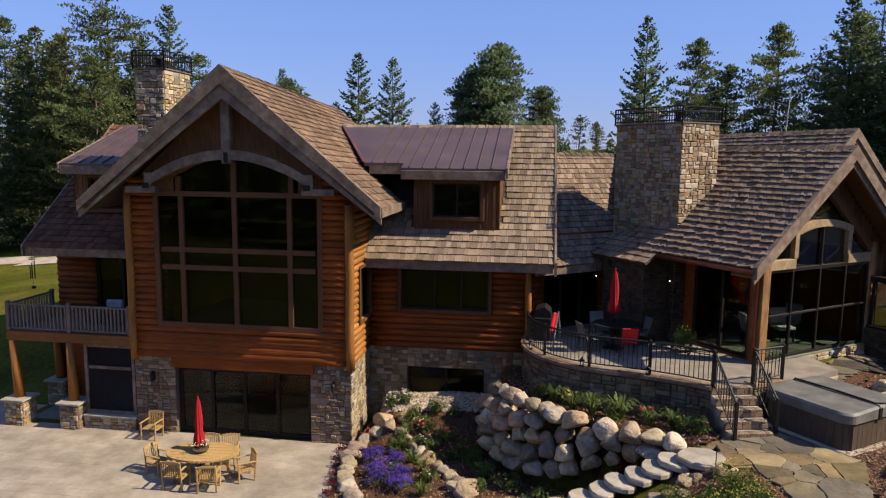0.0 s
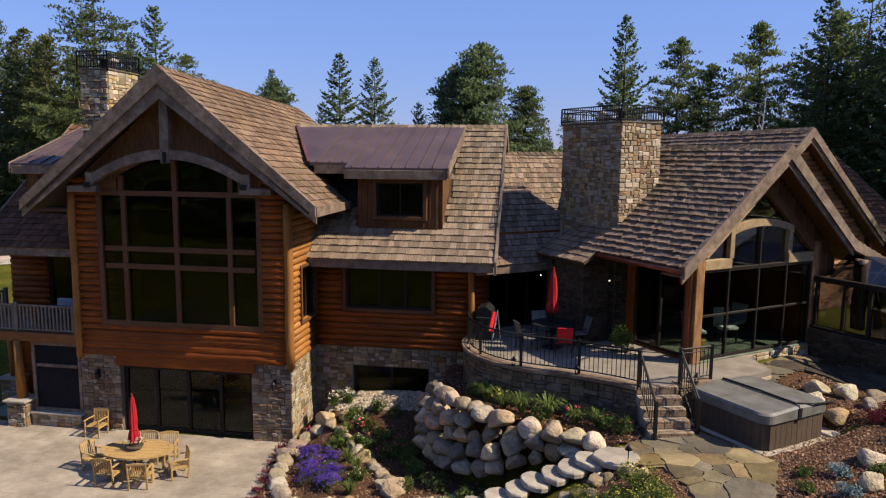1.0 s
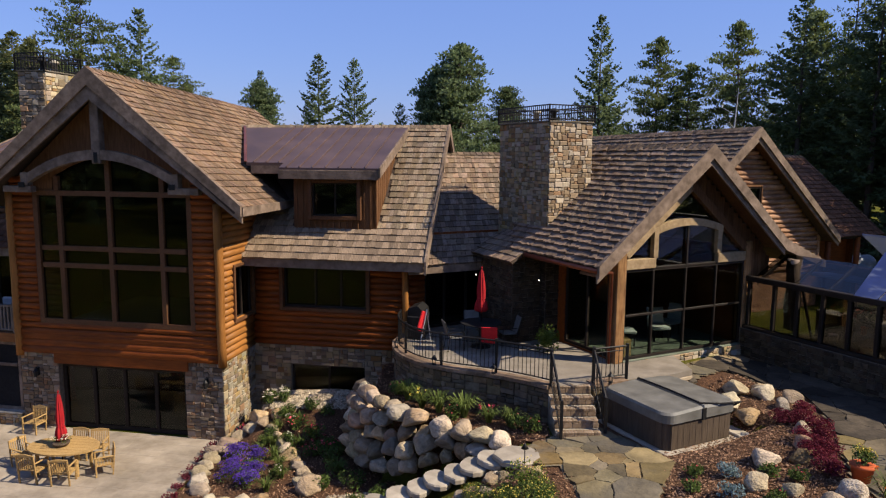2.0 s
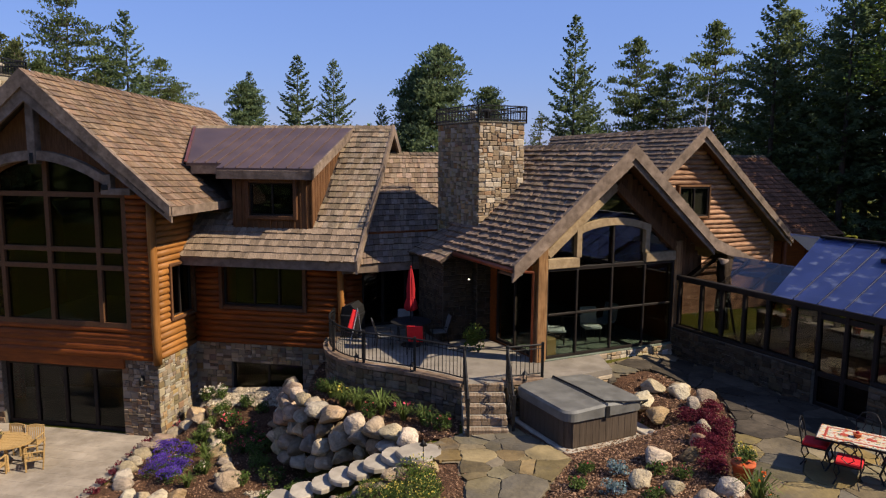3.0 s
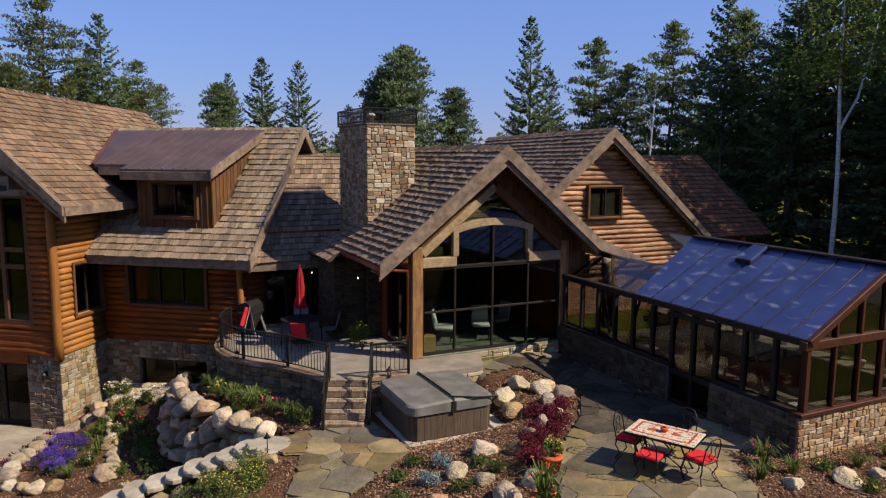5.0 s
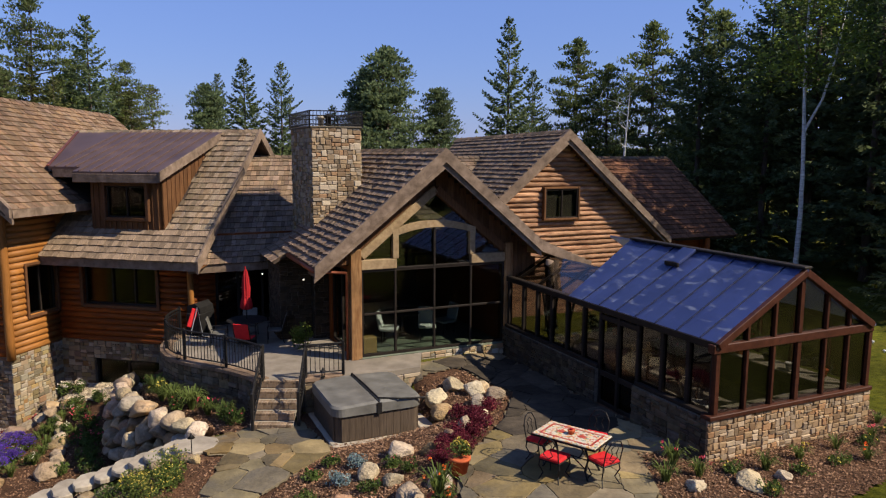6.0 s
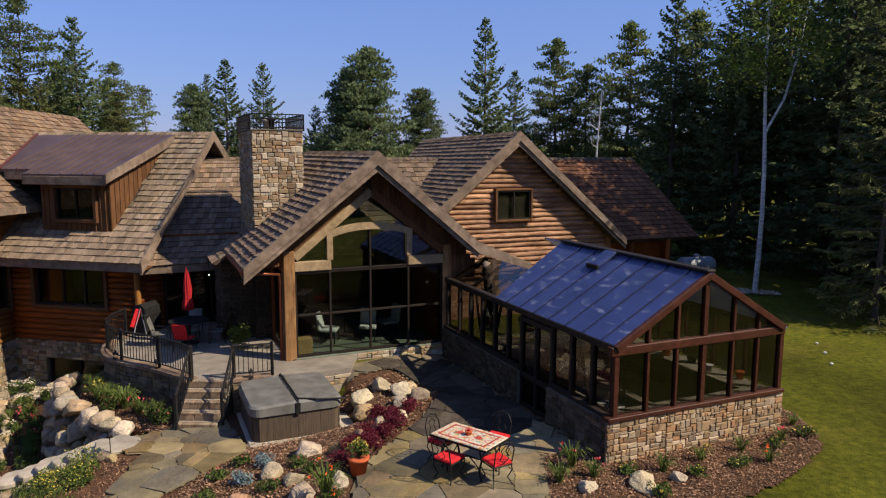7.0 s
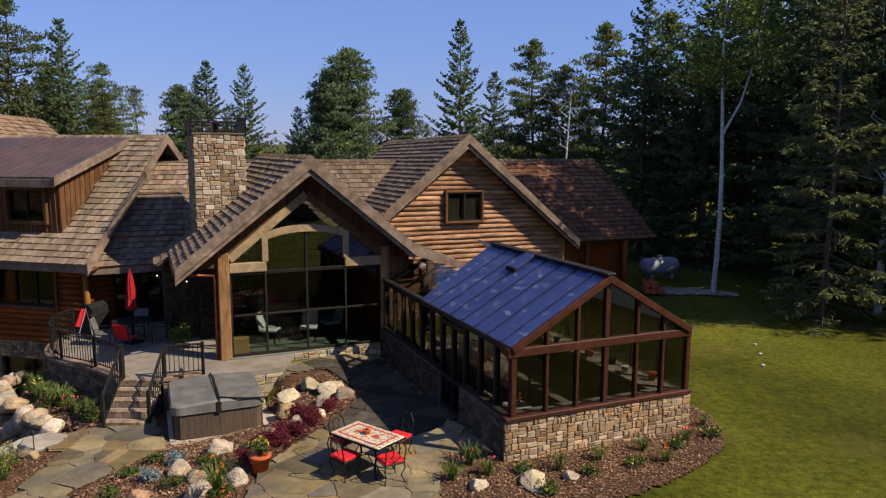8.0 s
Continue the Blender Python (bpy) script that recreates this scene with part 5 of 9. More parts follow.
base = part("stone_base", MB().box((GU0, GV, 0.5), (GU1, GV + 0.3, GS - 0.06)), M_MORTAR, gh, "tan and grey split stone base")
stones(base, GF, GU0 - 0.06, GU1 + 0.06, GB - 0.25, GS - 0.06, mat=M_STONEG, single=True, wm=0.29, hm=0.165)
base2 = part("stone_base", MB().box((GU0, GV + 0.3, 0.5), (GU0 + 0.3, GV + DR[0], GS - 0.06)).box((GU0, GV + DR[1], 0.5), (GU0 + 0.3, -0.05, GS - 0.06)), M_MORTAR, gh)
# left face in darker stone than the front: its shade is in the colour
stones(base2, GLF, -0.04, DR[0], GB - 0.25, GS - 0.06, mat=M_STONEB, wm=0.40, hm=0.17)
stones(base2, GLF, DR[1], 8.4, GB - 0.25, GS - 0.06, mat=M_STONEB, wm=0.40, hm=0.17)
base3 = part("stone_base", MB().box((GU1 - 0.3, GV + 0.3, 0.5), (GU1, 0.6, GS - 0.06)), M_MORTAR, gh)
stones(base3, GRF, 0, 9.0, GB - 0.25, GS - 0.06, wm=0.40, hm=0.17)
sill = MB()
pbox(sill, GF, GU0 - 0.05, GU1 + 0.05, GS - 0.06, GS + 0.03, -0.2, 0.07, 0.01)
part("sill", sill, M_GHWOOD, gh)
sill = MB()
pbox(sill, GLG, 0.2, DR[0], GS - 0.06, GS + 0.03, -0.2, 0.06, 0.01)
part("sill", sill, M_FRAME, gh)
sill = MB()
pbox(sill, GLG, DR[1], 8.4, GS - 0.06, GS + 0.03, -0.2, 0.06, 0.01)
part("sill", sill, M_FRAME, gh)


def gpost(pl, a, z0, z1, w=0.11, mat=None):
    mb = MB()
    pbox(mb, pl, a - w / 2, a + w / 2, z0, z1, -0.12, 0.0, 0.01)
    part("post", mb, mat or M_GHWOOD, gh)


def gpane(pl, pts):
    q = part("pane", MB().prism([pl(a, z, -0.07) for a, z in pts], pl.n * 0.008), M_GLASSC, gh)
    q.visible_shadow = False


FP = [3.66, 4.45, 5.2, 5.93, 6.75, 7.48, 8.2]
for a in FP:
    gpost(GF, a, GS + 0.03, GE - 0.2, 0.12 if a in (FP[0], FP[3], FP[6]) else 0.075)
for a, b in zip(FP, FP[1:]):
    gpane(GF, [(a, GS + 0.03), (b, GS + 0.03), (b, GE - 0.2), (a, GE - 0.2)])
tb = MB()
pbox(tb, GF, GU0, GU1, GE - 0.22, GE - 0.04, -0.14, 0.03, 0.012)
part("tie_beam", tb, M_GHWOOD, gh)


def gz(a):
    return GE + 0.02 + (GP - GE) * (1 - abs(a - gm) / (gm - GU0 - 0.09))


for a in FP[1:6]:
    gpost(GF, a, GE - 0.04, gz(a) - 0.1, 0.12 if a == FP[3] else 0.075)
for a, b in zip(FP, FP[1:]):
    gpane(GF, [(a, GE - 0.05), (b, GE - 0.05), (b, max(GE - 0.02, gz(b) - 0.1)), (a, max(GE - 0.02, gz(a) - 0.1))])
for s, ue in ((-1, GU0 + 0.1), (1, GU1 - 0.05)):
    part("rake_board", MB().beam((ue, GV - 0.015, GE - 0.075), (gm, GV - 0.015, GP - 0.075), 0.12, 0.15, c=0.012), M_GHWOOD, gh)
# left side: posts, panes, double door
side = [0.1, 0.78, 1.56, 2.35, 3.05, 3.75, 4.45, 5.2, 5.95, 6.7, 7.45, 8.3]
for a in side:
    gpost(GLG, a, 1.1 if DR[0] - 0.1 < a < DR[1] + 0.1 else GS + 0.03, GE - 0.1, 0.1, M_FRAME)
for a, b in zip(side, side[1:]):
    d = DR[0] - 0.1 < a < DR[1] - 0.2
    z0 = 1.2 if d else GS + 0.03
    gpane(GLG, [(a, z0), (b, z0), (b, GE - 0.1), (a, GE - 0.1)])
    if d:
        for z in (1.14, 1.9, GE - 0.28):
            mb = MB()
            pbox(mb, GLG, a + 0.05, b - 0.05, z - 0.05, z + 0.07, -0.1, -0.01, 0.006)
            part("door_rail", mb, M_FRAME, gh)
tb = MB()
pbox(tb, GLG, 0, 8.45, GE - 0.16, GE + 0.0, -0.14, 0.02, 0.01)
part("eave_beam", tb, M_FRAME, gh)
for a in (0.08, 1.0, 2.0, 3.0, 4.0, 5.0, 6.0, 7.0, 8.0):
    gpost(GRF, a, GS + 0.03, GE - 0.1, 0.1)
for a in range(8):
    gpane(GRF, [(a, GS + 0.03), (a + 1, GS + 0.03), (a + 1, GE - 0.1), (a, GE - 0.1)])
tb = MB()
pbox(tb, GRF, 0, 9.0, GE - 0.16, GE, -0.14, 0.02, 0.01)
part("eave_beam", tb, M_GHWOOD, gh)
# roof of blue sheets with ribs, and a vent flap
EU = GU0 + 0.09
sl = (GP - GE) / (gm - EU)


def gpt(u, v, dz=0.0):
    return (u, v, GE + (u - EU) * sl + dz)


rf = part("roof", MB().prism([gpt(EU, GV - 0.06), gpt(EU, -3.4), gpt(gm, -2.95), gpt(gm, GV - 0.06)], (0, 0, -0.05)), M_BLUE, gh, "blue ribbed greenhouse roof")
part("roof", MB().prism([(gm, GV - 0.06, GP), (gm, -2.0, GP), (GU1, -2.0, GE - 0.05), (GU1, GV - 0.06, GE - 0.05)], (0, 0, -0.05)), M_BLUE, gh)
v = GV + 0.45
while v < -3.4:
    u0 = EU
    part("rib", MB().beam(gpt(u0, v, 0.012), gpt(gm, v, 0.012), 0.028, 0.03, c=0.006), M_SEAM, rf)
    v += 0.67
part("eave_board", MB().box((EU - 0.03, GV - 0.05, GE - 0.12), (EU + 0.03, -0.3, GE - 0.01)), M_FRAME, gh)
part("ridge_cap", MB().cbox((gm - 0.12, GV - 0.07, GP - 0.01), (gm + 0.12, -3.0, GP + 0.05), 0.015), M_FRAME, gh)
vt = part("vent_flap", MB().beam(gpt(5.3, -5.3, 0.07), gpt(5.84, -5.3, 0.07), 0.44, 0.07, c=0.01), M_BLUE, gh, "small blue roof vent flap")
part("vent_flap_edge", MB().beam(gpt(5.27, -5.53, 0.06), gpt(5.27, -5.07, 0.06), 0.05, 0.1, c=0.006), M_FRAME, vt)
# clear link roof towards the house, with a log prop
q = part("clear_roof", MB().prism([gpt(EU, -3.4, -0.1), gpt(EU, -0.3, -0.1), gpt(4.85, -0.3, -0.1), gpt(4.85, -3.15, -0.1)], (0, 0, -0.01)), M_GLASSC, gh)
q.visible_shadow = False
for v in (-2.6, -1.6, -0.5):
    part("rafter", MB().beam(gpt(EU, v, -0.16), gpt(4.85, v, -0.16), 0.06, 0.09, c=0.006), M_FRAME, gh)
part("back_roof", MB().prism([(4.86, -3.3, 3.72), (4.86, -0.86, 3.72), (6.2, -0.86, 3.62), (6.2, -3.3, 3.62)], (0, 0, -0.05)), M_BLUE, gh, "low blue link roof")
for du, dv, r0 in ((0.0, 0.0, 0.12), (0.2, 0.05, 0.1), (0.1, 0.22, 0.11)):
    mb = MB().tube([(4.6 + du + 0.04 * math.sin(i * 1.7 + du * 9), -0.95 + dv, 2.0 + i * 0.3) for i in range(8)], r0, 10)
    part("log_prop", mb, M_TIMBER, gh, "gnarled grey log prop", smooth=True)
part("floor", MB().box((GU0 + 0.2, GV + 0.2, 0.9), (GU1 - 0.2, 0.3, 1.12)), M_TERR, gh)


def bench(u, v, l, w):
    t = thing("potting_bench", RM @ pose(u, v, 1.12), "grey slatted potting bench in the greenhouse", "bench", "greenhouse benches")
    for i in range(4):
        part("slat", MB().cbox((-l / 2, -w / 2 + i * w / 4 + 0.01, 0.82), (l / 2, -w / 2 + (i + 1) * w / 4 - 0.01, 0.86), 0.005), M_RAILW, t)
    for x in (-l / 2 + 0.08, l / 2 - 0.08):
        for y in (-w / 2 + 0.05, w / 2 - 0.05):
            part("leg", MB().cbox((x - 0.03, y - 0.03, 0), (x + 0.03, y + 0.03, 0.82), 0.005), M_RAILW, t)


bench(5.4, -2.2, 2.2, 0.7)
bench(5.9, -4.9, 0.6, 1.6)
rt = thing("garden_table", RM @ pose(4.35, -7.35, 1.12), "small round white metal garden table in the greenhouse", "table")
part("top", MB().lathe([(0.34, 0.68), (0.36, 0.69), (0.36, 0.71), (0.34, 0.715)], 24), M_WHITE, rt)
part("pedestal", MB().lathe([(0.2, 0), (0.18, 0.02), (0.025, 0.06), (0.025, 0.68)], 12), M_WHITE, rt)
for u, v, a in ((4.9, -7.0, 40), (4.2, -6.6, 150)):
    gc = thing("garden_chair", RM @ pose(u, v, 1.12, 0, 0, a), "dark slatted garden chair in the greenhouse", "chair", "greenhouse chairs")
    for i in range(4):
        part("seat_slat", MB().cbox((-0.2, -0.2 + i * 0.1, 0.42), (0.2, -0.12 + i * 0.1, 0.44), 0.004), M_DECKB, gc)
    for i in range(3):
        part("back_slat", MB().cbox((-0.2, 0.19, 0.54 + i * 0.12), (0.2, 0.21, 0.62 + i * 0.12), 0.004), M_DECKB, gc)
    for x in (-0.19, 0.19):
        part("leg", MB().tube([(x, -0.19, 0), (x, -0.17, 0.42)], 0.014, 6), M_IRON, gc)
        part("leg", MB().tube([(x, 0.24, 0), (x, 0.18, 0.42), (x, 0.2, 0.88)], 0.014, 6), M_IRON, gc)
RG = random.Random(31)
for i in range(13):   # pots along the broad shelf and the bench
    u, v, z = (GU1 - RG.uniform(0.3, 0.65), GV + 0.9 + i * 0.75, GS) if i < 10 else (4.7 + (i - 10) * 0.7, -2.2, 1.98)
    r, h = RG.uniform(0.09, 0.15), RG.uniform(0.16, 0.26)
    tag = i % 3
    gp2 = thing("greenhouse_pot", RM @ pose(u, v, z), ("round terracotta pot on a greenhouse shelf", "white glazed pot on a greenhouse shelf", "dark plastic pot on a greenhouse shelf")[tag], "plant pot", "greenhouse pots")
    part("pot", MB().lathe([(r * 0.7, 0), (r, h * 0.85), (r * 1.08, h * 0.86), (r * 1.08, h), (r * 0.9, h)], 14), (M_TERRAC, M_WHITE, M_IRON)[tag], gp2, smooth=True)

# pale shelf inside the base walls, leaning poles, a wooden crate by the door
part("shelf", MB().cbox((GU0 + 0.14, GV + 0.14, GS - 0.04), (GU1 - 0.14, GV + 0.42, GS), 0.006), M_CAP, gh, "pale inner shelf")
part("shelf", MB().cbox((GU0 + 0.14, GV + 0.42, GS - 0.04), (GU0 + 0.4, GV + DR[0] - 0.1, GS), 0.006), M_CAP, gh, "pale inner shelf")
part("shelf", MB().cbox((GU0 + 0.14, GV + DR[1] + 0.1, GS - 0.04), (GU0 + 0.4, -0.4, GS), 0.006), M_CAP, gh, "pale inner shelf")
part("shelf", MB().cbox((GU1 - 0.8, GV + 0.42, GS - 0.04), (GU1 - 0.14, 0.2, GS), 0.006), M_CAP, gh, "pale inner shelf")
for v, lean in ((GV + 1.1, 0.5), (GV + 5.6, -0.5), (GV + 6.3, 0.4)):
    part("brace", MB().beam((GU0 + 0.3, v, GS), (GU0 + 0.3, v + lean, GE - 0.1), 0.05, 0.07, c=0.008), M_FRAME, gh)
crate = thing("wooden_crate", RM @ pose(4.15, -5.15, 1.12), "orange-brown wooden crate inside the greenhouse door", "crate")
for i in range(5):
    part("crate_slat", MB().cbox((-0.35, -0.5, 0.02 + i * 0.14), (0.35, 0.5, 0.14 + i * 0.14), 0.008), M_DECKB, crate)

# ---- terrace with curved stone wall, iron rail and brick steps ----
terr = thing("terrace", Matrix(), "raised terrace with curved stone wall and pale concrete floor", "terrace")
CURVE = [(2.3, 21.4), (2.02, 20.4), (2.1, 19.5), (2.45, 18.72), (2.95, 18.15), (3.55, 17.76), (4.2, 17.5), (4.85, 17.2), (5.5, 16.82), (6.08, 16.38)]
OUT = CURVE + [(7.16, 16.55), (8.08, 16.92), (9.0, 17.25), (10.0, 17.85), (9.9, 19.2), (8.0, 18.9), (4.5, 24.0), (3.4, 24.0)]
part("floor_slab", MB().prism([(x, y, TERR - 0.14) for x, y in OUT], (0, 0, 0.14)), M_TERR, terr)
core = part("retaining_wall", MB().prism([(x + 0.12, y + 0.14, -0.6) for x, y in OUT[:12]] + [(8.0, 18.5, -0.6), (3.6, 22.0, -0.6)], (0, 0, 2.0)), M_MORTAR, terr)


def along(pts):
    """Length along a polyline to a point and outward normal (to its right)."""
    ds = [0.0]
    for (x0, y0), (x1, y1) in zip(pts, pts[1:]):
        ds.append(ds[-1] + math.hypot(x1 - x0, y1 - y0))

    def f(s):
        for i in range(len(pts) - 1):
            if s <= ds[i + 1] or i == len(pts) - 2:
                k = (s - ds[i]) / (ds[i + 1] - ds[i])
                (x0, y0), (x1, y1) = pts[i], pts[i + 1]
                l = ds[i + 1] - ds[i]
                return lerp(x0, x1, k), lerp(y0, y1, k), -(y1 - y0) / l * -1, -(x1 - x0) / l
    return f, ds


def smooth_curve(pts, n=6):
    out = []
    for i in range(len(pts) - 1):
        p0, p1, p2, p3 = [Vector((*pts[min(max(j, 0), len(pts) - 1)], 0)) for j in (i - 1, i, i + 1, i + 2)]
        for k in range(n):
            t = k / n
            q = 0.5 * ((2 * p1) + (p2 - p0) * t + (2 * p0 - 5 * p1 + 4 * p2 - p3) * t * t + (3 * p1 - p0 - 3 * p2 + p3) * t ** 3)
            out.append((q.x, q.y))
    return out + [pts[-1]]


SC = smooth_curve(CURVE)
cf, cds = along(SC)


def curve_pt(s, z, d):
    """A point on the wall's face, d out of it (towards the garden)."""
    x, y, _, _ = cf(s)
    x2, y2, _, _ = cf(min(s + 0.02, cds[-1]))
    x1, y1, _, _ = cf(max(s - 0.02, 0))
    t = Vector((x2 - x1, y2 - y1, 0)).normalized()
    return Vector((x, y, z)) + Vector((t.y, -t.x, 0)) * d


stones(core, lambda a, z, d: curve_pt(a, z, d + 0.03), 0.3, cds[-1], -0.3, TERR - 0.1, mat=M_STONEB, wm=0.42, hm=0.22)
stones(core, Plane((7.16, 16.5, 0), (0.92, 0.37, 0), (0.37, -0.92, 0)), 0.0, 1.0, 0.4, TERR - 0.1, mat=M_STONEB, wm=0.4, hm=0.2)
part("side_wall", MB().prism([(8.1, 16.95, 0.3), (9.0, 17.27, 0.3), (9.98, 17.87, 0.3), (9.85, 19.1, 0.3), (8.0, 18.8, 0.3)], (0, 0, TERR - 0.46)), M_MORTAR, terr)
stones(core, Plane((8.08, 16.92, 0), (0.94, 0.34, 0), (0.34, -0.94, 0)), 0.0, 0.98, 0.5, TERR - 0.14, wm=0.45, hm=0.25)
stones(core, Plane((9.0, 17.25, 0), (0.857, 0.515, 0), (0.515, -0.857, 0)), 0.0, 1.16, 0.5, TERR - 0.14, wm=0.45, hm=0.25)
# coping of flat stones
s = 0.2
while s < cds[-1] - 0.1:
    l = min(RND.uniform(0.4, 0.62), cds[-1] - s)
    c = [curve_pt(s + 0.006, 0, 0.13), curve_pt(s + l - 0.006, 0, 0.13), curve_pt(s + l - 0.006, 0, -0.22), curve_pt(s + 0.006, 0, -0.22)]
    part("coping", MB().prism([(p.x, p.y, TERR - 0.06) for p in c], (0, 0, 0.09)), M_COPE, core)
    s += l
for a in range(2):
    p, q = Vector((7.16 + a * 0.47, 16.47 + a * 0.185, 0)), Vector((7.16 + a * 0.47 + 0.46, 16.47 + a * 0.185 + 0.18, 0))
    n = Vector((-0.37, 0.93, 0)) * 0.35
    part("coping", MB().prism([(*v.xy, TERR - 0.06) for v in (p, q, q + n, p + n)], (0, 0, 0.09)), M_COPE, core)


def railing(name, pts, z, h=0.9, posts=(), gap=0.115):
    """An iron rail along points: rails, balusters between, posts at the given lengths."""
    r = thing(name, Matrix(), "black wrought-iron railing on the terrace edge", "railing", "terrace railings")
    f, ds = along(pts)
    zz = z if callable(z) else (lambda s: z)
    for dz, hh in ((h, 0.045), (h - 0.1, 0.022), (0.1, 0.03)):
        bar = MB().tube([(x, y, zz(d) + dz) for (x, y), d in zip(pts, ds)], hh * 0.62, 6)
        part("rail", bar, M_IRON, r)
    for s in posts:
        x, y, _, _ = f(s)
        part("post", MB().cbox((x - 0.035, y - 0.035, zz(s) - 0.02), (x + 0.035, y + 0.035, zz(s) + h + 0.06), 0.006), M_IRON, r)
    bal = MB().box((-0.008, -0.008, 0.1), (0.008, 0.008, h - 0.005)).mesh("baluster", M_IRON)
    n = int(ds[-1] / gap)
    for i in range(1, n):
        x, y, _, _ = f(ds[-1] * i / n)
        ob = part("baluster", bal, M_IRON, r)
        ob.location = (x, y, zz(ds[-1] * i / n))
    return r


inner = [tuple(curve_pt(lerp(0.9, cds[-1] - 0.02, i / 40), 0, -0.06).xy) for i in range(41)]
_, ids = along(inner)
railing("terrace_railing", inner, TERR + 0.03, 0.84, [0, ids[-1] * 0.26, ids[-1] * 0.5, ids[-1] * 0.75, ids[-1]])
railing("terrace_railing", [(7.16, 16.62), (8.06, 16.98)], TERR + 0.03, 0.84, [0, 0.97])
railing("stair_railing", [(6.10, 16.36), (6.20, 15.25)], lambda s: lerp(TERR, 0.62, s / 1.115), 0.86, [0, 1.114])
railing("stair_railing", [(7.16, 16.58), (7.26, 15.5)], lambda s: lerp(TERR, 0.62, s / 1.085), 0.86, [0, 1.084])

# brick steps
st = thing("garden_steps", pose(6.63, 15.32, 0, 0, 0, 4), "five brick-edged stone steps up to the terrace", "steps")
brick = MB().cbox((-0.036, -0.1, -0.06), (0.036, 0.1, 0.0), 0.006).mesh("brick", M_BRICK)
low = MB().cbox((-0.1, -0.02, -0.11), (0.1, 0.05, 0.0), 0.006).mesh("brick", M_BRICK)
RISE = (TERR - 0.56) / 5
for i in range(5):
    y, z = i * 0.26, 0.56 + RISE * (i + 1)
    tr = part("tread", MB().box((-0.52, y + 0.03, 0.2), (0.52, 1.45, z - 0.005)), M_SLAB, st)
    n = 13
    for k in range(n):
        ob = part("brick", brick, M_BRICK, tr)
        ob.location = (-0.5 + 1.0 * (k + 0.5) / n, y + 0.1 + RND.uniform(-0.004, 0.004), z + RND.uniform(-0.003, 0.003))
    for k in range(5):
        ob = part("brick", low, M_BRICK, tr)
        ob.location = (-0.42 + 0.21 * k, y + 0.02, z - 0.065)

# lanterns on the terrace edge
def lantern(x, y, z):
    t = thing("lantern", pose(x, y, z), "small black iron lantern on the terrace edge", "lantern", "terrace lanterns")
    part("base", MB().lathe([(0.06, 0), (0.06, 0.02), (0.045, 0.03)], 8), M_IRON, t)
    mb = MB()
    for a in range(4):
        c, s2 = math.cos(a * math.pi / 2 + 0.78) * 0.055, math.sin(a * math.pi / 2 + 0.78) * 0.055
        mb.cyl((c, s2, 0.03), (c, s2, 0.16), 0.007, 0.007, 6)
    part("cage", mb, M_IRON, t)
    part("roof", MB().lathe([(0.085, 0.16), (0.03, 0.22), (0.012, 0.26)], 8), M_IRON, t)


for s in (1.9, 3.9, 5.6):
    p = curve_pt(s, TERR + 0.03, 0.03)
    lantern(*p)
lantern(7.6, 16.66, TERR + 0.03)

# ---- hot tub ----
def rounded(x0, y0, x1, y1, r, n=6):
    out = []
    for cx, cy, a in ((x1 - r, y0 + r, -90), (x1 - r, y1 - r, 0), (x0 + r, y1 - r, 90), (x0 + r, y0 + r, 180)):
        out += [(cx + r * math.cos(radians(a + 90 * i / n)), cy + r * math.sin(radians(a + 90 * i / n))) for i in range(n + 1)]
    return out


tub = thing("hot_tub", RM @ pose(-1.74, -2.52, 0.62), "square hot tub with closed grey vinyl cover", "hot tub")
TS = 1.05
part("pad", MB().cbox((-TS - 0.1, -TS - 0.16, -0.12), (TS + 0.42, TS + 0.12, 0.03), 0.02), M_SLAB, tub)
part("pad_edge", MB().cbox((TS + 0.01, -TS - 0.14, 0.02), (TS + 0.38, -TS * 0.1, 0.09), 0.02), M_SLAB, tub, "pale concrete pad edge")
part("body", MB().prism([(x, y, 0.02) for x, y in rounded(-TS + 0.02, -TS + 0.02, TS - 0.02, TS - 0.02, 0.2)], (0, 0, 0.74)), M_SKIRT, tub, "dark brown ribbed skirt")
for k in range(4):
    m = pose(0, 0, 0, 0, 0, 90 * k)
    for i in range(10):
        x = -TS + 0.24 + i * (2 * TS - 0.48) / 9
        ob = part("skirt_panel", MB().cbox((x - 0.0895, -TS - 0.005, 0.05), (x + 0.0895, -TS + 0.03, 0.74), 0.005, m), M_SKIRT, tub)
part("shell_lip", MB().prism([(x, y, 0.75) for x, y in rounded(-TS - 0.02, -TS - 0.02, TS + 0.02, TS + 0.02, 0.24)], (0, 0, 0.05)), M_COVER, tub)
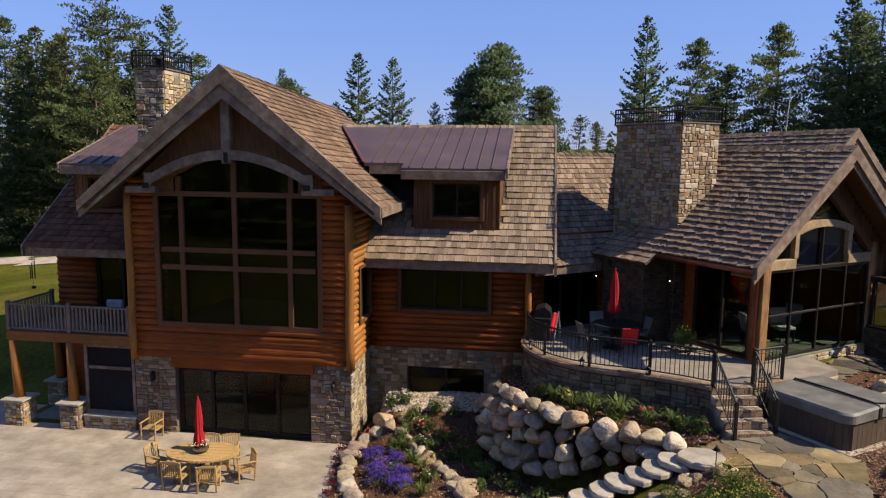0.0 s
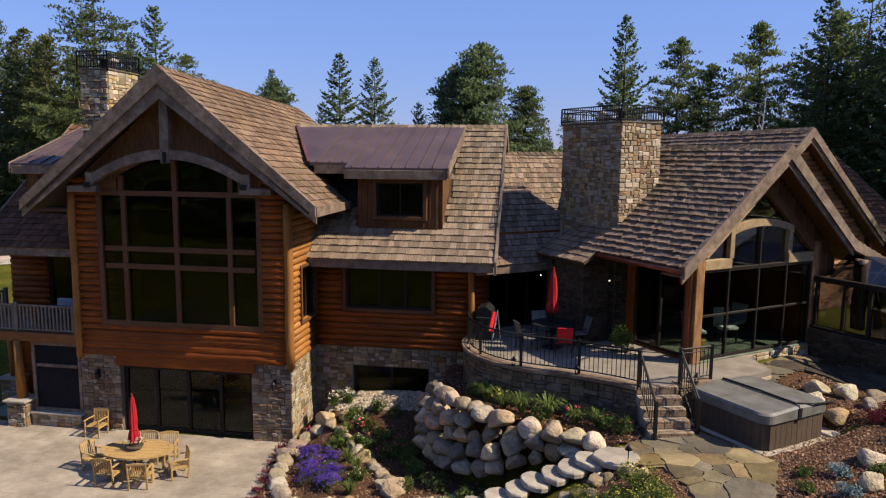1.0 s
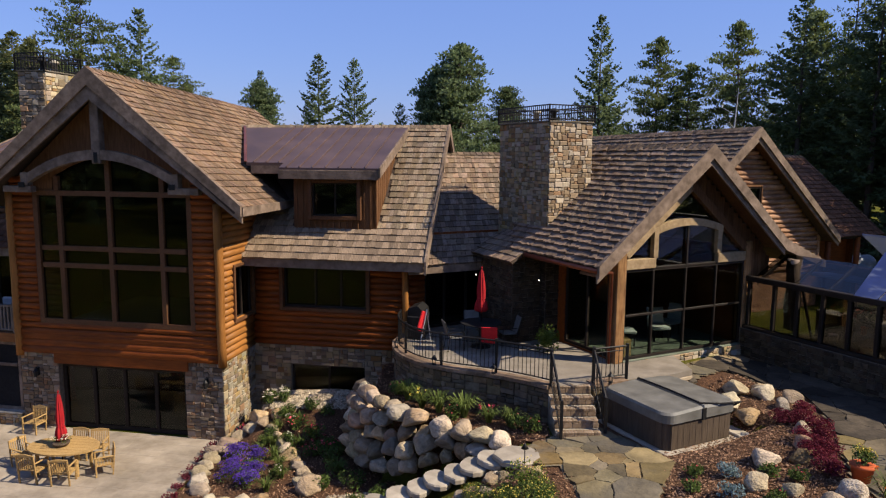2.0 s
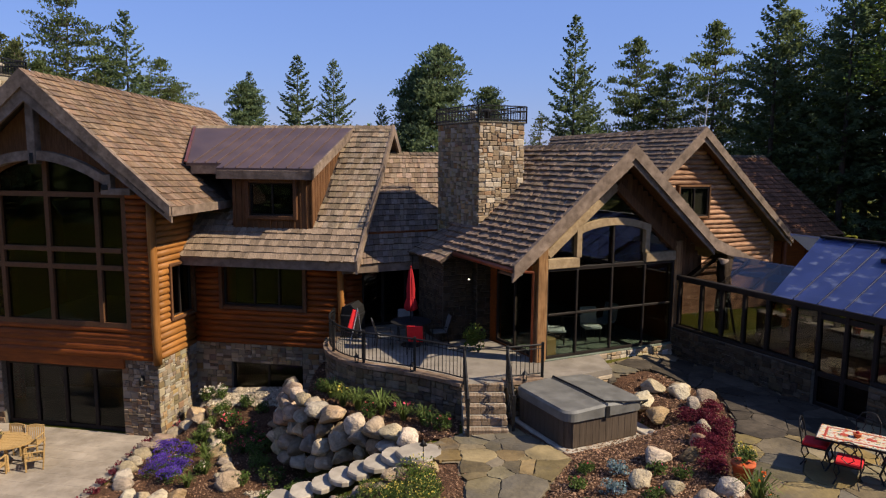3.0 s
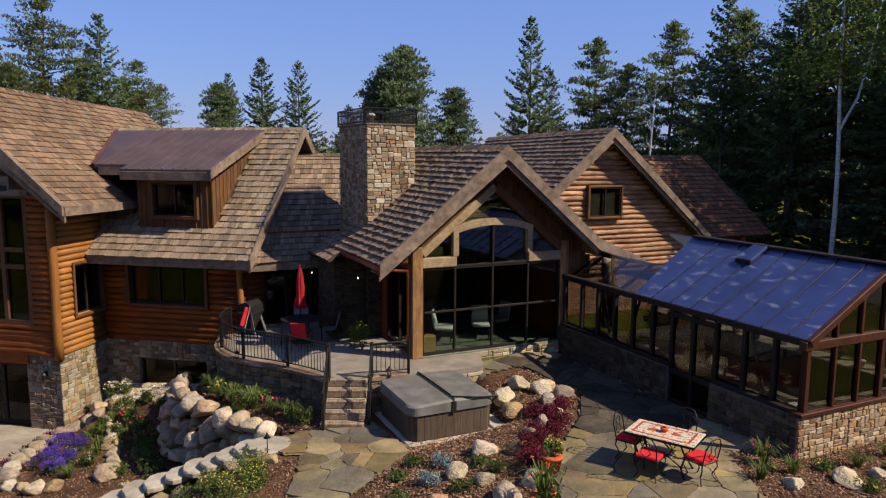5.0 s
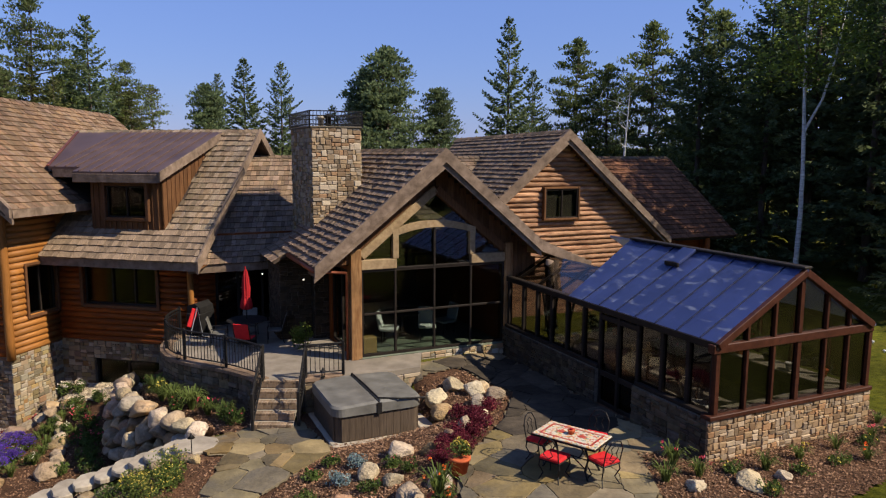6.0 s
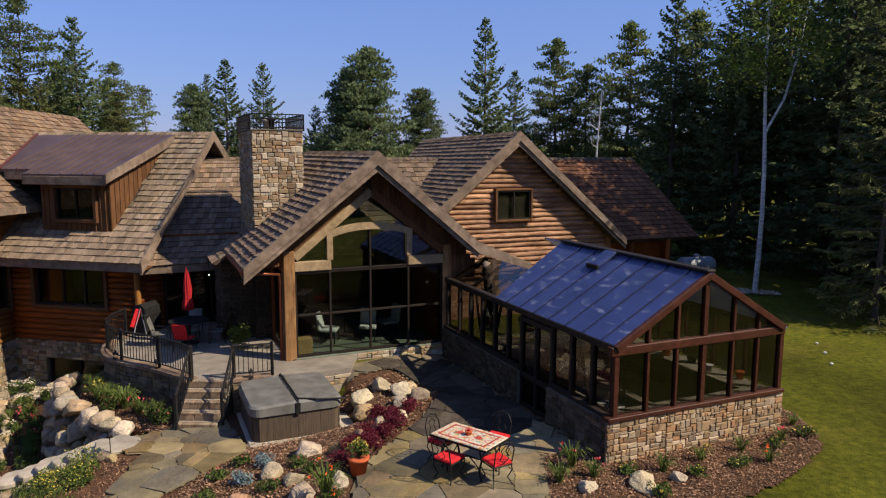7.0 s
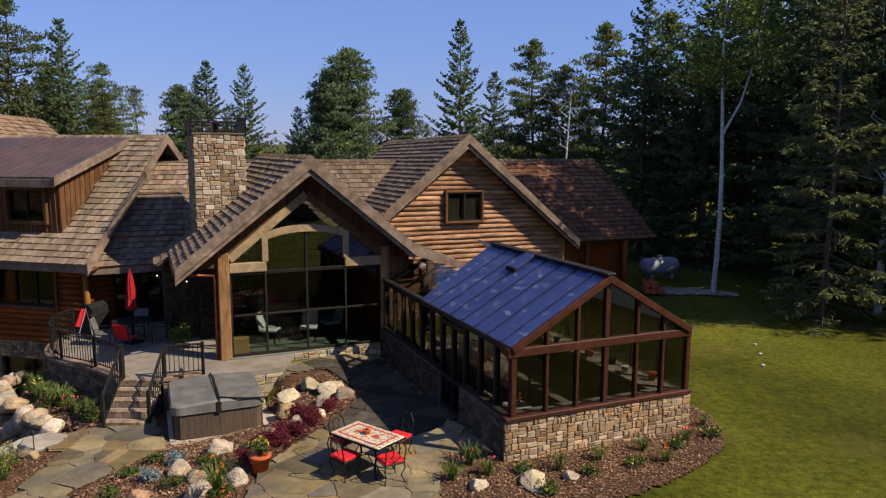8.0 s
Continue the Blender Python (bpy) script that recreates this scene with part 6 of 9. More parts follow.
for s in (-1, 1):
    cv = MB()
    x0, x1 = (-TS - 0.05, -0.012) if s < 0 else (0.012, TS + 0.05)
    ro = rounded(-TS - 0.05, -TS - 0.05, TS + 0.05, TS + 0.05, 0.27)
    half = [(min(max(x, x0), x1), y) for x, y in ro]
    half = [p for i, p in enumerate(half) if i == 0 or (abs(p[0] - half[i - 1][0]) + abs(p[1] - half[i - 1][1])) > 1e-5]
    n = len(half)
    top = lambda x, y: 0.95 - 0.045 * (abs(x) / TS) - 0.015 * (abs(y) / TS) ** 2
    cx = (x0 + x1) / 2
    inn = [(cx + (x - cx) * 0.93, y * 0.95) for x, y in half]
    cv.v = [(x, y, 0.66) for x, y in half] + [(x, y, top(x, y) - 0.045) for x, y in half] + [(x, y, top(x, y)) for x, y in inn]
    cv.f = [tuple(range(2 * n, 3 * n)), tuple(range(n))[::-1]] + [(i, (i + 1) % n, n + (i + 1) % n, n + i) for i in range(n)] + [(n + i, n + (i + 1) % n, 2 * n + (i + 1) % n, 2 * n + i) for i in range(n)]
    part("cover_half", cv, M_COVER, tub, "grey vinyl cover half", smooth=False)
part("cover_strap", MB().cbox((-0.06, -TS - 0.07, 0.62), (0.06, -TS - 0.05, 0.9), 0.004), M_IRON, tub)
part("lift_bar", MB().tube([(-0.02, TS + 0.05, 0.8), (-0.02, TS - 0.05, 0.98), (0.0, 0.0, 0.985), (0.02, -TS + 0.1, 0.96), (0.5, -TS - 0.08, 0.93), (TS + 0.1, -TS - 0.05, 0.86), (TS + 0.12, -TS + 0.3, 0.6)], 0.022), M_IRON, tub, "black cover lifter bar")

# ---- lower patio of stamped concrete ----
PAT = [(-26, 9), (-3.6, 9), (-3.45, 15.6), (-3.3, 18.6), (-3.35, 19.5), (-3.05, 20.02), (-9.9, 21.1), (-14.2, 21.8), (-13.9, 23.2), (-26, 25.0)]
patio = tagged(part("patio", MB().prism([(x, y, LOW - 0.25) for x, y in PAT], (0, 0, 0.235)), M_PAVE), "pale stamped concrete patio", "patio", kind="structure")


def tile_split(a0, a1, b0, b1):
    w, h = a1 - a0, b1 - b0
    if max(w, h) < RND.uniform(0.75, 1.25):
        return [(a0, a1, b0, b1)]
    k = RND.uniform(0.38, 0.62)
    if w > h:
        return tile_split(a0, a0 + w * k, b0, b1) + tile_split(a0 + w * k, a1, b0, b1)
    return tile_split(a0, a1, b0, b0 + h * k) + tile_split(a0, a1, b0 + h * k, b1)


def clip(poly, px, py, nx, ny):
    """The part of a convex outline on the inner side of a line."""
    out = []
    for (x0, y0), (x1, y1) in zip(poly, poly[1:] + poly[:1]):
        d0, d1 = (x0 - px) * nx + (y0 - py) * ny, (x1 - px) * nx + (y1 - py) * ny
        if d0 <= 0:
            out.append((x0, y0))
        if d0 * d1 < 0:
            k = d0 / (d0 - d1)
            out.append((lerp(x0, x1, k), lerp(y0, y1, k)))
    return out


def tile(parent, poly, z0, z1, mat, name, edge=0.006):
    n = len(poly)
    cx, cy = sum(p[0] for p in poly) / n, sum(p[1] for p in poly) / n
    inn = [(lerp(x, cx, 0.02), lerp(y, cy, 0.02)) for x, y in poly]
    zf = z1 if callable(z1) else (lambda x, y: z1)
    mb = MB()
    mb.v = [(x, y, zf(x, y) - z0) for x, y in poly] + [(x, y, zf(x, y) - edge) for x, y in poly] + [(x, y, zf(x, y)) for x, y in inn]
    mb.f = [tuple(range(2 * n, 3 * n))] + [(k * n + i, k * n + (i + 1) % n, (k + 1) * n + (i + 1) % n, (k + 1) * n + i) for k in (0, 1) for i in range(n)]
    part(name, mb, mat, parent)


for a0, a1, b0, b1 in tile_split(-16.5, -2.7, 15.0, 21.9):
    j = 0.002
    poly = [(a0 + j, b0 + j), (a1 - j, b0 + j), (a1 - j, b1 - j), (a0 + j, b1 - j)]
    m = Matrix.Rotation(radians(-9), 2)
    poly = [tuple(m @ (Vector(p) - Vector((-9, 20))) + Vector((-9, 20))) for p in poly]
    poly = clip(poly, -3.38, 17, 1, -0.02)
    if len(poly) > 2:
        poly = clip(poly, -9.93, 21.06, 0.156, 0.988)
    if len(poly) > 2 and max(p[0] for p in poly) - min(p[0] for p in poly) > 0.05:
        tile(patio, poly, 0.03, LOW + 0.0, M_PAVE, "paving_panel", 0.002)
tagged(part("patio_margin", MB().box((-26, 9, LOW - 0.03), (-3.62, 14.2, LOW - 0.008)), M_PAVE), "pale stamped concrete margin", "patio", kind="structure")

# ---- flagstone terrace round the hot tub and the greenhouse ----
FLAG = [(5.3, 15.0), (5.9, 15.35), (7.0, 16.2), (8.3, 14.35), (8.4, 13.9), (7.4, 11.9), (8.5, 10.5), (10.5, 9.6), (11.4, 11.0), (11.25, 12.4), (11.55, 13.4), (12.25, 15.2), (12.5, 17.0), (11.0, 18.3), (9.9, 17.6), (9.6, 18.4), (12.2, 20.4), (15.9, 13.7), (14.95, 13.3), (15.0, 11.3), (16, 10.6), (15.5, 8.5), (6.0, 8.5), (6.2, 12.0), (6.0, 13.9), (5.2, 14.1)]


def flag_z(x, y):
    return ground_z(x, y) + 0.085


def pull(q, c):
    """A corner drawn in towards its stone's middle until it lies inside the paving."""
    k = 1.0
    while k > 0.05 and not inside(lerp(c[0], q[0], k), lerp(c[1], q[1], k), FLAG):
        k -= 0.04
    return lerp(c[0], q[0], k), lerp(c[1], q[1], k)


fl = sheet("flagstone_path", FLAG, 0.055, M_JOINT, "irregular tan and grey flagstone paving", "patio", 0.12)
seeds = []
tries = 0
while tries < 5000 and len(seeds) < 320:
    tries += 1
    p = (RND.uniform(5, 16), RND.uniform(8.6, 20.4))
    if inside(*p, FLAG) and all((p[0] - q[0]) ** 2 + (p[1] - q[1]) ** 2 > 0.17 * (0.3 + 1.9 * ((i * 37) % 10) / 10) for i, q in enumerate(seeds)):
        seeds.append(p)
for i, p in enumerate(seeds):
    poly = [(p[0] - 1.2, p[1] - 1.2), (p[0] + 1.2, p[1] - 1.2), (p[0] + 1.2, p[1] + 1.2), (p[0] - 1.2, p[1] + 1.2)]
    for j, q in enumerate(seeds):
        dx, dy = q[0] - p[0], q[1] - p[1]
        d = math.hypot(dx, dy)
        if 0 < d < 3.0 and len(poly) > 2:
            k = 0.5 + (((i * 53) % 11) - ((j * 53) % 11)) * 0.022 / (d * d) - 0.007 / d
            poly = clip(poly, p[0] + dx * k, p[1] + dy * k, dx / d, dy / d)
    poly = [q for a, b in zip(poly, poly[1:] + poly[:1]) for q in [a] + [(lerp(a[0], b[0], k) + RND.uniform(-0.022, 0.022), lerp(a[1], b[1], k) + RND.uniform(-0.022, 0.022)) for k in (0.28, 0.52, 0.77)]]
    poly = [pull(q, p) for q in poly]
    if len(poly) > 2:
        h = RND.uniform(0, 0.015)
        # stones beside the greenhouse get a darker colour that deepens its shade
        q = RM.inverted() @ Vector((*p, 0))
        tile(fl, poly, 0.05, lambda x, y: flag_z(x, y) + h, M_FLAG_SHADE if q.x > 0.7 and -6.3 < q.y < -0.9 else M_FLAG, "flagstone")


# ---- boulders ----
def boulder_mesh(seed):
    r = random.Random(seed)
    b = bmesh.new()
    bmesh.ops.create_icosphere(b, subdivisions=3, radius=1.0)
    cuts = [(Vector((r.gauss(0, 1), r.gauss(0, 1), r.gauss(0, 1))).normalized(), r.uniform(0.52, 0.8)) for _ in range(15)]
    for v in b.verts:
        p = v.co.copy()
        for n, d in cuts:
            k = p.dot(n)
            if k > d:
                p -= n * (k - d) * 0.95
        p *= 1 + 0.09 * noise.noise(p * 1.3 + Vector((seed, 0, 0))) + 0.07 * noise.noise(p * 3.2 + Vector((0, seed, 0))) + 0.03 * noise.noise(p * 8 + Vector((0, 0, seed)))
        v.co = p
    me = bpy.data.meshes.new("boulder")
    b.to_mesh(me)
    b.free()
    me.materials.append(M_BOULDER)
    for p in me.polygons:
        p.use_smooth = True
    return me


BOULDERS = [boulder_mesh(k) for k in range(14)]


def boulder(x, y, z, s, group, label, flat=0.75):
    ob = new("boulder", RND.choice(BOULDERS))
    e = Euler((RND.uniform(-0.22, 0.22), RND.uniform(-0.22, 0.22), RND.uniform(0, 6.3)))
    ob.matrix_world = Matrix.LocRotScale((x, y, z), e, (s * RND.uniform(0.95, 1.25), s * RND.uniform(0.85, 1.1), s * flat * RND.uniform(0.9, 1.15)))
    tagged(ob, label, "boulder", group)


# the curved retaining wall, stacked in courses
RW = smooth_curve([(1.0, 19.9), (1.05, 19.0), (1.35, 18.0), (1.85, 17.3), (2.6, 16.7), (3.4, 16.25), (4.2, 15.85), (5.0, 15.45)])
rf2, rds = along(RW)
for row in range(6):
    s = 0.12 if row % 2 else 0.3
    while s < rds[-1]:
        x, y, _, _ = rf2(s)
        k = s / rds[-1]
        foot = table(k, [(0, -0.75), (0.35, -1.2), (0.6, -0.8), (0.85, -0.1), (1, 0.35)])
        crest = table(k, [(0, 0.45), (0.12, 0.66), (0.3, 0.84), (0.6, 0.76), (1, 0.72)])
        rows = max(1, round((crest - foot) / 0.38))
        step = (crest - foot) / rows
        size = RND.uniform(0.26, 0.41)
        if row < rows:
            x1, y1, _, _ = rf2(min(s + 0.05, rds[-1]))
            x0, y0, _, _ = rf2(max(s - 0.05, 0))
            t = Vector((x1 - x0, y1 - y0)).normalized()
            out = 0.24 - 0.09 * row + RND.uniform(-0.05, 0.05)
            boulder(x + t.y * out, y - t.x * out, foot + (row + 0.5) * step + RND.uniform(-0.03, 0.03), size, "boulders of the retaining wall", "pale granite boulder stacked in the retaining wall", step * 0.68 / size)
        s += size * 1.5
# edging stones of the violet bed
for pts, a, b2 in (([(-2.75, 20.0), (-3.05, 19.2), (-3.08, 18.2), (-2.95, 17.2), (-2.6, 16.5)], 0.27, 0.38), ([(-2.3, 16.1), (-1.5, 15.9), (-0.7, 16.0)], 0.27, 0.38), ([(-2.4, 20.1), (-1.75, 19.85), (-1.25, 19.2), (-0.75, 18.4), (-0.3, 17.6), (0.1, 16.9)], 0.22, 0.33)):
    c = smooth_curve(pts)
    f, ds = along(c)
    s = 0.0
    while s < ds[-1]:
        x, y, _, _ = f(s)
        r = RND.uniform(a, b2)
        boulder(x, y, ground_z(x, y) + r * 0.42, r, "edging stones of the violet bed", "pale granite edging stone round the violet bed", 0.62)
        s += r * 1.45
for x, y, r in ((-2.2, 20.35, 0.36), (-1.6, 20.2, 0.3), (-2.65, 20.4, 0.3), (0.15, 16.5, 0.42), (-0.2, 16.9, 0.25)):
    boulder(x, y, ground_z(x, y) + r * 0.4, r, "edging stones of the violet bed", "large pale rock at the head of the violet bed")
# scattered rocks beside the hot tub and in the front beds
for x, y, r in ((10.5, 16.6, 0.36), (10.9, 17.3, 0.33), (11.6, 17.25, 0.28), (11.5, 16.9, 0.36), (10.7, 15.9, 0.34), (11.6, 16.1, 0.28), (12.0, 16.6, 0.27), (11.7, 15.3, 0.25), (11.35, 14.6, 0.27), (10.0, 13.4, 0.36), (10.75, 13.3, 0.34), (11.0, 13.9, 0.26), (9.5, 12.5, 0.33), (10.05, 12.2, 0.25), (10.4, 11.4, 0.34), (10.9, 11.9, 0.28), (9.2, 11.4, 0.28), (9.75, 10.9, 0.36), (15.7, 12.0, 0.24), (16.8, 12.2, 0.3), (17.5, 12.6, 0.2)):
    boulder(x, y, ground_z(x, y) + r * 0.38, r, "garden rocks", "rounded pink-grey garden boulder in the mulch")
for i in range(16):
    x, y = RND.uniform(2.2, 5.6), RND.uniform(13.2, 13.9)
    boulder(x, y, ground_z(x, y) + 0.1, RND.uniform(0.16, 0.28), "rocks beside the slab steps", "pale fieldstone beside the slab steps")

# slab steps that wind down from the flagstones
for i in range(9):
    x, y = [(5.15, 14.45), (4.6, 14.6), (4.2, 14.56), (3.8, 14.55), (3.4, 14.52), (3.0, 14.45), (2.55, 14.35), (2.1, 14.2), (1.65, 14.0)][i]
    z = 0.60 - 0.15 * i
    rx, ry = (0.56, 0.44) if i == 0 else (0.3, 0.44)
    n = 14
    ang = 0 if i == 0 else 8 + RND.uniform(-14, 14)
    rx, ry = rx * RND.uniform(0.9, 1.15), ry * RND.uniform(0.88, 1.15)
    poly = [(rx * math.cos(2 * math.pi * k / n) * RND.uniform(0.86, 1.08), ry * math.sin(2 * math.pi * k / n) * RND.uniform(0.92, 1.06)) for k in range(n)]
    mb = MB()
    mb.v = [(px, py, -0.12) for px, py in poly] + [(px * 1.01, py * 1.01, -0.03) for px, py in poly] + [(px * 0.95, py * 0.95, 0) for px, py in poly]
    mb.f = [tuple(range(2 * n, 3 * n))] + [(k * n + q, k * n + (q + 1) % n, (k + 1) * n + (q + 1) % n, (k + 1) * n + q) for k in (0, 1) for q in range(n)]
    ob = part("slab_step", mb, M_SLAB)
    ob.matrix_world = pose(x, y, z, 0, 0, ang)
    tagged(ob, "rounded pale limestone slab step" if i else "broad pale limestone landing slab", "step", "slab steps")

# ---- patio furniture ----
tt = thing("patio_table", pose(-6.84, 17.82, LOW, 0, 0, -4) @ Matrix.Diagonal((0.92, 0.98, 1, 1)), "oval teak patio table with a flower bowl", "table")
n = 40
mb = MB()
for i in range(7):
    y0, y1 = lerp(-0.62, 0.62, i / 7) + 0.005, lerp(-0.62, 0.62, (i + 1) / 7) - 0.005
    x0, x1 = [1.02 * math.sqrt(max(0.02, 1 - (y / 0.64) ** 2)) for y in (y0, y1)]
    part("top_plank", MB().prism([(-x0, y0, 0.69), (x0, y0, 0.69), (x1, y1, 0.69), (-x1, y1, 0.69)], (0, 0, 0.035)), M_TEAK, tt)
rim = MB()
for i in range(n):
    a0, a1 = 2 * math.pi * i / n, 2 * math.pi * (i + 1) / n
    q = [(r * 1.02 * math.cos(a), r * 0.63 * math.sin(a)) for a in (a0, a1) for r in (0.93, 1.03)]
    rim.prism([(*q[0], 0.682), (*q[1], 0.682), (*q[3], 0.682), (*q[2], 0.682)], (0, 0, 0.047))
part("rim", rim, M_TEAK, tt)
for x in (-0.6, 0.6):
    for y in (-0.33, 0.33):
        part("leg", MB().cbox((x - 0.04, y - 0.04, 0), (x + 0.04, y + 0.04, 0.68), 0.008), M_TEAK, tt)
    part("apron", MB().cbox((x - 0.015, -0.3, 0.59), (x + 0.015, 0.3, 0.68), 0.004), M_TEAK, tt)


def teak_chair(m):
    ch = thing("patio_chair", m, "slatted teak armchair at the patio table", "chair", "teak patio chairs")
    for x in (-0.27, 0.27):
        part("leg", MB().cbox((x - 0.025, -0.25, 0), (x + 0.025, -0.2, 0.62), 0.006), M_TEAK, ch)
        part("leg", MB().beam((x, 0.25, 0), (x, 0.34, 0.9), 0.045, 0.05, up=(1, 0, 0), c=0.006), M_TEAK, ch)
        part("armrest", MB().cbox((x - 0.035, -0.28, 0.62), (x + 0.035, 0.3, 0.65), 0.008), M_TEAK, ch)
        part("side_rail", MB().cbox((x - 0.015, -0.22, 0.34), (x + 0.015, 0.27, 0.4), 0.004), M_TEAK, ch)
    for i in range(6):
        y = -0.23 + i * 0.088
        part("seat_slat", MB().cbox((-0.26, y, 0.40), (0.26, y + 0.07, 0.42), 0.005), M_TEAK, ch)
    for i in range(7):
        x = -0.2 + i * 0.0667
        part("back_slat", MB().beam((x, 0.275, 0.44), (x, 0.335, 0.86), 0.035, 0.018, up=(0, 1, 0), c=0.004), M_TEAK, ch)
    top, curve = MB(), [(-0.28, 0.33, 0.88)]
    for i in range(8):
        x0, x1 = -0.28 + i * 0.07, -0.28 + (i + 1) * 0.07
        z = lambda x: 0.88 + 0.05 * (1 - (x / 0.28) ** 2)
        curve += [(x1, 0.33, z(x1))]
    top.prism([(-0.28, 0.32, 0.83), (0.28, 0.32, 0.83)] + curve[::-1], (0, 0.03, 0))
    part("back_rail", top, M_TEAK, ch)
    return ch


SMALL = Matrix.Diagonal((0.88, 0.88, 0.87, 1))
TEAK = Matrix.Diagonal((0.92, 0.92, 0.91, 1))
c0 = teak_chair(pose(-7.34, 17.25, LOW, 0, 0, 172) @ TEAK)
for x, y, a in ((-6.48, 17.12, 186), (-8.12, 18.1, 66), (-5.74, 17.74, -60), (-6.38, 18.66, 8), (-7.02, 18.7, -6), (-9.25, 20.4, -10)):
    copy_thing(c0, pose(x, y, LOW, 0, 0, a) @ TEAK)


def umbrella(m, h, zc, r, label):
    """A folded parasol: pole, canopy in folds, tie, tip."""
    um = thing("parasol", m, label, "parasol", "folded parasols")
    part("pole", MB().cyl((0, 0, 0), (0, 0, h), 0.022, 0.02, 10), M_IRON, um, smooth=True)
    cv, n, k = MB(), 32, 9
    rings = [(zc, 0.75), (zc + 0.06, 1.0), (lerp(zc, h, 0.2), 0.86), (lerp(zc, h, 0.3), 0.62), (lerp(zc, h, 0.5), 0.68), (lerp(zc, h, 0.75), 0.5), (lerp(zc, h, 0.93), 0.3), (h, 0.1)]
    for z, f in rings:
        for i in range(n):
            a = 2 * math.pi * i / n
            q = r * f * (1 + 0.28 * math.sin(a * 8 + z * 1.5) + 0.1 * math.sin(a * 3))
            cv.v.append((q * math.cos(a), q * math.sin(a), z))
    cv.f = [(j * n + i, j * n + (i + 1) % n, (j + 1) * n + (i + 1) % n, (j + 1) * n + i) for j in range(len(rings) - 1) for i in range(n)] + [tuple(range(n))]
    part("canopy", cv, M_RED, um, "folded red canvas canopy", smooth=True)
    part("tie", MB().lathe([(r * 0.72, lerp(zc, h, 0.29)), (r * 0.74, lerp(zc, h, 0.32))], 20), M_RED, um)
    part("tip", MB().lathe([(0.02, h), (0.03, h + 0.03), (0.008, h + 0.08)], 8), M_RED, um)
    return um


umbrella(pose(-6.95, 17.9, LOW), 2.17, 0.84, 0.135, "closed red parasol through the teak table")
umbrella(pose(4.5, 19.87, TERR), 2.3, 1.05, 0.16, "closed red parasol on the terrace")
pb = thing("flower_bowl", pose(-6.9, 17.8, LOW + 0.73), "bowl of pale flowers round the parasol pole", "flowers")
part("bowl", MB().lathe([(0.12, 0), (0.2, 0.04), (0.23, 0.1), (0.2, 0.1)], 18), M_SKIRT, pb, smooth=True)


# terrace dining set
ts = thing("terrace_table", pose(4.5, 19.87, TERR), "round dark terrace table under a parasol", "table")
part("top", MB().lathe([(0.58, 0.70), (0.6, 0.71), (0.6, 0.73), (0.58, 0.735)], 28), M_IRON, ts, smooth=False)
part("pedestal", MB().lathe([(0.3, 0), (0.28, 0.03), (0.05, 0.08), (0.05, 0.70)], 16), M_IRON, ts)


def sling_chair(m, mat, label):
    ch = thing("terrace_chair", m @ SMALL, label, "chair", "terrace chairs")
    part("seat", MB().cbox((-0.25, -0.25, 0.41), (0.25, 0.23, 0.45), 0.012), mat, ch)
    part("backrest", MB().beam((0, 0.24, 0.45), (0, 0.40, 0.98), 0.5, 0.035, up=(0, 1, 0), c=0.012), mat, ch)
    for x in (-0.27, 0.27):
        part("leg", MB().tube([(x, -0.25, 0), (x, -0.25, 0.62), (x, 0.24, 0.62)], 0.016, 6), M_IRON, ch)
        part("leg", MB().tube([(x, 0.3, 0), (x, 0.24, 0.45), (x, 0.40, 0.98)], 0.016, 6), M_IRON, ch)
    return ch


sling_chair(pose(4.72, 19.1, TERR, 0, 0, 176), M_REDC, "red sling chair at the terrace table")
sling_chair(pose(3.75, 19.55, TERR, 0, 0, 105), M_COVER, "pale grey sling chair at the terrace table")
sling_chair(pose(4.3, 20.6, TERR, 0, 0, 10), M_COVER, "pale grey sling chair at the terrace table")
sling_chair(pose(5.3, 20.1, TERR, 0, 0, -75), M_COVER, "grey sling chair at the terrace table")
lg = thing("folded_lounger", pose(2.7, 19.85, TERR, 0, 0, 30), "folded red and white lounge chair against the rail", "lounge chair")
part("cushion", MB().beam((0, 0, 0.45), (0.2, 0.06, 1.0), 0.18, 0.06, up=(0, 1, 0), c=0.03), M_REDC, lg)
part("frame", MB().tube([(-0.05, -0.12, 0), (0.25, 0.0, 1.05), (0.4, 0.05, 0.1)], 0.02), M_TANK, lg)
gr = thing("gas_grill", pose(2.62, 20.9, TERR, 0, 0, 78), "black covered gas grill by the log wall", "grill")
part("cart", MB().cbox((-0.4, -0.26, 0.05), (0.4, 0.26, 0.72), 0.03), M_IRON, gr)
part("hood", MB().prism([(-0.36, -0.25, 0.72), (-0.36, 0.25, 0.72), (-0.36, 0.22, 0.95), (-0.36, -0.05, 1.04), (-0.36, -0.22, 0.9)], (0.72, 0, 0)), M_IRON, gr)


# mosaic bistro table and chairs
mt = thing("bistro_table", pose(13.46, 12.5, 1.15, 0, 0, -33), "mosaic-topped iron bistro table on the flagstones", "table")
M_MOSAIC = bpy.data.materials.new("painted_tile")
M_MOSAIC.use_nodes = True
mn, ml = M_MOSAIC.node_tree.nodes, M_MOSAIC.node_tree.links
vo = mn.new("ShaderNodeTexVoronoi")
vo.inputs["Scale"].default_value = 26
tc = mn.new("ShaderNodeTexCoord")
ml.new(tc.outputs["Object"], vo.inputs["Vector"])
sp = mn.new("ShaderNodeSeparateColor")
ml.new(vo.outputs["Color"], sp.inputs["Color"])
cr = mn.new("ShaderNodeValToRGB")
cr.color_ramp.interpolation = "CONSTANT"
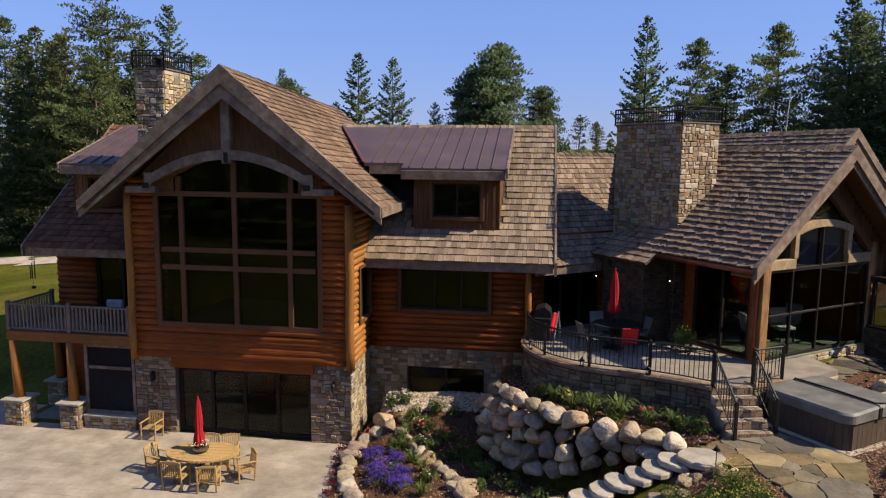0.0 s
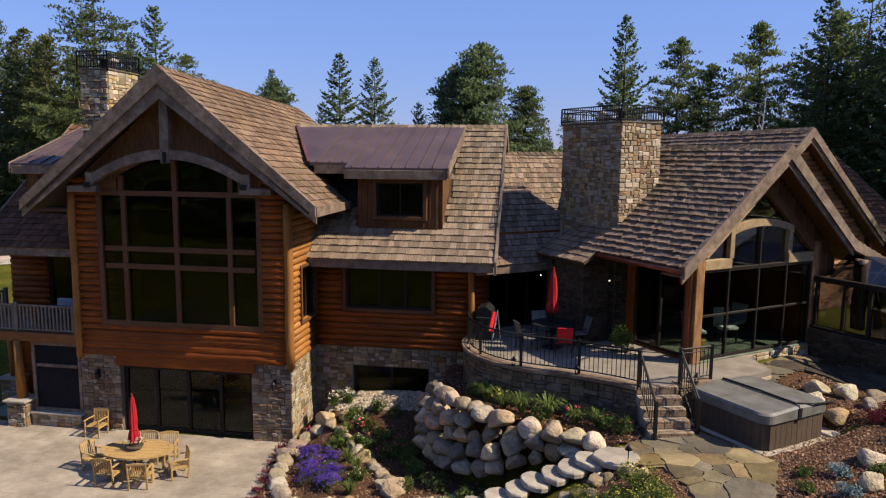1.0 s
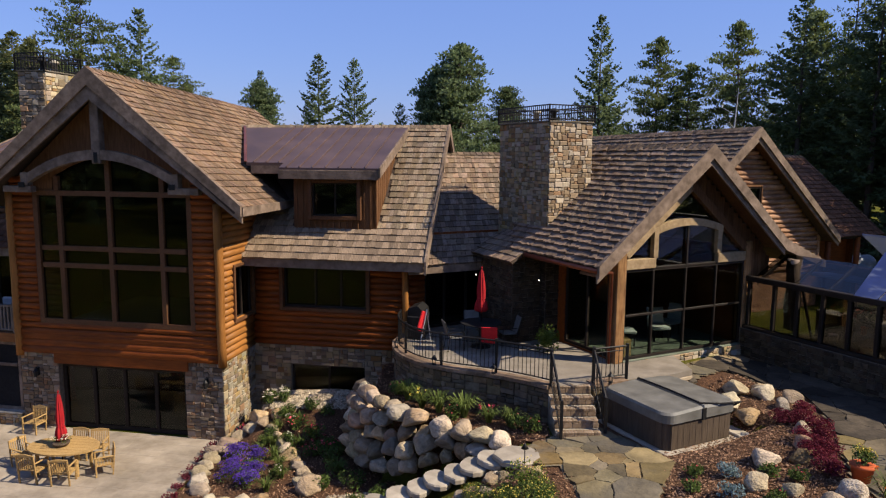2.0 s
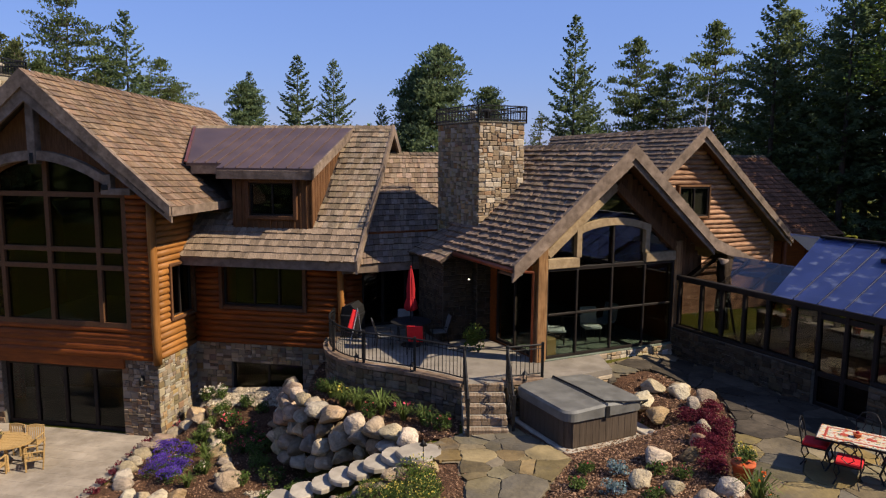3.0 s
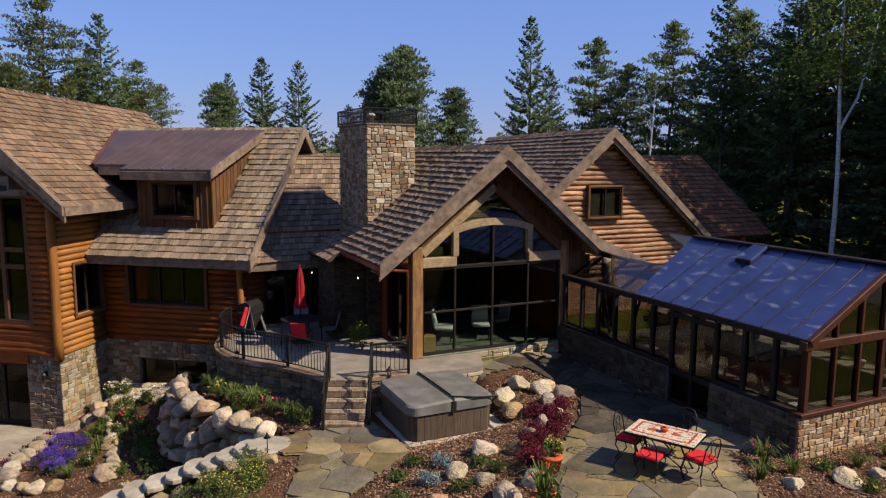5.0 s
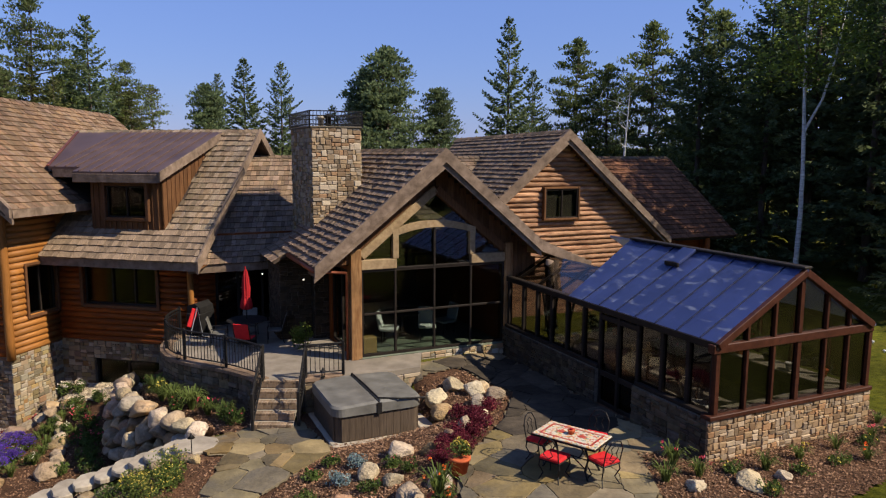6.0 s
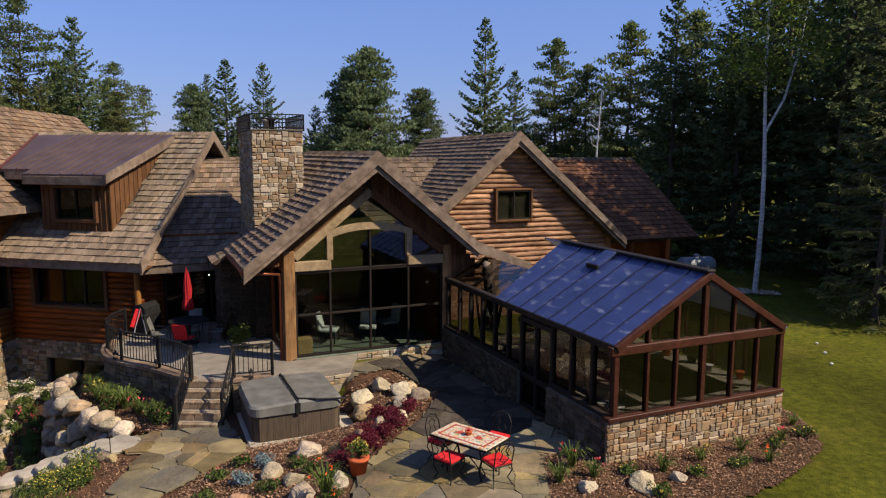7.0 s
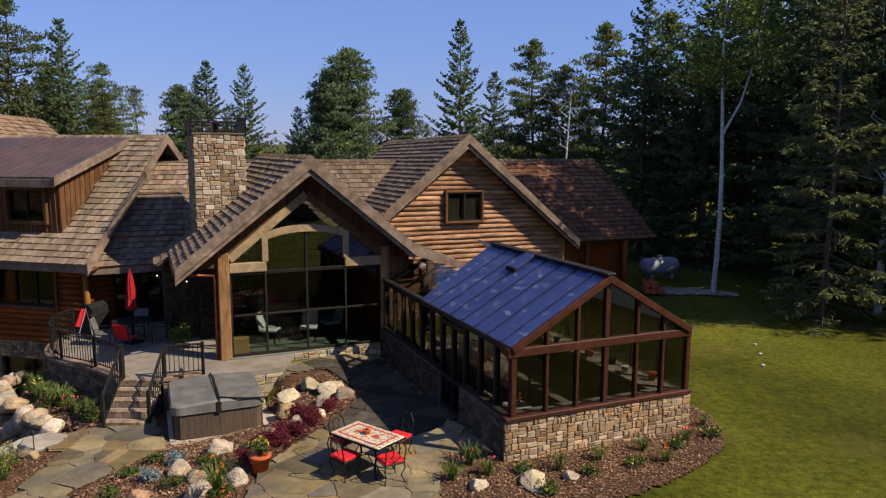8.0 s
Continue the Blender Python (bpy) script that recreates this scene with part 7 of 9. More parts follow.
for p, c in ((0.0, (0.48, 0.42, 0.31)), (0.5, (0.42, 0.10, 0.05)), (0.62, (0.50, 0.45, 0.35)), (0.78, (0.12, 0.16, 0.10)), (0.87, (0.55, 0.3, 0.08))):
    e = cr.color_ramp.elements.new(p) if p else cr.color_ramp.elements[0]
    e.position, e.color = p, (*c, 1)
cr.color_ramp.elements.remove(cr.color_ramp.elements[-1])
ml.new(sp.outputs["Red"], cr.inputs["Fac"])
ml.new(cr.outputs["Color"], mn["Principled BSDF"].inputs["Base Color"])
mn["Principled BSDF"].inputs["Roughness"].default_value = 0.4
part("tabletop", MB().cbox((-0.66, -0.39, 0.70), (0.66, 0.39, 0.745), 0.012), M_MOSAIC, mt, "mosaic tile top")
M_TILER = material("red_tile", (0.30, 0.035, 0.02), (0.50, 0.09, 0.05), 30, 0.35, 0.2, big=0.3, big_scale=9, spec=0.4)
for x0, y0, x1, y1 in ((-0.55, -0.30, 0.55, -0.255), (-0.55, 0.255, 0.55, 0.30), (-0.55, -0.25, -0.505, 0.25), (0.505, -0.25, 0.55, 0.25), (-0.3, -0.06, -0.14, 0.06), (0.14, -0.06, 0.3, 0.06)):
    part("border_tile", MB().cbox((x0, y0, 0.74), (x1, y1, 0.7485), 0.002), M_TILER, mt, "red mosaic border")
part("edge_band", MB().box((-0.672, -0.402, 0.69), (0.672, 0.402, 0.73)), M_IRON, mt)
for x in (-0.5, 0.5):
    for y in (-0.28, 0.28):
        part("leg", MB().tube([(x, y, 0), (x * 0.8, y * 0.8, 0.2), (x * 0.95, y * 0.9, 0.45), (x * 0.7, y * 0.7, 0.69)], 0.02, 6), M_IRON, mt)
part("stretcher", MB().tube([(-0.42, -0.2, 0.2), (0, 0, 0.32), (0.42, 0.2, 0.2)], 0.012, 6).tube([(-0.42, 0.2, 0.2), (0, 0, 0.32), (0.42, -0.2, 0.2)], 0.012, 6), M_IRON, mt)
cb = thing("candle_pot", pose(13.45, 12.52, 1.895), "small terracotta candle pot on the mosaic table", "pot")
part("pot", MB().lathe([(0.05, 0), (0.075, 0.07), (0.08, 0.08), (0.06, 0.08)], 14), M_TERRAC, cb, smooth=True)
part("candle", MB().lathe([(0.03, 0.05), (0.03, 0.11)], 10), M_RED, cb)


def iron_chair(m):
    ch = thing("bistro_chair", m, "black scrolled iron chair with red seat cushion", "chair", "iron bistro chairs")
    part("cushion", MB().cbox((-0.22, -0.22, 0.44), (0.22, 0.22, 0.51), 0.025), M_REDC, ch, "red seat cushion")
    part("seat_frame", MB().tube([(-0.21, -0.21, 0.43), (0.21, -0.21, 0.43), (0.21, 0.21, 0.43), (-0.21, 0.21, 0.43), (-0.21, -0.21, 0.43)], 0.014, 6), M_IRON, ch)
    for x in (-0.2, 0.2):
        for y in (-0.2, 0.2):
            part("leg", MB().tube([(x * 1.15, y * 1.2, 0), (x * 0.8, y * 0.7, 0.16), (x * 1.08, y * 1.05, 0.32), (x, y, 0.43)], 0.013, 6), M_IRON, ch)
    bk = MB().tube([(-0.2, 0.2, 0.43), (-0.21, 0.27, 0.75), (-0.12, 0.3, 0.9), (0, 0.31, 0.93), (0.12, 0.3, 0.9), (0.21, 0.27, 0.75), (0.2, 0.2, 0.43)], 0.013, 6)
    part("back_frame", bk, M_IRON, ch)
    sc = MB()
    for s in (-1, 1):
        sc.tube([(0, 0.28, 0.85), (s * 0.09, 0.28, 0.78), (s * 0.05, 0.265, 0.68), (s * 0.1, 0.25, 0.58), (0, 0.24, 0.5)], 0.009, 5)
    part("back_scroll", sc, M_IRON, ch)
    return ch


i0 = iron_chair(pose(13.1, 12.08, 1.15, 0, 0, 145))
for x, y, a in ((14.0, 12.02, 215), (12.9, 12.9, 55), (13.98, 13.1, -30)):
    copy_thing(i0, pose(x, y, 1.15, 0, 0, a))


def flower_pot(x, y, z, r, h):
    p = thing("flower_pot", pose(x, y, z), "terracotta pot of yellow and orange flowers", "plant pot", "terracotta pots")
    part("pot", MB().lathe([(r * 0.7, 0), (r, h * 0.85), (r * 1.1, h * 0.86), (r * 1.1, h), (r * 0.95, h)], 20), M_TERRAC, p, smooth=True)
    return p


flower_pot(11.3, 12.3, 1.1, 0.2, 0.36)
flower_pot(11.0, 10.9, 1.0, 0.2, 0.34)

# chairs and table that show through the glass wall
for u, v, a in ((0.3, 1.3, 60), (1.5, 1.2, -20), (2.3, 1.6, -80)):
    t = thing("dining_chair", RM @ pose(u, v, 1.53, 0, 0, a), "pale upholstered dining chair behind the glass wall", "chair", "indoor dining chairs")
    part("seat", MB().cbox((-0.27, -0.26, 0.36), (0.27, 0.26, 0.46), 0.03), M_WHITE, t)
    part("backrest", MB().beam((0, 0.26, 0.4), (0, 0.36, 0.95), 0.52, 0.08, up=(0, 1, 0), c=0.03), M_WHITE, t)
    for x in (-0.22, 0.22):
        for y in (-0.21, 0.21):
            part("leg", MB().cbox((x - 0.02, y - 0.02, 0), (x + 0.02, y + 0.02, 0.36), 0.004), M_IRON, t)
dt = thing("dining_table", RM @ pose(1.0, 2.0, 1.53), "dark round dining table behind the glass wall", "table")
part("top", MB().lathe([(0.6, 0.71), (0.62, 0.73), (0.6, 0.75)], 28), M_DARK, dt)
part("pedestal", MB().lathe([(0.3, 0), (0.06, 0.06), (0.06, 0.71)], 14), M_DARK, dt)
bx = thing("firewood_box", RM @ pose(-0.75, 0.35, 1.53), "wooden firewood box behind the glass", "box")
part("body", MB().cbox((-0.22, -0.2, 0), (0.25, 0.2, 0.5), 0.02), M_TEAK, bx)

# ---- deck at the left end, on stone-footed log columns ----
deck = thing("deck", LM, "raised wooden deck with grey slatted railing", "deck")
part("rim_beam", MB().cbox((-4.3, -0.1, 1.12), (-0.05, 0.12, 1.42), 0.02), M_DECKB, deck, "orange-brown round rim beam")
part("rim_beam", MB().cbox((-4.3, 0.12, 1.12), (-4.1, 2.1, 1.42), 0.02), M_DECKB, deck)
for i in range(14):
    part("deck_board", MB().cbox((-4.3, 0.12 + i * 0.141, 1.38), (-0.05, 0.255 + i * 0.141, 1.42), 0.006), M_RAILW, deck)
for p, q in (((-4.25, 0.0), (-2.15, 0.0)), ((-2.15, 0.0), (-0.1, 0.0)), ((-4.25, 0.0), (-4.25, 2.0))):
    pv, qv = Vector((*p, 0)), Vector((*q, 0))
    for z in (1.5, 2.26):
        part("rail", MB().beam(pv + Z * z, qv + Z * z, 0.06, 0.06, c=0.008), M_RAILW, deck)
    l = (qv - pv).length
    n = int(l / 0.125)
    for i in range(1, n):
        c = pv.lerp(qv, i / n)
        part("baluster", MB().cbox((c.x - 0.03, c.y - 0.02, 1.5), (c.x + 0.03, c.y + 0.02, 2.26), 0.006), M_RAILW, deck)
for x, y in ((-4.25, 0), (-2.15, 0), (-0.12, 0), (-4.25, 2.0)):
    part("post", MB().cbox((x - 0.06, y - 0.06, 1.42), (x + 0.06, y + 0.06, 2.36), 0.01), M_RAILW, deck)
for u, v in ((-4.0, -0.05), (-2.1, -0.05), (-4.0, 1.9)):
    col = thing("porch_column", LM @ pose(u, v, LOW), "tapered log column on a square stone pier", "column", "deck columns")
    pier = part("pier", MB().box((-0.3, -0.3, -0.1), (0.3, 0.3, 0.78)), M_MORTAR, col)
    for f in (Plane((-0.3, -0.3, 0), (1, 0, 0), (0, -1, 0)), Plane((-0.3, -0.3, 0), (0, 1, 0), (-1, 0, 0)), Plane((0.3, -0.3, 0), (0, 1, 0), (1, 0, 0))):
        stones(pier, f, 0, 0.6, -0.05, 0.78, mat=M_STONE, wm=0.28, hm=0.16)
    part("pier_cap", MB().cbox((-0.4, -0.4, 0.78), (0.4, 0.4, 0.85), 0.015), M_CAP, col)
    part("shaft", MB().cyl((0, 0, 0.85), (-0.12 if u < -3 else -0.06, 0, 2.7), 0.16, 0.11, 14), M_LOGV, col, smooth=True)
kw = thing("knee_wall", LM, "low stone wall with a pale cap beside the porch", "wall")
k = part("core", MB().box((-1.75, -0.1, LOW - 0.1), (0.0, 0.12, LOW + 0.38)), M_MORTAR, kw)
stones(k, Plane((0, -0.1, 0), (1, 0, 0), (0, -1, 0)), -1.75, 0.0, LOW - 0.05, LOW + 0.38, mat=M_STONE, wm=0.3, hm=0.16)
part("cap", MB().cbox((-1.75, -0.2, LOW + 0.38), (0.05, 0.2, LOW + 0.44), 0.012), M_CAP, kw)
# added wall, its dark colour standing for the shade under the deck
part("porch_wall", MB().box((-4.4, 2.15, LOW - 0.1), (0.0, 2.35, 1.12)), M_DARK, left, "added wall coloured dark for the shade under the deck")
# opaque dark panes stand in for the dim porch behind the opening
window(left, Plane((0, 0.0, 0), (1, 0, 0), (0, -1, 0)), -1.75, -0.05, LOW + 0.44, 1.1, bars=(0.35,), fw=0.1, mat=M_TIMBER, glass=M_PORCHPANE, name="porch_screen")
lo = thing("outdoor_sofa", LM @ pose(-1.5, 1.4, 1.42), "dark outdoor sofa with a pale pillow on the deck", "sofa")
part("base", MB().cbox((-0.9, -0.4, 0.05), (0.9, 0.4, 0.4), 0.03), M_DARK, lo)
for i in range(2):
    part("cushion", MB().cbox((-0.85 + i * 0.87, -0.35, 0.4), (-0.02 + i * 0.87, 0.3, 0.5), 0.04), M_DARK, lo)
part("pillow", MB().cbox((-0.35, 0.0, 0.5), (0.25, 0.16, 0.78), 0.05), M_TANK, lo, "pale grey pillow")
wc = thing("wind_chime", LM @ pose(-4.1, 1.0, 2.55), "dark metal wind chime hanging from the eave", "wind chime")
for i in range(5):
    a = i * 1.256
    part("tube", MB().cyl((0.07 * math.cos(a), 0.07 * math.sin(a), 0.35), (0.07 * math.cos(a), 0.07 * math.sin(a), 0.95 - 0.05 * i), 0.014, 0.014, 8), M_IRON, wc)
part("top_disc", MB().lathe([(0.1, 0.98), (0.1, 1.0)], 14).cyl((0, 0, 1.0), (0, 0, 1.3), 0.004, 0.004, 5), M_IRON, wc)
part("clapper", MB().cyl((0, 0, 0.1), (0, 0, 0.98), 0.004, 0.004, 5).lathe([(0.01, 0.0), (0.07, 0.03), (0.07, 0.08), (0.01, 0.11)], 12), M_IRON, wc)
for u in (0.62, 6.35):
    wl2 = thing("wall_lantern", LM @ pose(u, -0.1, 0.1), "black iron wall lantern on the stone pier", "lantern", "wall lanterns")
    part("bracket", MB().box((-0.04, 0.0, 0.0), (0.04, 0.1, 0.26)).cyl((0, 0.05, 0.24), (0, -0.06, 0.3), 0.012, 0.012, 6), M_IRON, wl2)
    part("cage", MB().lathe([(0.045, -0.02), (0.075, 0.16), (0.02, 0.24)], 6, (0, -0.06, 0)), M_IRON, wl2)

# propane tank and stacked wood behind the greenhouse
pt = thing("propane_tank", pose(23.95, 35.3, 1.15, 0, 0, 24) @ Matrix.Diagonal((0.74, 0.85, 0.85, 1)), "white propane tank on the lawn edge", "tank")
mb = MB()
rings = [(-1.5, 0.05), (-1.45, 0.25), (-1.3, 0.42), (-1.1, 0.5), (1.1, 0.5), (1.3, 0.42), (1.45, 0.25), (1.5, 0.05)]
for x, r in rings:
    mb.v += [(x, r * math.cos(2 * math.pi * i / 20), 0.75 + r * math.sin(2 * math.pi * i / 20)) for i in range(20)]
mb.f = [(j * 20 + i, j * 20 + (i + 1) % 20, (j + 1) * 20 + (i + 1) % 20, (j + 1) * 20 + i) for j in range(7) for i in range(20)]
part("vessel", mb, M_TANK, pt, smooth=True)
part("dome", MB().lathe([(0.18, 1.2), (0.18, 1.38), (0.05, 1.42)], 14), M_TANK, pt)
for x in (-0.8, 0.8):
    part("foot", MB().cbox((x - 0.12, -0.35, 0), (x + 0.12, 0.35, 0.3), 0.02), M_CAP, pt)
wp = thing("clay_pot_stack", pose(22.6, 31.3, 1.1), "stack of reddish clay flue tiles", "tiles")
for i in range(5):
    part("flue_tile", MB().cyl((0.3 * (i % 3), 0, 0.16 + 0.28 * (i // 3)), (0.3 * (i % 3), 0.7, 0.16 + 0.28 * (i // 3)), 0.15, 0.15, 12), M_TERRAC, wp)
# parked utility trailer far off at the left
ut = thing("utility_trailer", pose(-46, 76, 0.2, 0, 0, 20), "white utility trailer parked by the woods", "trailer")
part("box", MB().cbox((-2.2, -1.0, 0.6), (2.2, 1.0, 2.2), 0.05), M_WHITE, ut)
part("tongue", MB().beam((2.2, 0, 0.6), (3.3, 0, 0.55), 0.1, 0.1), M_IRON, ut)
for y in (-1.05, 1.05):
    part("wheel", MB().cyl((0, y - 0.1, 0.35), (0, y + 0.1, 0.35), 0.35, 0.35, 18), M_IRON, ut)
drive = [(-90, 55), (-60, 52), (-30, 45.5), (-20, 43.5), (-20, 46), (-30, 49), (-60, 57), (-90, 61)]
sheet("driveway", drive, 0.06, M_SLAB, "pale gravel drive across the far lawn", "driveway", 1.2)
sheet("driveway", [(-100, 68), (-30, 62), (-24, 66), (-30, 78), (-100, 90)], 0.06, M_SLAB, "pale gravel yard by the woods", "driveway", 1.5)

# gravel patch round the birch, pale caps on the lawn
sheet("gravel_patch", [(22.8, 32.6), (23.9, 33.3), (25.5, 33.0), (26.8, 32.2), (26.7, 31.5), (25.2, 31.6), (23.6, 31.5)], 0.05, M_JOINT, "patch of grey gravel round the birch", "gravel", 0.15)
for x, y in ((24.54, 22.9), (24.32, 21.8), (23.98, 20.6)):
    ms = thing("mushroom", pose(x, y, ground_z(x, y)), "pale mushroom standing on the lawn", "mushroom", "lawn mushrooms")
    part("stalk", MB().cyl((0, 0, 0), (0, 0, 0.05), 0.017, 0.014, 8), M_WHITE, ms)
    part("cap", MB().lathe([(0.055, 0.045), (0.05, 0.065), (0.03, 0.08), (0.005, 0.085)], 14), M_WHITE, ms, smooth=True)

# path light on the landing slab
pl2 = thing("path_light", pose(5.25, 13.95, 0.55), "black stake path light with a cone shade", "garden light")
part("stake", MB().cyl((0, 0, 0), (0, 0, 0.42), 0.011, 0.011, 8), M_IRON, pl2)
part("shade", MB().lathe([(0.085, 0.40), (0.03, 0.47), (0.012, 0.52)], 14), M_IRON, pl2, smooth=True)

# two small lit pendants by the fireplace under the terrace eave
M_BULB = bpy.data.materials.new("lit_bulb")
M_BULB.use_nodes = True
M_BULB.node_tree.nodes["Principled BSDF"].inputs["Emission Color"].default_value = (1.0, 0.9, 0.72, 1)
M_BULB.node_tree.nodes["Principled BSDF"].inputs["Emission Strength"].default_value = 1.6
for u, v, z in ((-2.06, 2.45, 3.43), (-2.9, 4.7, 3.3)):
    pd = thing("pendant_light", RM @ pose(u, v, z), "small lit pendant lamp under the terrace eave", "lamp", "pendant lamps")
    part("cord", MB().cyl((0, 0, 0.05), (0, 0, 0.55), 0.006, 0.006, 6), M_IRON, pd)
    part("cap", MB().lathe([(0.05, 0.03), (0.03, 0.07), (0.01, 0.09)], 10), M_IRON, pd)
    part("bulb", MB().lathe([(0.004, -0.02), (0.02, -0.01), (0.022, 0.01), (0.016, 0.03)], 12), M_BULB, pd, smooth=True)

# ---- plants ----
def leaf_quad(mb, c, size, r, up=0.3):
    """One small leaf spray at c, turned at random."""
    n = Vector((r.gauss(0, 1), r.gauss(0, 1), r.gauss(0, 1) + up)).normalized()
    a = n.orthogonal().normalized()
    a = (a * math.cos(r.uniform(0, 6.28)) + n.cross(a) * math.sin(r.uniform(0, 6.28))).normalized()
    b = n.cross(a)
    w = size * r.uniform(0.35, 0.6)
    l = size * r.uniform(0.7, 1.2)
    mb.add([c - a * l / 2, c + b * w / 2 + n * size * 0.1, c + a * l / 2, c - b * w / 2 + n * size * 0.1], [(0, 1, 2, 3)])


def bush(name, x, y, r, h, mat, label, n=500, leaf=0.07, flower=None, nf=0, category="shrub", group="", z=None, seed=0, fl=0.05):
    """A low plant: stems and many small leaves in an uneven mound, flowers near its top."""
    R = random.Random(int(abs(x * 131 + y * 57) * 10) + seed)
    z = ground_z(x, y) + 0.04 if z is None else z
    t = thing(name, pose(x, y, z), label, category, group)
    st = MB()
    for i in range(7):
        a, q = R.uniform(0, 6.28), r * R.uniform(0.2, 0.7)
        st.cyl((0, 0, 0), (q * math.cos(a), q * math.sin(a), h * R.uniform(0.5, 0.8)), 0.012, 0.005, 4)
    part("stem", st, M_BARK, t, kind="stuff")
    mb = MB()
    lobes = [(R.uniform(-0.55, 0.55) * r, R.uniform(-0.55, 0.55) * r, R.uniform(0.35, 0.75) * h, R.uniform(0.35, 0.6)) for _ in range(8)]
    for i in range(n):
        lx, ly, lz, lr = R.choice(lobes)
        d = Vector((R.gauss(0, 1), R.gauss(0, 1), R.gauss(0, 1))).normalized() * (R.uniform(0.5, 1) ** 0.5)
        p = Vector((lx + d.x * lr * r, ly + d.y * lr * r, max(0.02, lz + d.z * lr * h * 0.7)))
        leaf_quad(mb, p, leaf * R.uniform(0.7, 1.3), R)
    part("foliage", mb, mat, t, kind="stuff")
    if flower:
        fb = MB()
        for i in range(nf):
            lx, ly, lz, lr = R.choice(lobes)
            d = Vector((R.gauss(0, 1), R.gauss(0, 1), abs(R.gauss(0, 1)) + 0.4)).normalized()
            p = Vector((lx + d.x * lr * r, ly + d.y * lr * r, max(0.05, lz + d.z * lr * h * 0.75)))
            for k in range(3):
                leaf_quad(fb, p + Vector((R.uniform(-1, 1), R.uniform(-1, 1), R.uniform(-0.5, 1))) * fl * 0.5, fl, R, 1.0)
        part("blossom", fb, flower, t, kind="stuff")
    return t


def lily(x, y, h, label="clump of arching green lily leaves", flower=None, nf=0, n=60, z=None, mat=None):
    R = random.Random(int(abs(x * 977 + y * 31) * 10))
    z = ground_z(x, y) + 0.04 if z is None else z
    t = thing("daylily", pose(x, y, z), label, "plant", "daylilies")
    mb = MB()
    for i in range(n):
        a, l, lean = R.uniform(0, 6.28), h * R.uniform(0.7, 1.15), R.uniform(0.25, 0.8)
        d = Vector((math.cos(a), math.sin(a), 0))
        s = Vector((-d.y, d.x, 0)) * h * 0.022
        o = d * R.uniform(0, 0.06)
        pts = [o, o + d * l * lean * 0.3 + Z * l * 0.55, o + d * l * lean * 0.7 + Z * l * 0.8, o + d * l * lean * 1.15 + Z * l * 0.66]
        w = [1, 1.1, 0.8, 0.05]
        for k in range(3):
            mb.add([pts[k] - s * w[k], pts[k] + s * w[k], pts[k + 1] + s * w[k + 1], pts[k + 1] - s * w[k + 1]], [(0, 1, 2, 3)])
    part("blade", mb, mat or M_GRASSB, t, kind="stuff")
    if flower:
        fb = MB()
        for i in range(nf):
            a, q = R.uniform(0, 6.28), R.uniform(0, h * 0.6)
            p = Vector((q * math.cos(a), q * math.sin(a), h * R.uniform(0.7, 1.05)))
            for k in range(5):
                leaf_quad(fb, p + Vector((R.uniform(-1, 1), R.uniform(-1, 1), R.uniform(-1, 1))) * 0.025, 0.07, R, 0.5)
        part("blossom", fb, flower, t, kind="stuff")


# violet bed and its green edge
for x, y, r in ((-2.45, 18.7, 0.42), (-2.2, 18.0, 0.5), (-2.1, 17.3, 0.5), (-1.75, 18.4, 0.4), (-1.55, 17.5, 0.45), (-1.6, 16.9, 0.4)):
    bush("violet_flowers", x, y, r, 0.42, M_SHRUB, "mass of violet flowers in the bed", 350, 0.06, M_PURPLE, 300, "flowers", "violet bed", fl=0.05)
for x, y in ((-1.3, 18.6), (-1.0, 18.0), (-0.8, 17.3), (-1.5, 19.2), (-1.0, 16.6)):
    lily(x, y, 0.38, "tuft of fine green grass at the bed edge", n=90)
for x, y, r, h, mat, fm, nf in ((-2.0, 20.75, 0.3, 0.55, M_SHRUB, M_PALE, 60), (-1.5, 20.9, 0.3, 0.45, M_SHRUB, M_PALE, 40), (-0.6, 20.4, 0.3, 0.4, M_SHRUB, None, 0), (-0.9, 19.7, 0.3, 0.4, M_SHRUB, M_PINK, 16), (-0.3, 19.4, 0.35, 0.45, M_SHRUB, M_PINK, 14), (0.1, 18.9, 0.3, 0.4, M_SHRUB, M_PINK, 10), (-0.2, 18.6, 0.32, 0.45, M_SHRUB, M_PINK, 12), (0.35, 18.2, 0.34, 0.5, M_SHRUB, None, 0), (0.6, 17.4, 0.34, 0.5, M_SHRUB, None, 0), (0.35, 16.6, 0.3, 0.4, M_SHRUB, None, 0), (1.2, 16.7, 0.36, 0.45, M_SHRUB, None, 0), (1.9, 16.1, 0.34, 0.4, M_SHRUB, None, 0), (2.3, 15.5, 0.36, 0.4, M_SHRUB, None, 0), (1.4, 15.6, 0.36, 0.4, M_SHRUB, None, 0), (-2.6, 20.2, 0.25, 0.3, M_MAROON, M_PINK, 8)):
    bush("flowering_shrub" if fm else "round_shrub", x, y, r, h, mat, "small flowering shrub in the lower bed" if fm else "small rounded green shrub in the lower bed", 420, 0.075, fm, nf, "shrub", "shrubs of the lower bed", fl=0.07)
for i in range(8):
    y = 19.6 - i * 0.55
    bush("maroon_groundcover", -3.35, y, 0.22, 0.16, M_MAROON, "low maroon groundcover along the patio edge", 160, 0.06, None, 0, "groundcover", "maroon edging")
R5 = random.Random(8)
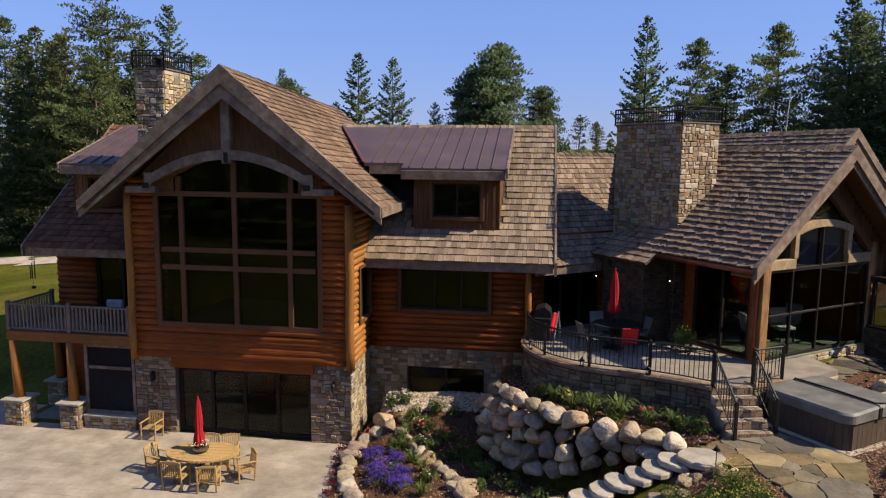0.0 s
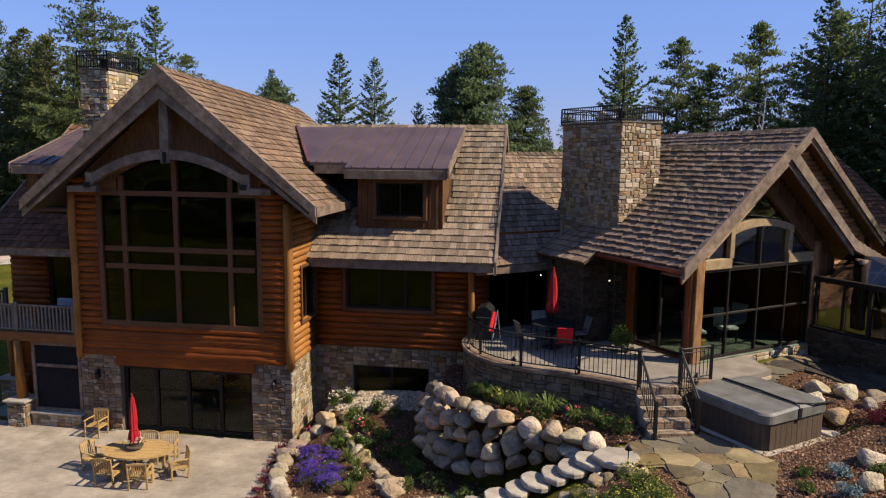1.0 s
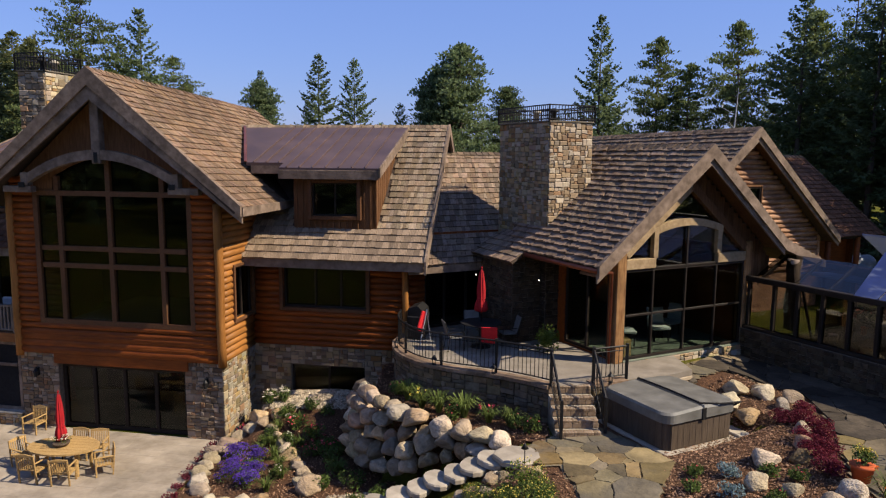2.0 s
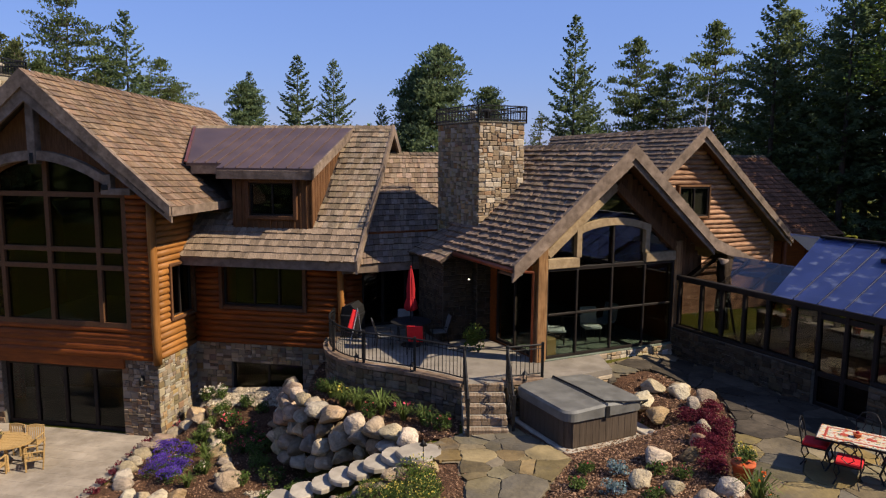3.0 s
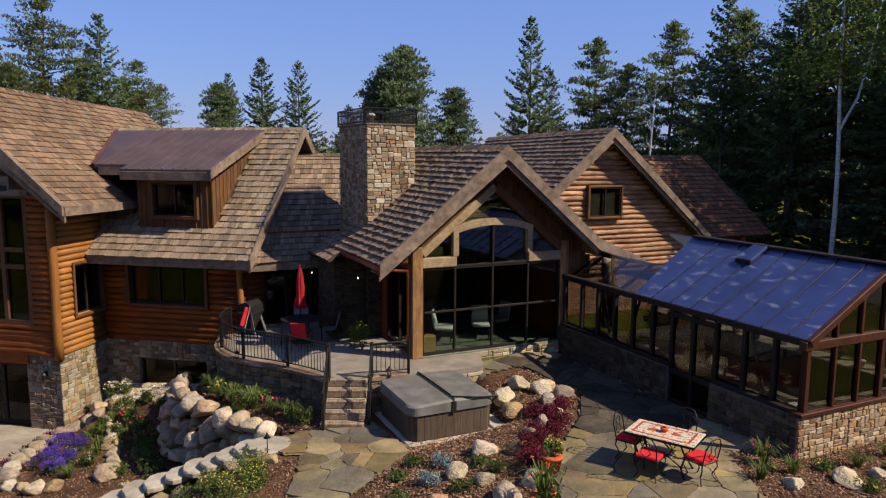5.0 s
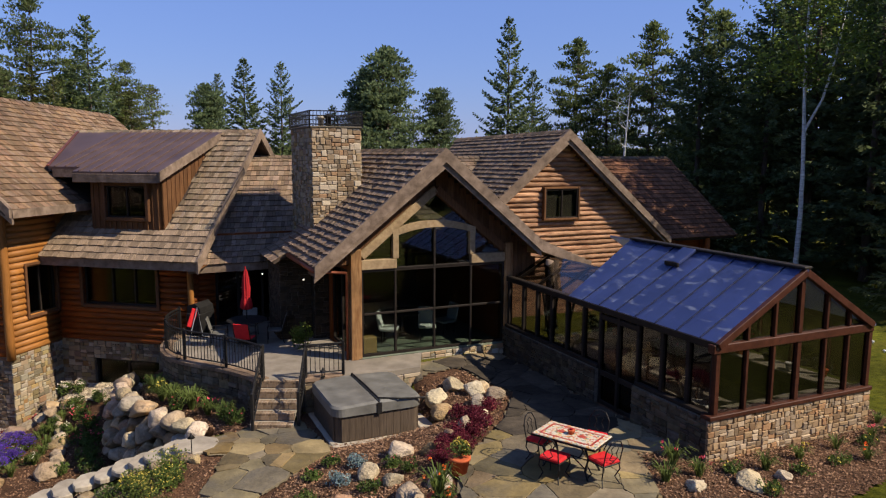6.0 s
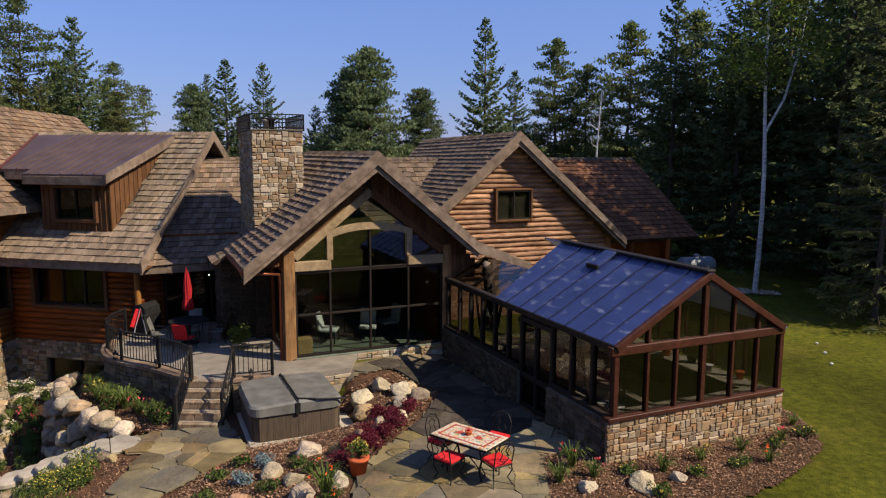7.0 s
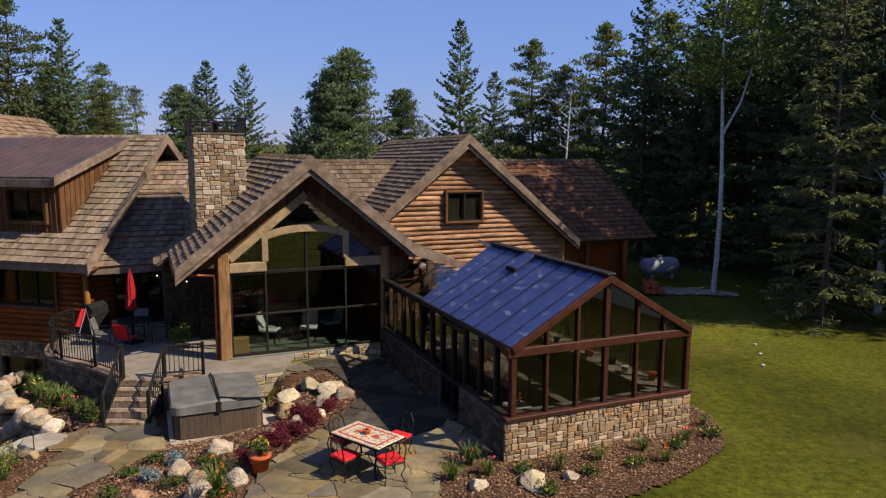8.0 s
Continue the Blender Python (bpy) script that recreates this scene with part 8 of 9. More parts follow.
for i in range(26):
    x, y = R5.uniform(-2.0, 0.7), R5.uniform(17.0, 20.3)
    if i % 3 == 0:
        lily(x, y, 0.34, "tuft of green leaves in the lower bed", n=70)
    else:
        fm = (M_PINK, None, M_PALE, None)[i % 4]
        bush("flowering_shrub" if fm else "round_shrub", x, y, 0.26, 0.32, M_SHRUB, "small flowering shrub in the lower bed" if fm else "small rounded green shrub in the lower bed", 360, 0.06, fm, 10, "shrub", "shrubs of the lower bed", fl=0.06)
# bed on the boulder wall
for x, y, h, fm in ((2.5, 18.0, 0.6, None), (2.9, 17.45, 0.55, M_YELLOW), (3.35, 17.15, 0.6, None), (4.0, 16.85, 0.65, None), (4.6, 16.45, 0.5, M_PINK), (5.1, 16.2, 0.5, None)):
    lily(x, y, h, flower=fm, nf=8, n=110)
for x, y in ((2.2, 18.5), (3.7, 16.7), (5.3, 15.95), (5.55, 15.75)):
    bush("leafy_perennial", x, y, 0.3, 0.42, M_SHRUB, "leafy perennial on the boulder wall", 380, 0.08, M_PINK, 5, "plant", "wall perennials")
# front bed beside the slab steps
for i in range(18):
    x, y = RND.uniform(2.6, 6.0), RND.uniform(11.2, 13.35)
    h = (0.3, 0.42, 0.55)[i % 3]
    bush("low_shrub", x, y, 0.2 + h * 0.42, h, (M_SHRUB, M_GRASSB, M_SHRUB, M_LEAF)[i % 4], "mounded green shrub with tiny yellow flowers" if i % 3 else "small rounded dark green shrub", 620, 0.055, M_YELLOW, (0, 30, 46)[i % 3], "shrub", "front bed shrubs", fl=0.032)
# tub bed
for x, y in ((11.2, 14.1), (11.0, 13.2), (11.35, 13.6), (11.75, 14.7), (11.9, 15.7), (11.2, 15.2), (10.9, 12.7), (11.5, 14.2), (11.05, 13.6), (11.6, 15.1)):
    bush("red_barberry", x, y, 0.32, 0.33, M_MAROON, "maroon barberry shrub among the rocks", 1000, 0.052, None, 0, "shrub", "maroon shrubs")
for x, y in ((8.9, 12.3), (9.2, 13.0)):
    bush("blue_juniper", x, y, 0.26, 0.28, M_BLUEG, "small blue-grey juniper in the mulch", 420, 0.06, None, 0, "shrub", "blue junipers")
for x, y in ((8.4, 11.7), (8.3, 12.6), (9.6, 11.9), (10.3, 12.6), (8.9, 11.0), (10.4, 10.6), (8.6, 13.2), (9.9, 12.9)):
    bush("low_shrub", x, y, 0.26, 0.24, M_SHRUB, "low green groundcover in the mulch", 260, 0.07, M_PINK, 4, "groundcover", "tub bed groundcover", fl=0.035)
bush("potted_flowers", 11.3, 12.3, 0.26, 0.34, M_SHRUB, "yellow flowers spilling over a terracotta pot", 320, 0.07, M_YELLOW, 40, "flowers", "potted flowers", z=1.44)
lily(11.0, 10.9, 0.62, "spiky green leaves in a terracotta pot", M_ORANGE, 5, 60, z=1.32)
bush("potted_flowers", 11.1, 10.8, 0.26, 0.26, M_SHRUB, "orange flowers spilling over a terracotta pot", 360, 0.06, M_ORANGE, 6, "flowers", "potted flowers", z=1.3)
# greenhouse bed
for x, y, h, fm in ((15.5, 12.9, 0.55, M_PINK), (15.2, 12.2, 0.45, None), (15.9, 12.5, 0.4, M_PINK), (17.3, 12.9, 0.4, None), (18.2, 13.5, 0.35, M_YELLOW), (19.2, 14.1, 0.35, None), (20.3, 14.8, 0.3, M_PINK), (19.6, 13.6, 0.32, M_ORANGE), (20.9, 15.7, 0.3, None)):
    lily(x, y, h, flower=fm, nf=3, n=60)
for x, y in ((16.6, 12.7), (17.9, 12.8), (18.9, 13.3), (20.0, 14.3), (20.9, 15.0), (17.0, 11.9)):
    bush("low_shrub", x, y, 0.26, 0.24, M_SHRUB, "low green plant in the greenhouse bed", 240, 0.07, M_YELLOW, 4, "plant", "greenhouse bed plants", fl=0.05)
# plants inside the greenhouse and on the terrace
for u, v, r, z in ((5.9, -5.2, 0.35, 1.98), (5.9, -4.5, 0.3, 1.98), (7.7, -3.4, 0.35, 2.26), (7.7, -5.6, 0.26, 2.26), (7.65, -1.2, 0.4, 2.26), (5.3, -2.2, 0.35, 2.15), (6.2, -2.2, 0.3, 2.15), (7.7, -2.3, 0.35, 2.26)):
    p = RM @ Vector((u, v, 0))
    bush("greenhouse_plant", p.x, p.y, r, 0.55, M_SHRUB, "leafy green plant growing in the greenhouse", 300, 0.1, M_PINK, 8, "plant", "greenhouse plants", z=z)
p = RM @ Vector((-2.3, 1.4, 0))
bush("potted_fern", p.x, p.y, 0.45, 0.75, M_LEAF, "green fern on the terrace", 520, 0.11, None, 0, "plant", z=TERR)
bush("table_flowers", -6.9, 17.8, 0.3, 0.2, M_SHRUB, "pale flowers in the table bowl", 140, 0.05, M_PALE, 60, "flowers", z=LOW + 0.82, fl=0.045)

# mulch chips and pebbles
def litter(name, poly, n, mat, label, category, size, flat):
    R = random.Random(len(poly) * 7 + n)
    xs, ys = [p[0] for p in poly], [p[1] for p in poly]
    mb, k = MB(), 0
    while k < n:
        x, y = R.uniform(min(xs), max(xs)), R.uniform(min(ys), max(ys))
        if not inside(x, y, poly):
            continue
        k += 1
        s = size * R.uniform(0.5, 1.4)
        m = Matrix.LocRotScale((x, y, ground_z(x, y) + 0.075), Euler((R.uniform(-0.6, 0.6), R.uniform(-0.6, 0.6), R.uniform(0, 6.28))), (s, s * R.uniform(0.3, 0.7), s * flat))
        mb.add([m @ Vector(p) for p in ((-1, 0, 0), (0, -1, 0), (1, 0, 0), (0, 1, 0), (0, 0, 1))], [(0, 1, 4), (1, 2, 4), (2, 3, 4), (3, 0, 4)])
    tagged(part(name, mb, mat), label, category, kind="stuff")


litter("bark_chips", BED_TUB, 11000, M_CHIP, "loose red-brown bark chips", "mulch", 0.03, 0.3)
litter("bark_chips", BED_GH, 9500, M_CHIP, "loose brown bark chips", "mulch", 0.028, 0.3)
litter("gravel", [(22.8, 32.6), (23.9, 33.3), (25.5, 33.0), (26.8, 32.2), (26.7, 31.5), (25.2, 31.6), (23.6, 31.5)], 900, M_PEBBLE, "grey gravel round the birch", "gravel", 0.07, 0.6)
litter("bark_chips", BED_LOW, 7000, M_CHIP, "loose red-brown bark chips", "mulch", 0.032, 0.3)
litter("bark_chips", BED_MID, 2500, M_CHIP, "loose red-brown bark chips", "mulch", 0.03, 0.3)
litter("bark_chips", BED_FRONT, 5000, M_CHIP, "loose red-brown bark chips", "mulch", 0.03, 0.3)
litter("pebbles", [(-2.4, 20.6), (-2.3, 22.0), (1.4, 21.4), (1.0, 20.3), (-0.6, 20.4)], 2600, M_PEBBLE, "band of pale river pebbles under the window", "pebbles", 0.075, 0.7)
litter("pebbles", [(0.6, 16.2), (1.6, 16.4), (2.6, 15.2), (1.6, 14.9)], 700, M_PEBBLE, "band of pale river pebbles", "pebbles", 0.05, 0.7)

# ---- trees ----
def taper(mb, pts, rads, n=8):
    """One unbroken tapered stem through the points."""
    b = len(mb.v)
    for p, r in zip(pts, rads):
        mb.v += [(p[0] + r * math.cos(6.2832 * k / n), p[1] + r * math.sin(6.2832 * k / n), p[2]) for k in range(n)]
    m = len(pts)
    mb.f += [(b + i * n + k, b + i * n + (k + 1) % n, b + (i + 1) * n + (k + 1) % n, b + (i + 1) * n + k) for i in range(m - 1) for k in range(n)]
    mb.f.append(tuple(range(b + (m - 1) * n, b + m * n)))
    return mb


def spray(mb, p, d, l, w, R):
    """One narrow needle twig from p along d."""
    d = d.normalized()
    q = d.cross(Vector((R.gauss(0, 1), R.gauss(0, 1), R.gauss(0, 1))))
    q = q.normalized() * w / 2 if q.length > 1e-4 else d.orthogonal() * w / 2
    mb.add([p - q * 0.4, p + d * l * 0.55 - q, p + d * l, p + d * l * 0.55 + q], [(0, 1, 2, 3)])


def spruce(seed, h=15.0, spread=2.4, whorls=34, mat=None, low=0.06, fine=1.0):
    """A spruce: straight tapered trunk, uneven whorls of boughs that droop and lift at their tips, set with needle twigs."""
    R = random.Random(seed)
    t = thing("spruce", Matrix(), "tall dark green spruce at the edge of the woods", "tree", "spruces")
    tk = MB()
    taper(tk, [(0, 0, h * i / 6) for i in range(7)], [0.2 * (1 - i / 6.3) for i in range(7)])
    part("trunk", tk, M_BARK, t, smooth=True)
    mb = MB()
    lean = [R.uniform(0.8, 1.12) for _ in range(9)]
    for w in range(whorls):
        a0, nb = R.uniform(0, 6.28), R.randint(5, 7)
        for b in range(nb):
            if R.random() < 0.1:
                continue
            k = min(0.99, max(0.0, (w + R.uniform(-0.1, 1.1)) / whorls))
            a = a0 + 6.2832 * b / nb + R.gauss(0, 0.25)
            rad = (spread * 1.15 * (1 - k) ** 0.72 * (1 if k > 0.1 else 0.8) + 0.12) * lean[int(a * 1.43) % 9]
            rr = rad * R.uniform(0.62, 1.12)
            d = Vector((math.cos(a), math.sin(a), 0))
            s = Vector((-d.y, d.x, 0))
            base, rise = Vector((0, 0, h * (low + (1 - low) * k))), lerp(-0.5, 0.55, k) + R.gauss(0, 0.08)
            n = max(3, int(rr / 0.18 / fine))
            for i in range(n):
                q = lerp(0.12, 1.0, (i + R.random() * 0.6) / n)
                p = base + d * rr * q + Z * rr * (rise * q + 0.26 * q * q)
                fan = (0.2 + 0.36 * math.sin(math.pi * min(1, 0.12 + q * 0.85))) * (0.5 + 0.5 * (1 - k)) * fine ** 0.5
                for sd in (-1, 1, 0):
                    dv = d * R.uniform(0.4, 1.0) + s * (sd * R.uniform(0.5, 1.0) + R.gauss(0, 0.15)) + Z * R.uniform(-0.55, 0.2)
                    spray(mb, p + Z * R.gauss(0, 0.04), dv, fan * R.uniform(0.7, 1.25), 0.185 * R.uniform(0.7, 1.25) * fine ** 0.5, R)
    for i in range(26):
        p = Vector((R.gauss(0, 0.05), R.gauss(0, 0.05), h * R.uniform(0.955, 1.0)))
        spray(mb, p, Vector((R.gauss(0, 0.6), R.gauss(0, 0.6), 0.7)), 0.28, 0.1, R)
    part("crown", mb, mat or M_NEEDLE, t, kind="stuff")
    return t


def open_spruce(seed, h=15.0, spread=2.7, whorls=30):
    """A thin-crowned spruce: bare inner boughs that sag and lift at the tip, with hanging twigs on their outer half."""
    R = random.Random(seed)
    t = thing("spruce", Matrix(), "open olive-brown spruce with drooping boughs on the lawn", "tree", "spruces")
    tk, lim, mb = MB(), MB(), MB()
    taper(tk, [(0.04 * math.sin(i * 1.7), 0.03 * math.cos(i), h * i / 8) for i in range(9)], [0.13 * (1 - i / 8.4) for i in range(9)])
    for w in range(whorls):
        a0, nb = R.uniform(0, 6.28), R.randint(5, 7)
        for b in range(nb):
            k = min(0.99, max(0.0, (w + R.uniform(-0.3, 0.8)) / whorls))
            a = a0 + 6.2832 * b / nb + R.gauss(0, 0.25)
            rr = (spread * (1 - k) ** 0.6 + 0.15) * R.uniform(0.55, 1.1)
            d = Vector((math.cos(a), math.sin(a), 0))
            s = Vector((-d.y, d.x, 0))
            rise = lerp(-0.38, 0.35, k) + R.gauss(0, 0.07)
            bough = lambda q: Vector((0, 0, h * (0.06 + 0.94 * k))) + d * rr * q + Z * rr * (rise * q + 0.2 * q * q)
            lim.cyl(bough(0), bough(0.5), 0.026, 0.016, 4, False)
            lim.cyl(bough(0.5), bough(1), 0.016, 0.005, 4, False)
            n = max(4, int(rr / 0.085))
            for i in range(n):
                q = lerp(0.2, 1.0, (i + R.random()) / n)
                if R.random() > 0.35 + 0.65 * q:
                    continue
                side = s * R.choice((-1, 1))
                l = (0.24 + 0.34 * math.sin(math.pi * min(1, q * 0.9))) * (0.55 + 0.45 * (1 - k))
                tw = d * R.uniform(0.3, 0.9) + side * R.uniform(0.4, 1.0) + Z * R.uniform(-0.45, 0.1)
                p = bough(q)
                spray(mb, p, tw, l, 0.07, R)
                for j in (0.3, 0.5, 0.7, 0.9):
                    spray(mb, p + tw.normalized() * l * j, tw + Vector((R.gauss(0, 0.5), R.gauss(0, 0.5), R.uniform(-0.9, 0.1))), l * 0.45, 0.06, R)
    part("trunk", tk, M_BARK, t, smooth=True)
    part("limb", lim, M_BARK, t, kind="stuff")
    part("crown", mb, M_OLIVE, t, kind="stuff")
    return t


def pine(seed, h=17.0, spread=3.2, bare=0.45, clumps=70, mat=None, name="pine", label="tall open-crowned pine behind the house", q=34, fine=1.0):
    """A pine: bare lower trunk, crooked limbs, flat plates of upturned needle tufts along the outer limbs."""
    R = random.Random(seed)
    t = thing(name, Matrix(), label, "tree", name + "s")
    tk = MB()
    pts = [Vector((0.12 * math.sin(i * 1.3 + seed), 0.12 * math.cos(i * 0.9 + seed), h * i / 8)) for i in range(9)]
    taper(tk, pts, [0.24 * (1 - i / 8.6) for i in range(9)])
    lim, mb = MB(), MB()
    lobes = [R.uniform(0.62, 1.15) for _ in range(35)]
    for c in range(int(clumps * 0.45)):
        k = R.uniform(0, 1) ** 0.85
        z = h * (bare + (0.985 - bare) * k)
        prof = (1 - 0.97 * k) ** 0.66 if bare < 0.15 else math.sin(math.pi * min(1, 0.22 + 0.78 * k)) ** 0.7
        a = R.uniform(0, 6.28)
        rr = spread * prof * R.uniform(0.5, 1.02) * lobes[int(k * 4.99) * 7 + int(a * 1.11) % 7]
        d = Vector((math.cos(a), math.sin(a), 0))
        s = Vector((-d.y, d.x, 0))
        base = Vector((0, 0, z - rr * 0.12))
        mid = base + d * rr * 0.5 + Z * rr * R.uniform(-0.05, 0.1) + s * R.gauss(0, 0.08) * rr
        e = base + d * rr + Z * rr * R.uniform(0.05, 0.35)
        if rr > 0.5:
            lim.cyl(base, mid, 0.05, 0.032, 5, False)
            lim.cyl(mid, e, 0.032, 0.012, 5, False)
        m = max(2, int(rr / 0.5))
        for j in range(m):
            f = lerp(0.38, 1.0, j / (m - 1)) + R.gauss(0, 0.05)
            o = (base.lerp(mid, f * 2) if f < 0.5 else mid.lerp(e, f * 2 - 1)) + s * R.gauss(0, 0.16) * rr
            cs = R.uniform(0.34, 0.6) * (0.65 + 0.35 * (1 - k)) * (spread / 3.0) ** 0.5
            for i in range(int(q * 0.42 / fine)):
                u, v = R.gauss(0, 0.55) * cs, R.gauss(0, 0.55) * cs
                p = o + Vector((u, v, R.gauss(0, 0.2) * cs - 0.12 * (u * u + v * v)))
                spray(mb, p, Vector((u * 0.9 + R.gauss(0, 0.25), v * 0.9 + R.gauss(0, 0.25), R.uniform(0.1, 0.8))), R.uniform(0.2, 0.38) * fine ** 0.5, R.uniform(0.1, 0.17) * fine, R)
    for i in range(40):
        p = Vector((R.gauss(0, 0.16), R.gauss(0, 0.16), h * R.uniform(0.95, 0.995)))
        spray(mb, p, Vector((R.gauss(0, 0.4), R.gauss(0, 0.4), 0.8)), 0.36, 0.12, R)
    part("trunk", tk, M_BARK, t, smooth=True)
    part("limb", lim, M_BARK, t, kind="stuff")
    part("crown", mb, mat or M_PINE, t, kind="stuff")
    return t


def birch(seed, h=15.0, leaves=5200):
    R = random.Random(seed)
    t = thing("birch", Matrix(), "slender white-barked birch by the lawn", "tree", "birches")
    tk, lim, mb = MB(), MB(), MB()
    pts = [Vector((0.09 * math.sin(i * 0.8 + seed), 0.02 * i, h * i / 9)) for i in range(10)]
    taper(tk, pts, [0.10 * (1 - i / 11) for i in range(10)], 9)
    f = [pts[4], pts[4] + Vector((0.6, 0, 1.3)), pts[4] + Vector((1.1, 0.2, 3.0)), pts[4] + Vector((1.5, 0.3, 5.5))]
    part("trunk", tk, M_BIRCH, t, smooth=True)
    part("fork", taper(MB(), f, [0.06, 0.045, 0.035, 0.015]), M_BIRCH, t, smooth=True)
    tips = []
    for i in range(46):
        k = R.uniform(0.5, 1) ** 0.8
        b = Vector((0, 0, h * k * 0.97))
        a, l = R.uniform(0, 6.28), R.uniform(0.6, 2.3) * (1.15 - 0.5 * k)
        e = b + Vector((l * math.cos(a), l * math.sin(a), l * R.uniform(0.1, 0.8)))
        lim.cyl(b, e, 0.025, 0.008, 4, False)
        tips.append(e)
    for i in range(leaves):
        e = R.choice(tips)
        leaf_quad(mb, e + Vector((R.gauss(0, 0.4), R.gauss(0, 0.4), R.gauss(-0.15, 0.4))), 0.17, R)
    part("limb", lim, M_BARK, t, kind="stuff")
    part("crown", mb, M_LEAF, t, kind="stuff")
    return t


def dead_tree(seed, h=11.0):
    R = random.Random(seed)
    t = thing("bare_tree", Matrix(), "bare grey snag among the conifers", "tree", "bare trees")
    mb = MB()
    mb.cyl((0, 0, 0), (0.2, 0, h * 0.6), 0.13, 0.07, 7, False)
    mb.cyl((0.2, 0, h * 0.6), (0.1, 0.2, h), 0.07, 0.015, 7, False)
    for i in range(16):
        z, a = h * R.uniform(0.35, 0.98), R.uniform(0, 6.28)
        l = R.uniform(0.6, 1.8)
        e = Vector((0.15 + l * math.cos(a), l * math.sin(a), z + l * R.uniform(0.2, 0.8)))
        mb.cyl((0.15, 0.05, z), e, 0.03, 0.008, 4, False)
        mb.cyl(e, e + Vector((R.gauss(0, 0.5), R.gauss(0, 0.5), R.uniform(0.2, 0.7))), 0.012, 0.004, 4, False)
    part("trunk", mb, M_BIRCH, t)
    return t


def place(proto, spots, h0, turn=None):
    """Copies of a tree at (x, y, top height); the first spot takes the built one."""
    for i, (x, y, top) in enumerate(spots):
        z = ground_z(x, y) - 0.1
        s = (top - z) / h0
        w = s * RND.uniform(0.9, 1.15)
        m = pose(x, y, z, 0, 0, RND.uniform(0, 360) if turn is None else turn) @ Matrix.Diagonal((w, w, s, 1))
        if i == 0:
            proto.matrix_world = m
        else:
            c = copy_thing(proto, m)
            c.matrix_basis = m


# single trees that stand out behind the roofs
place(spruce(1, 15, 3.3, 40, fine=0.72), [(-22.2, 58.4, 18.5), (-6.25, 51.1, 14.0), (13.0, 47.0, 16.0), (15.1, 55.7, 13.6), (24.5, 43.7, 16.6), (-15.9, 70.9, 15.1), (-31, 57, 14.8)], 15)
place(spruce(2, 15, 3.5, 40, fine=0.72), [(-3.9, 52.5, 13.9), (-0.8, 56.0, 11.0), (-27.5, 66.0, 17.0), (-9.5, 63.0, 11.5), (27.5, 41.0, 17.5), (-35.0, 60.0, 15.0)], 15)
place(pine(3, 15, 6.0, 0.06, 560, M_NEEDLE, q=62), [(3.9, 53.7, 15.2), (7.6, 56.5, 12.4), (-13.5, 62.0, 13.3), (-36.0, 52.0, 14.6), (2.0, 55.0, 13.4)], 15)
place(pine(4, 17, 4.2, 0.2, 260, q=56), [(18.0, 51.2, 15.4), (20.2, 51.1, 13.6), (22.8, 49.4, 16.2), (26.2, 45.8, 16.2), (-24.5, 50.0, 13.6), (30.5, 44.0, 18.0)], 17)
place(pine(5, 22, 5.4, 0.36, 230, q=54), [(-27.2, 58.5, 20.5), (-40.0, 66.0, 19.0), (-21.5, 63.0, 15.5)], 22)
place(birch(6, 15), [(25.75, 32.0, 17.5), (29.0, 47.0, 15.0), (22.0, 57.0, 12.0), (-26.0, 72.0, 12.0)], 15, 8)
place(dead_tree(7), [(-25.5, 71.0, 11.8), (-28.5, 73.0, 11.5), (19.75, 41.5, 11.0), (4.5, 66.0, 12.0), (30.9, 27.9, 15.0)], 11)

# the open spruce on the lawn, and the tall trees beyond the lawn that shade it
place(open_spruce(8), [(28.1, 26.3, 16.0)], 15)
place(spruce(10, 18, 3.4, 36, low=0.08), [(31.4, 30.3, 21.0), (32.9, 27.6, 22.5), (34.4, 26.3, 22.0), (33.6, 30.5, 20.0), (35.5, 29.5, 21.0), (41.0, 27.0, 22.0), (30.6, 35.5, 20.0)], 18)
# young spruces close the foot of the woods behind the lawn
place(spruce(20, 6, 1.9, 14), [(x, 57.6 + 2.0 * math.sin(x * 1.9), 4.6 + 1.6 * math.sin(x * 2.7)) for x in (24.6, 26.6, 28.3, 30.4, 32.2, 33.9, 36.0, 37.8, 39.9, 42.0, 44.1, 46.0, 48.4)], 6)

place(pine(18, 15, 4.2, 0.1, 260, M_OLIVE, q=54, fine=0.6), [(-25.2, 52.0, 13.5), (-31.5, 58.0, 15.5), (-19.5, 60.0, 12.5)], 15)
place(spruce(19, 15, 3.3, 32, M_OLIVE), [(-22.0, 53.0, 13.0), (-28.8, 54.0, 15.5), (-33.8, 60.0, 17.0), (-37.0, 64.0, 17.0), (-26.5, 57.0, 15.0), (-30.2, 55.0, 14.0)], 15)

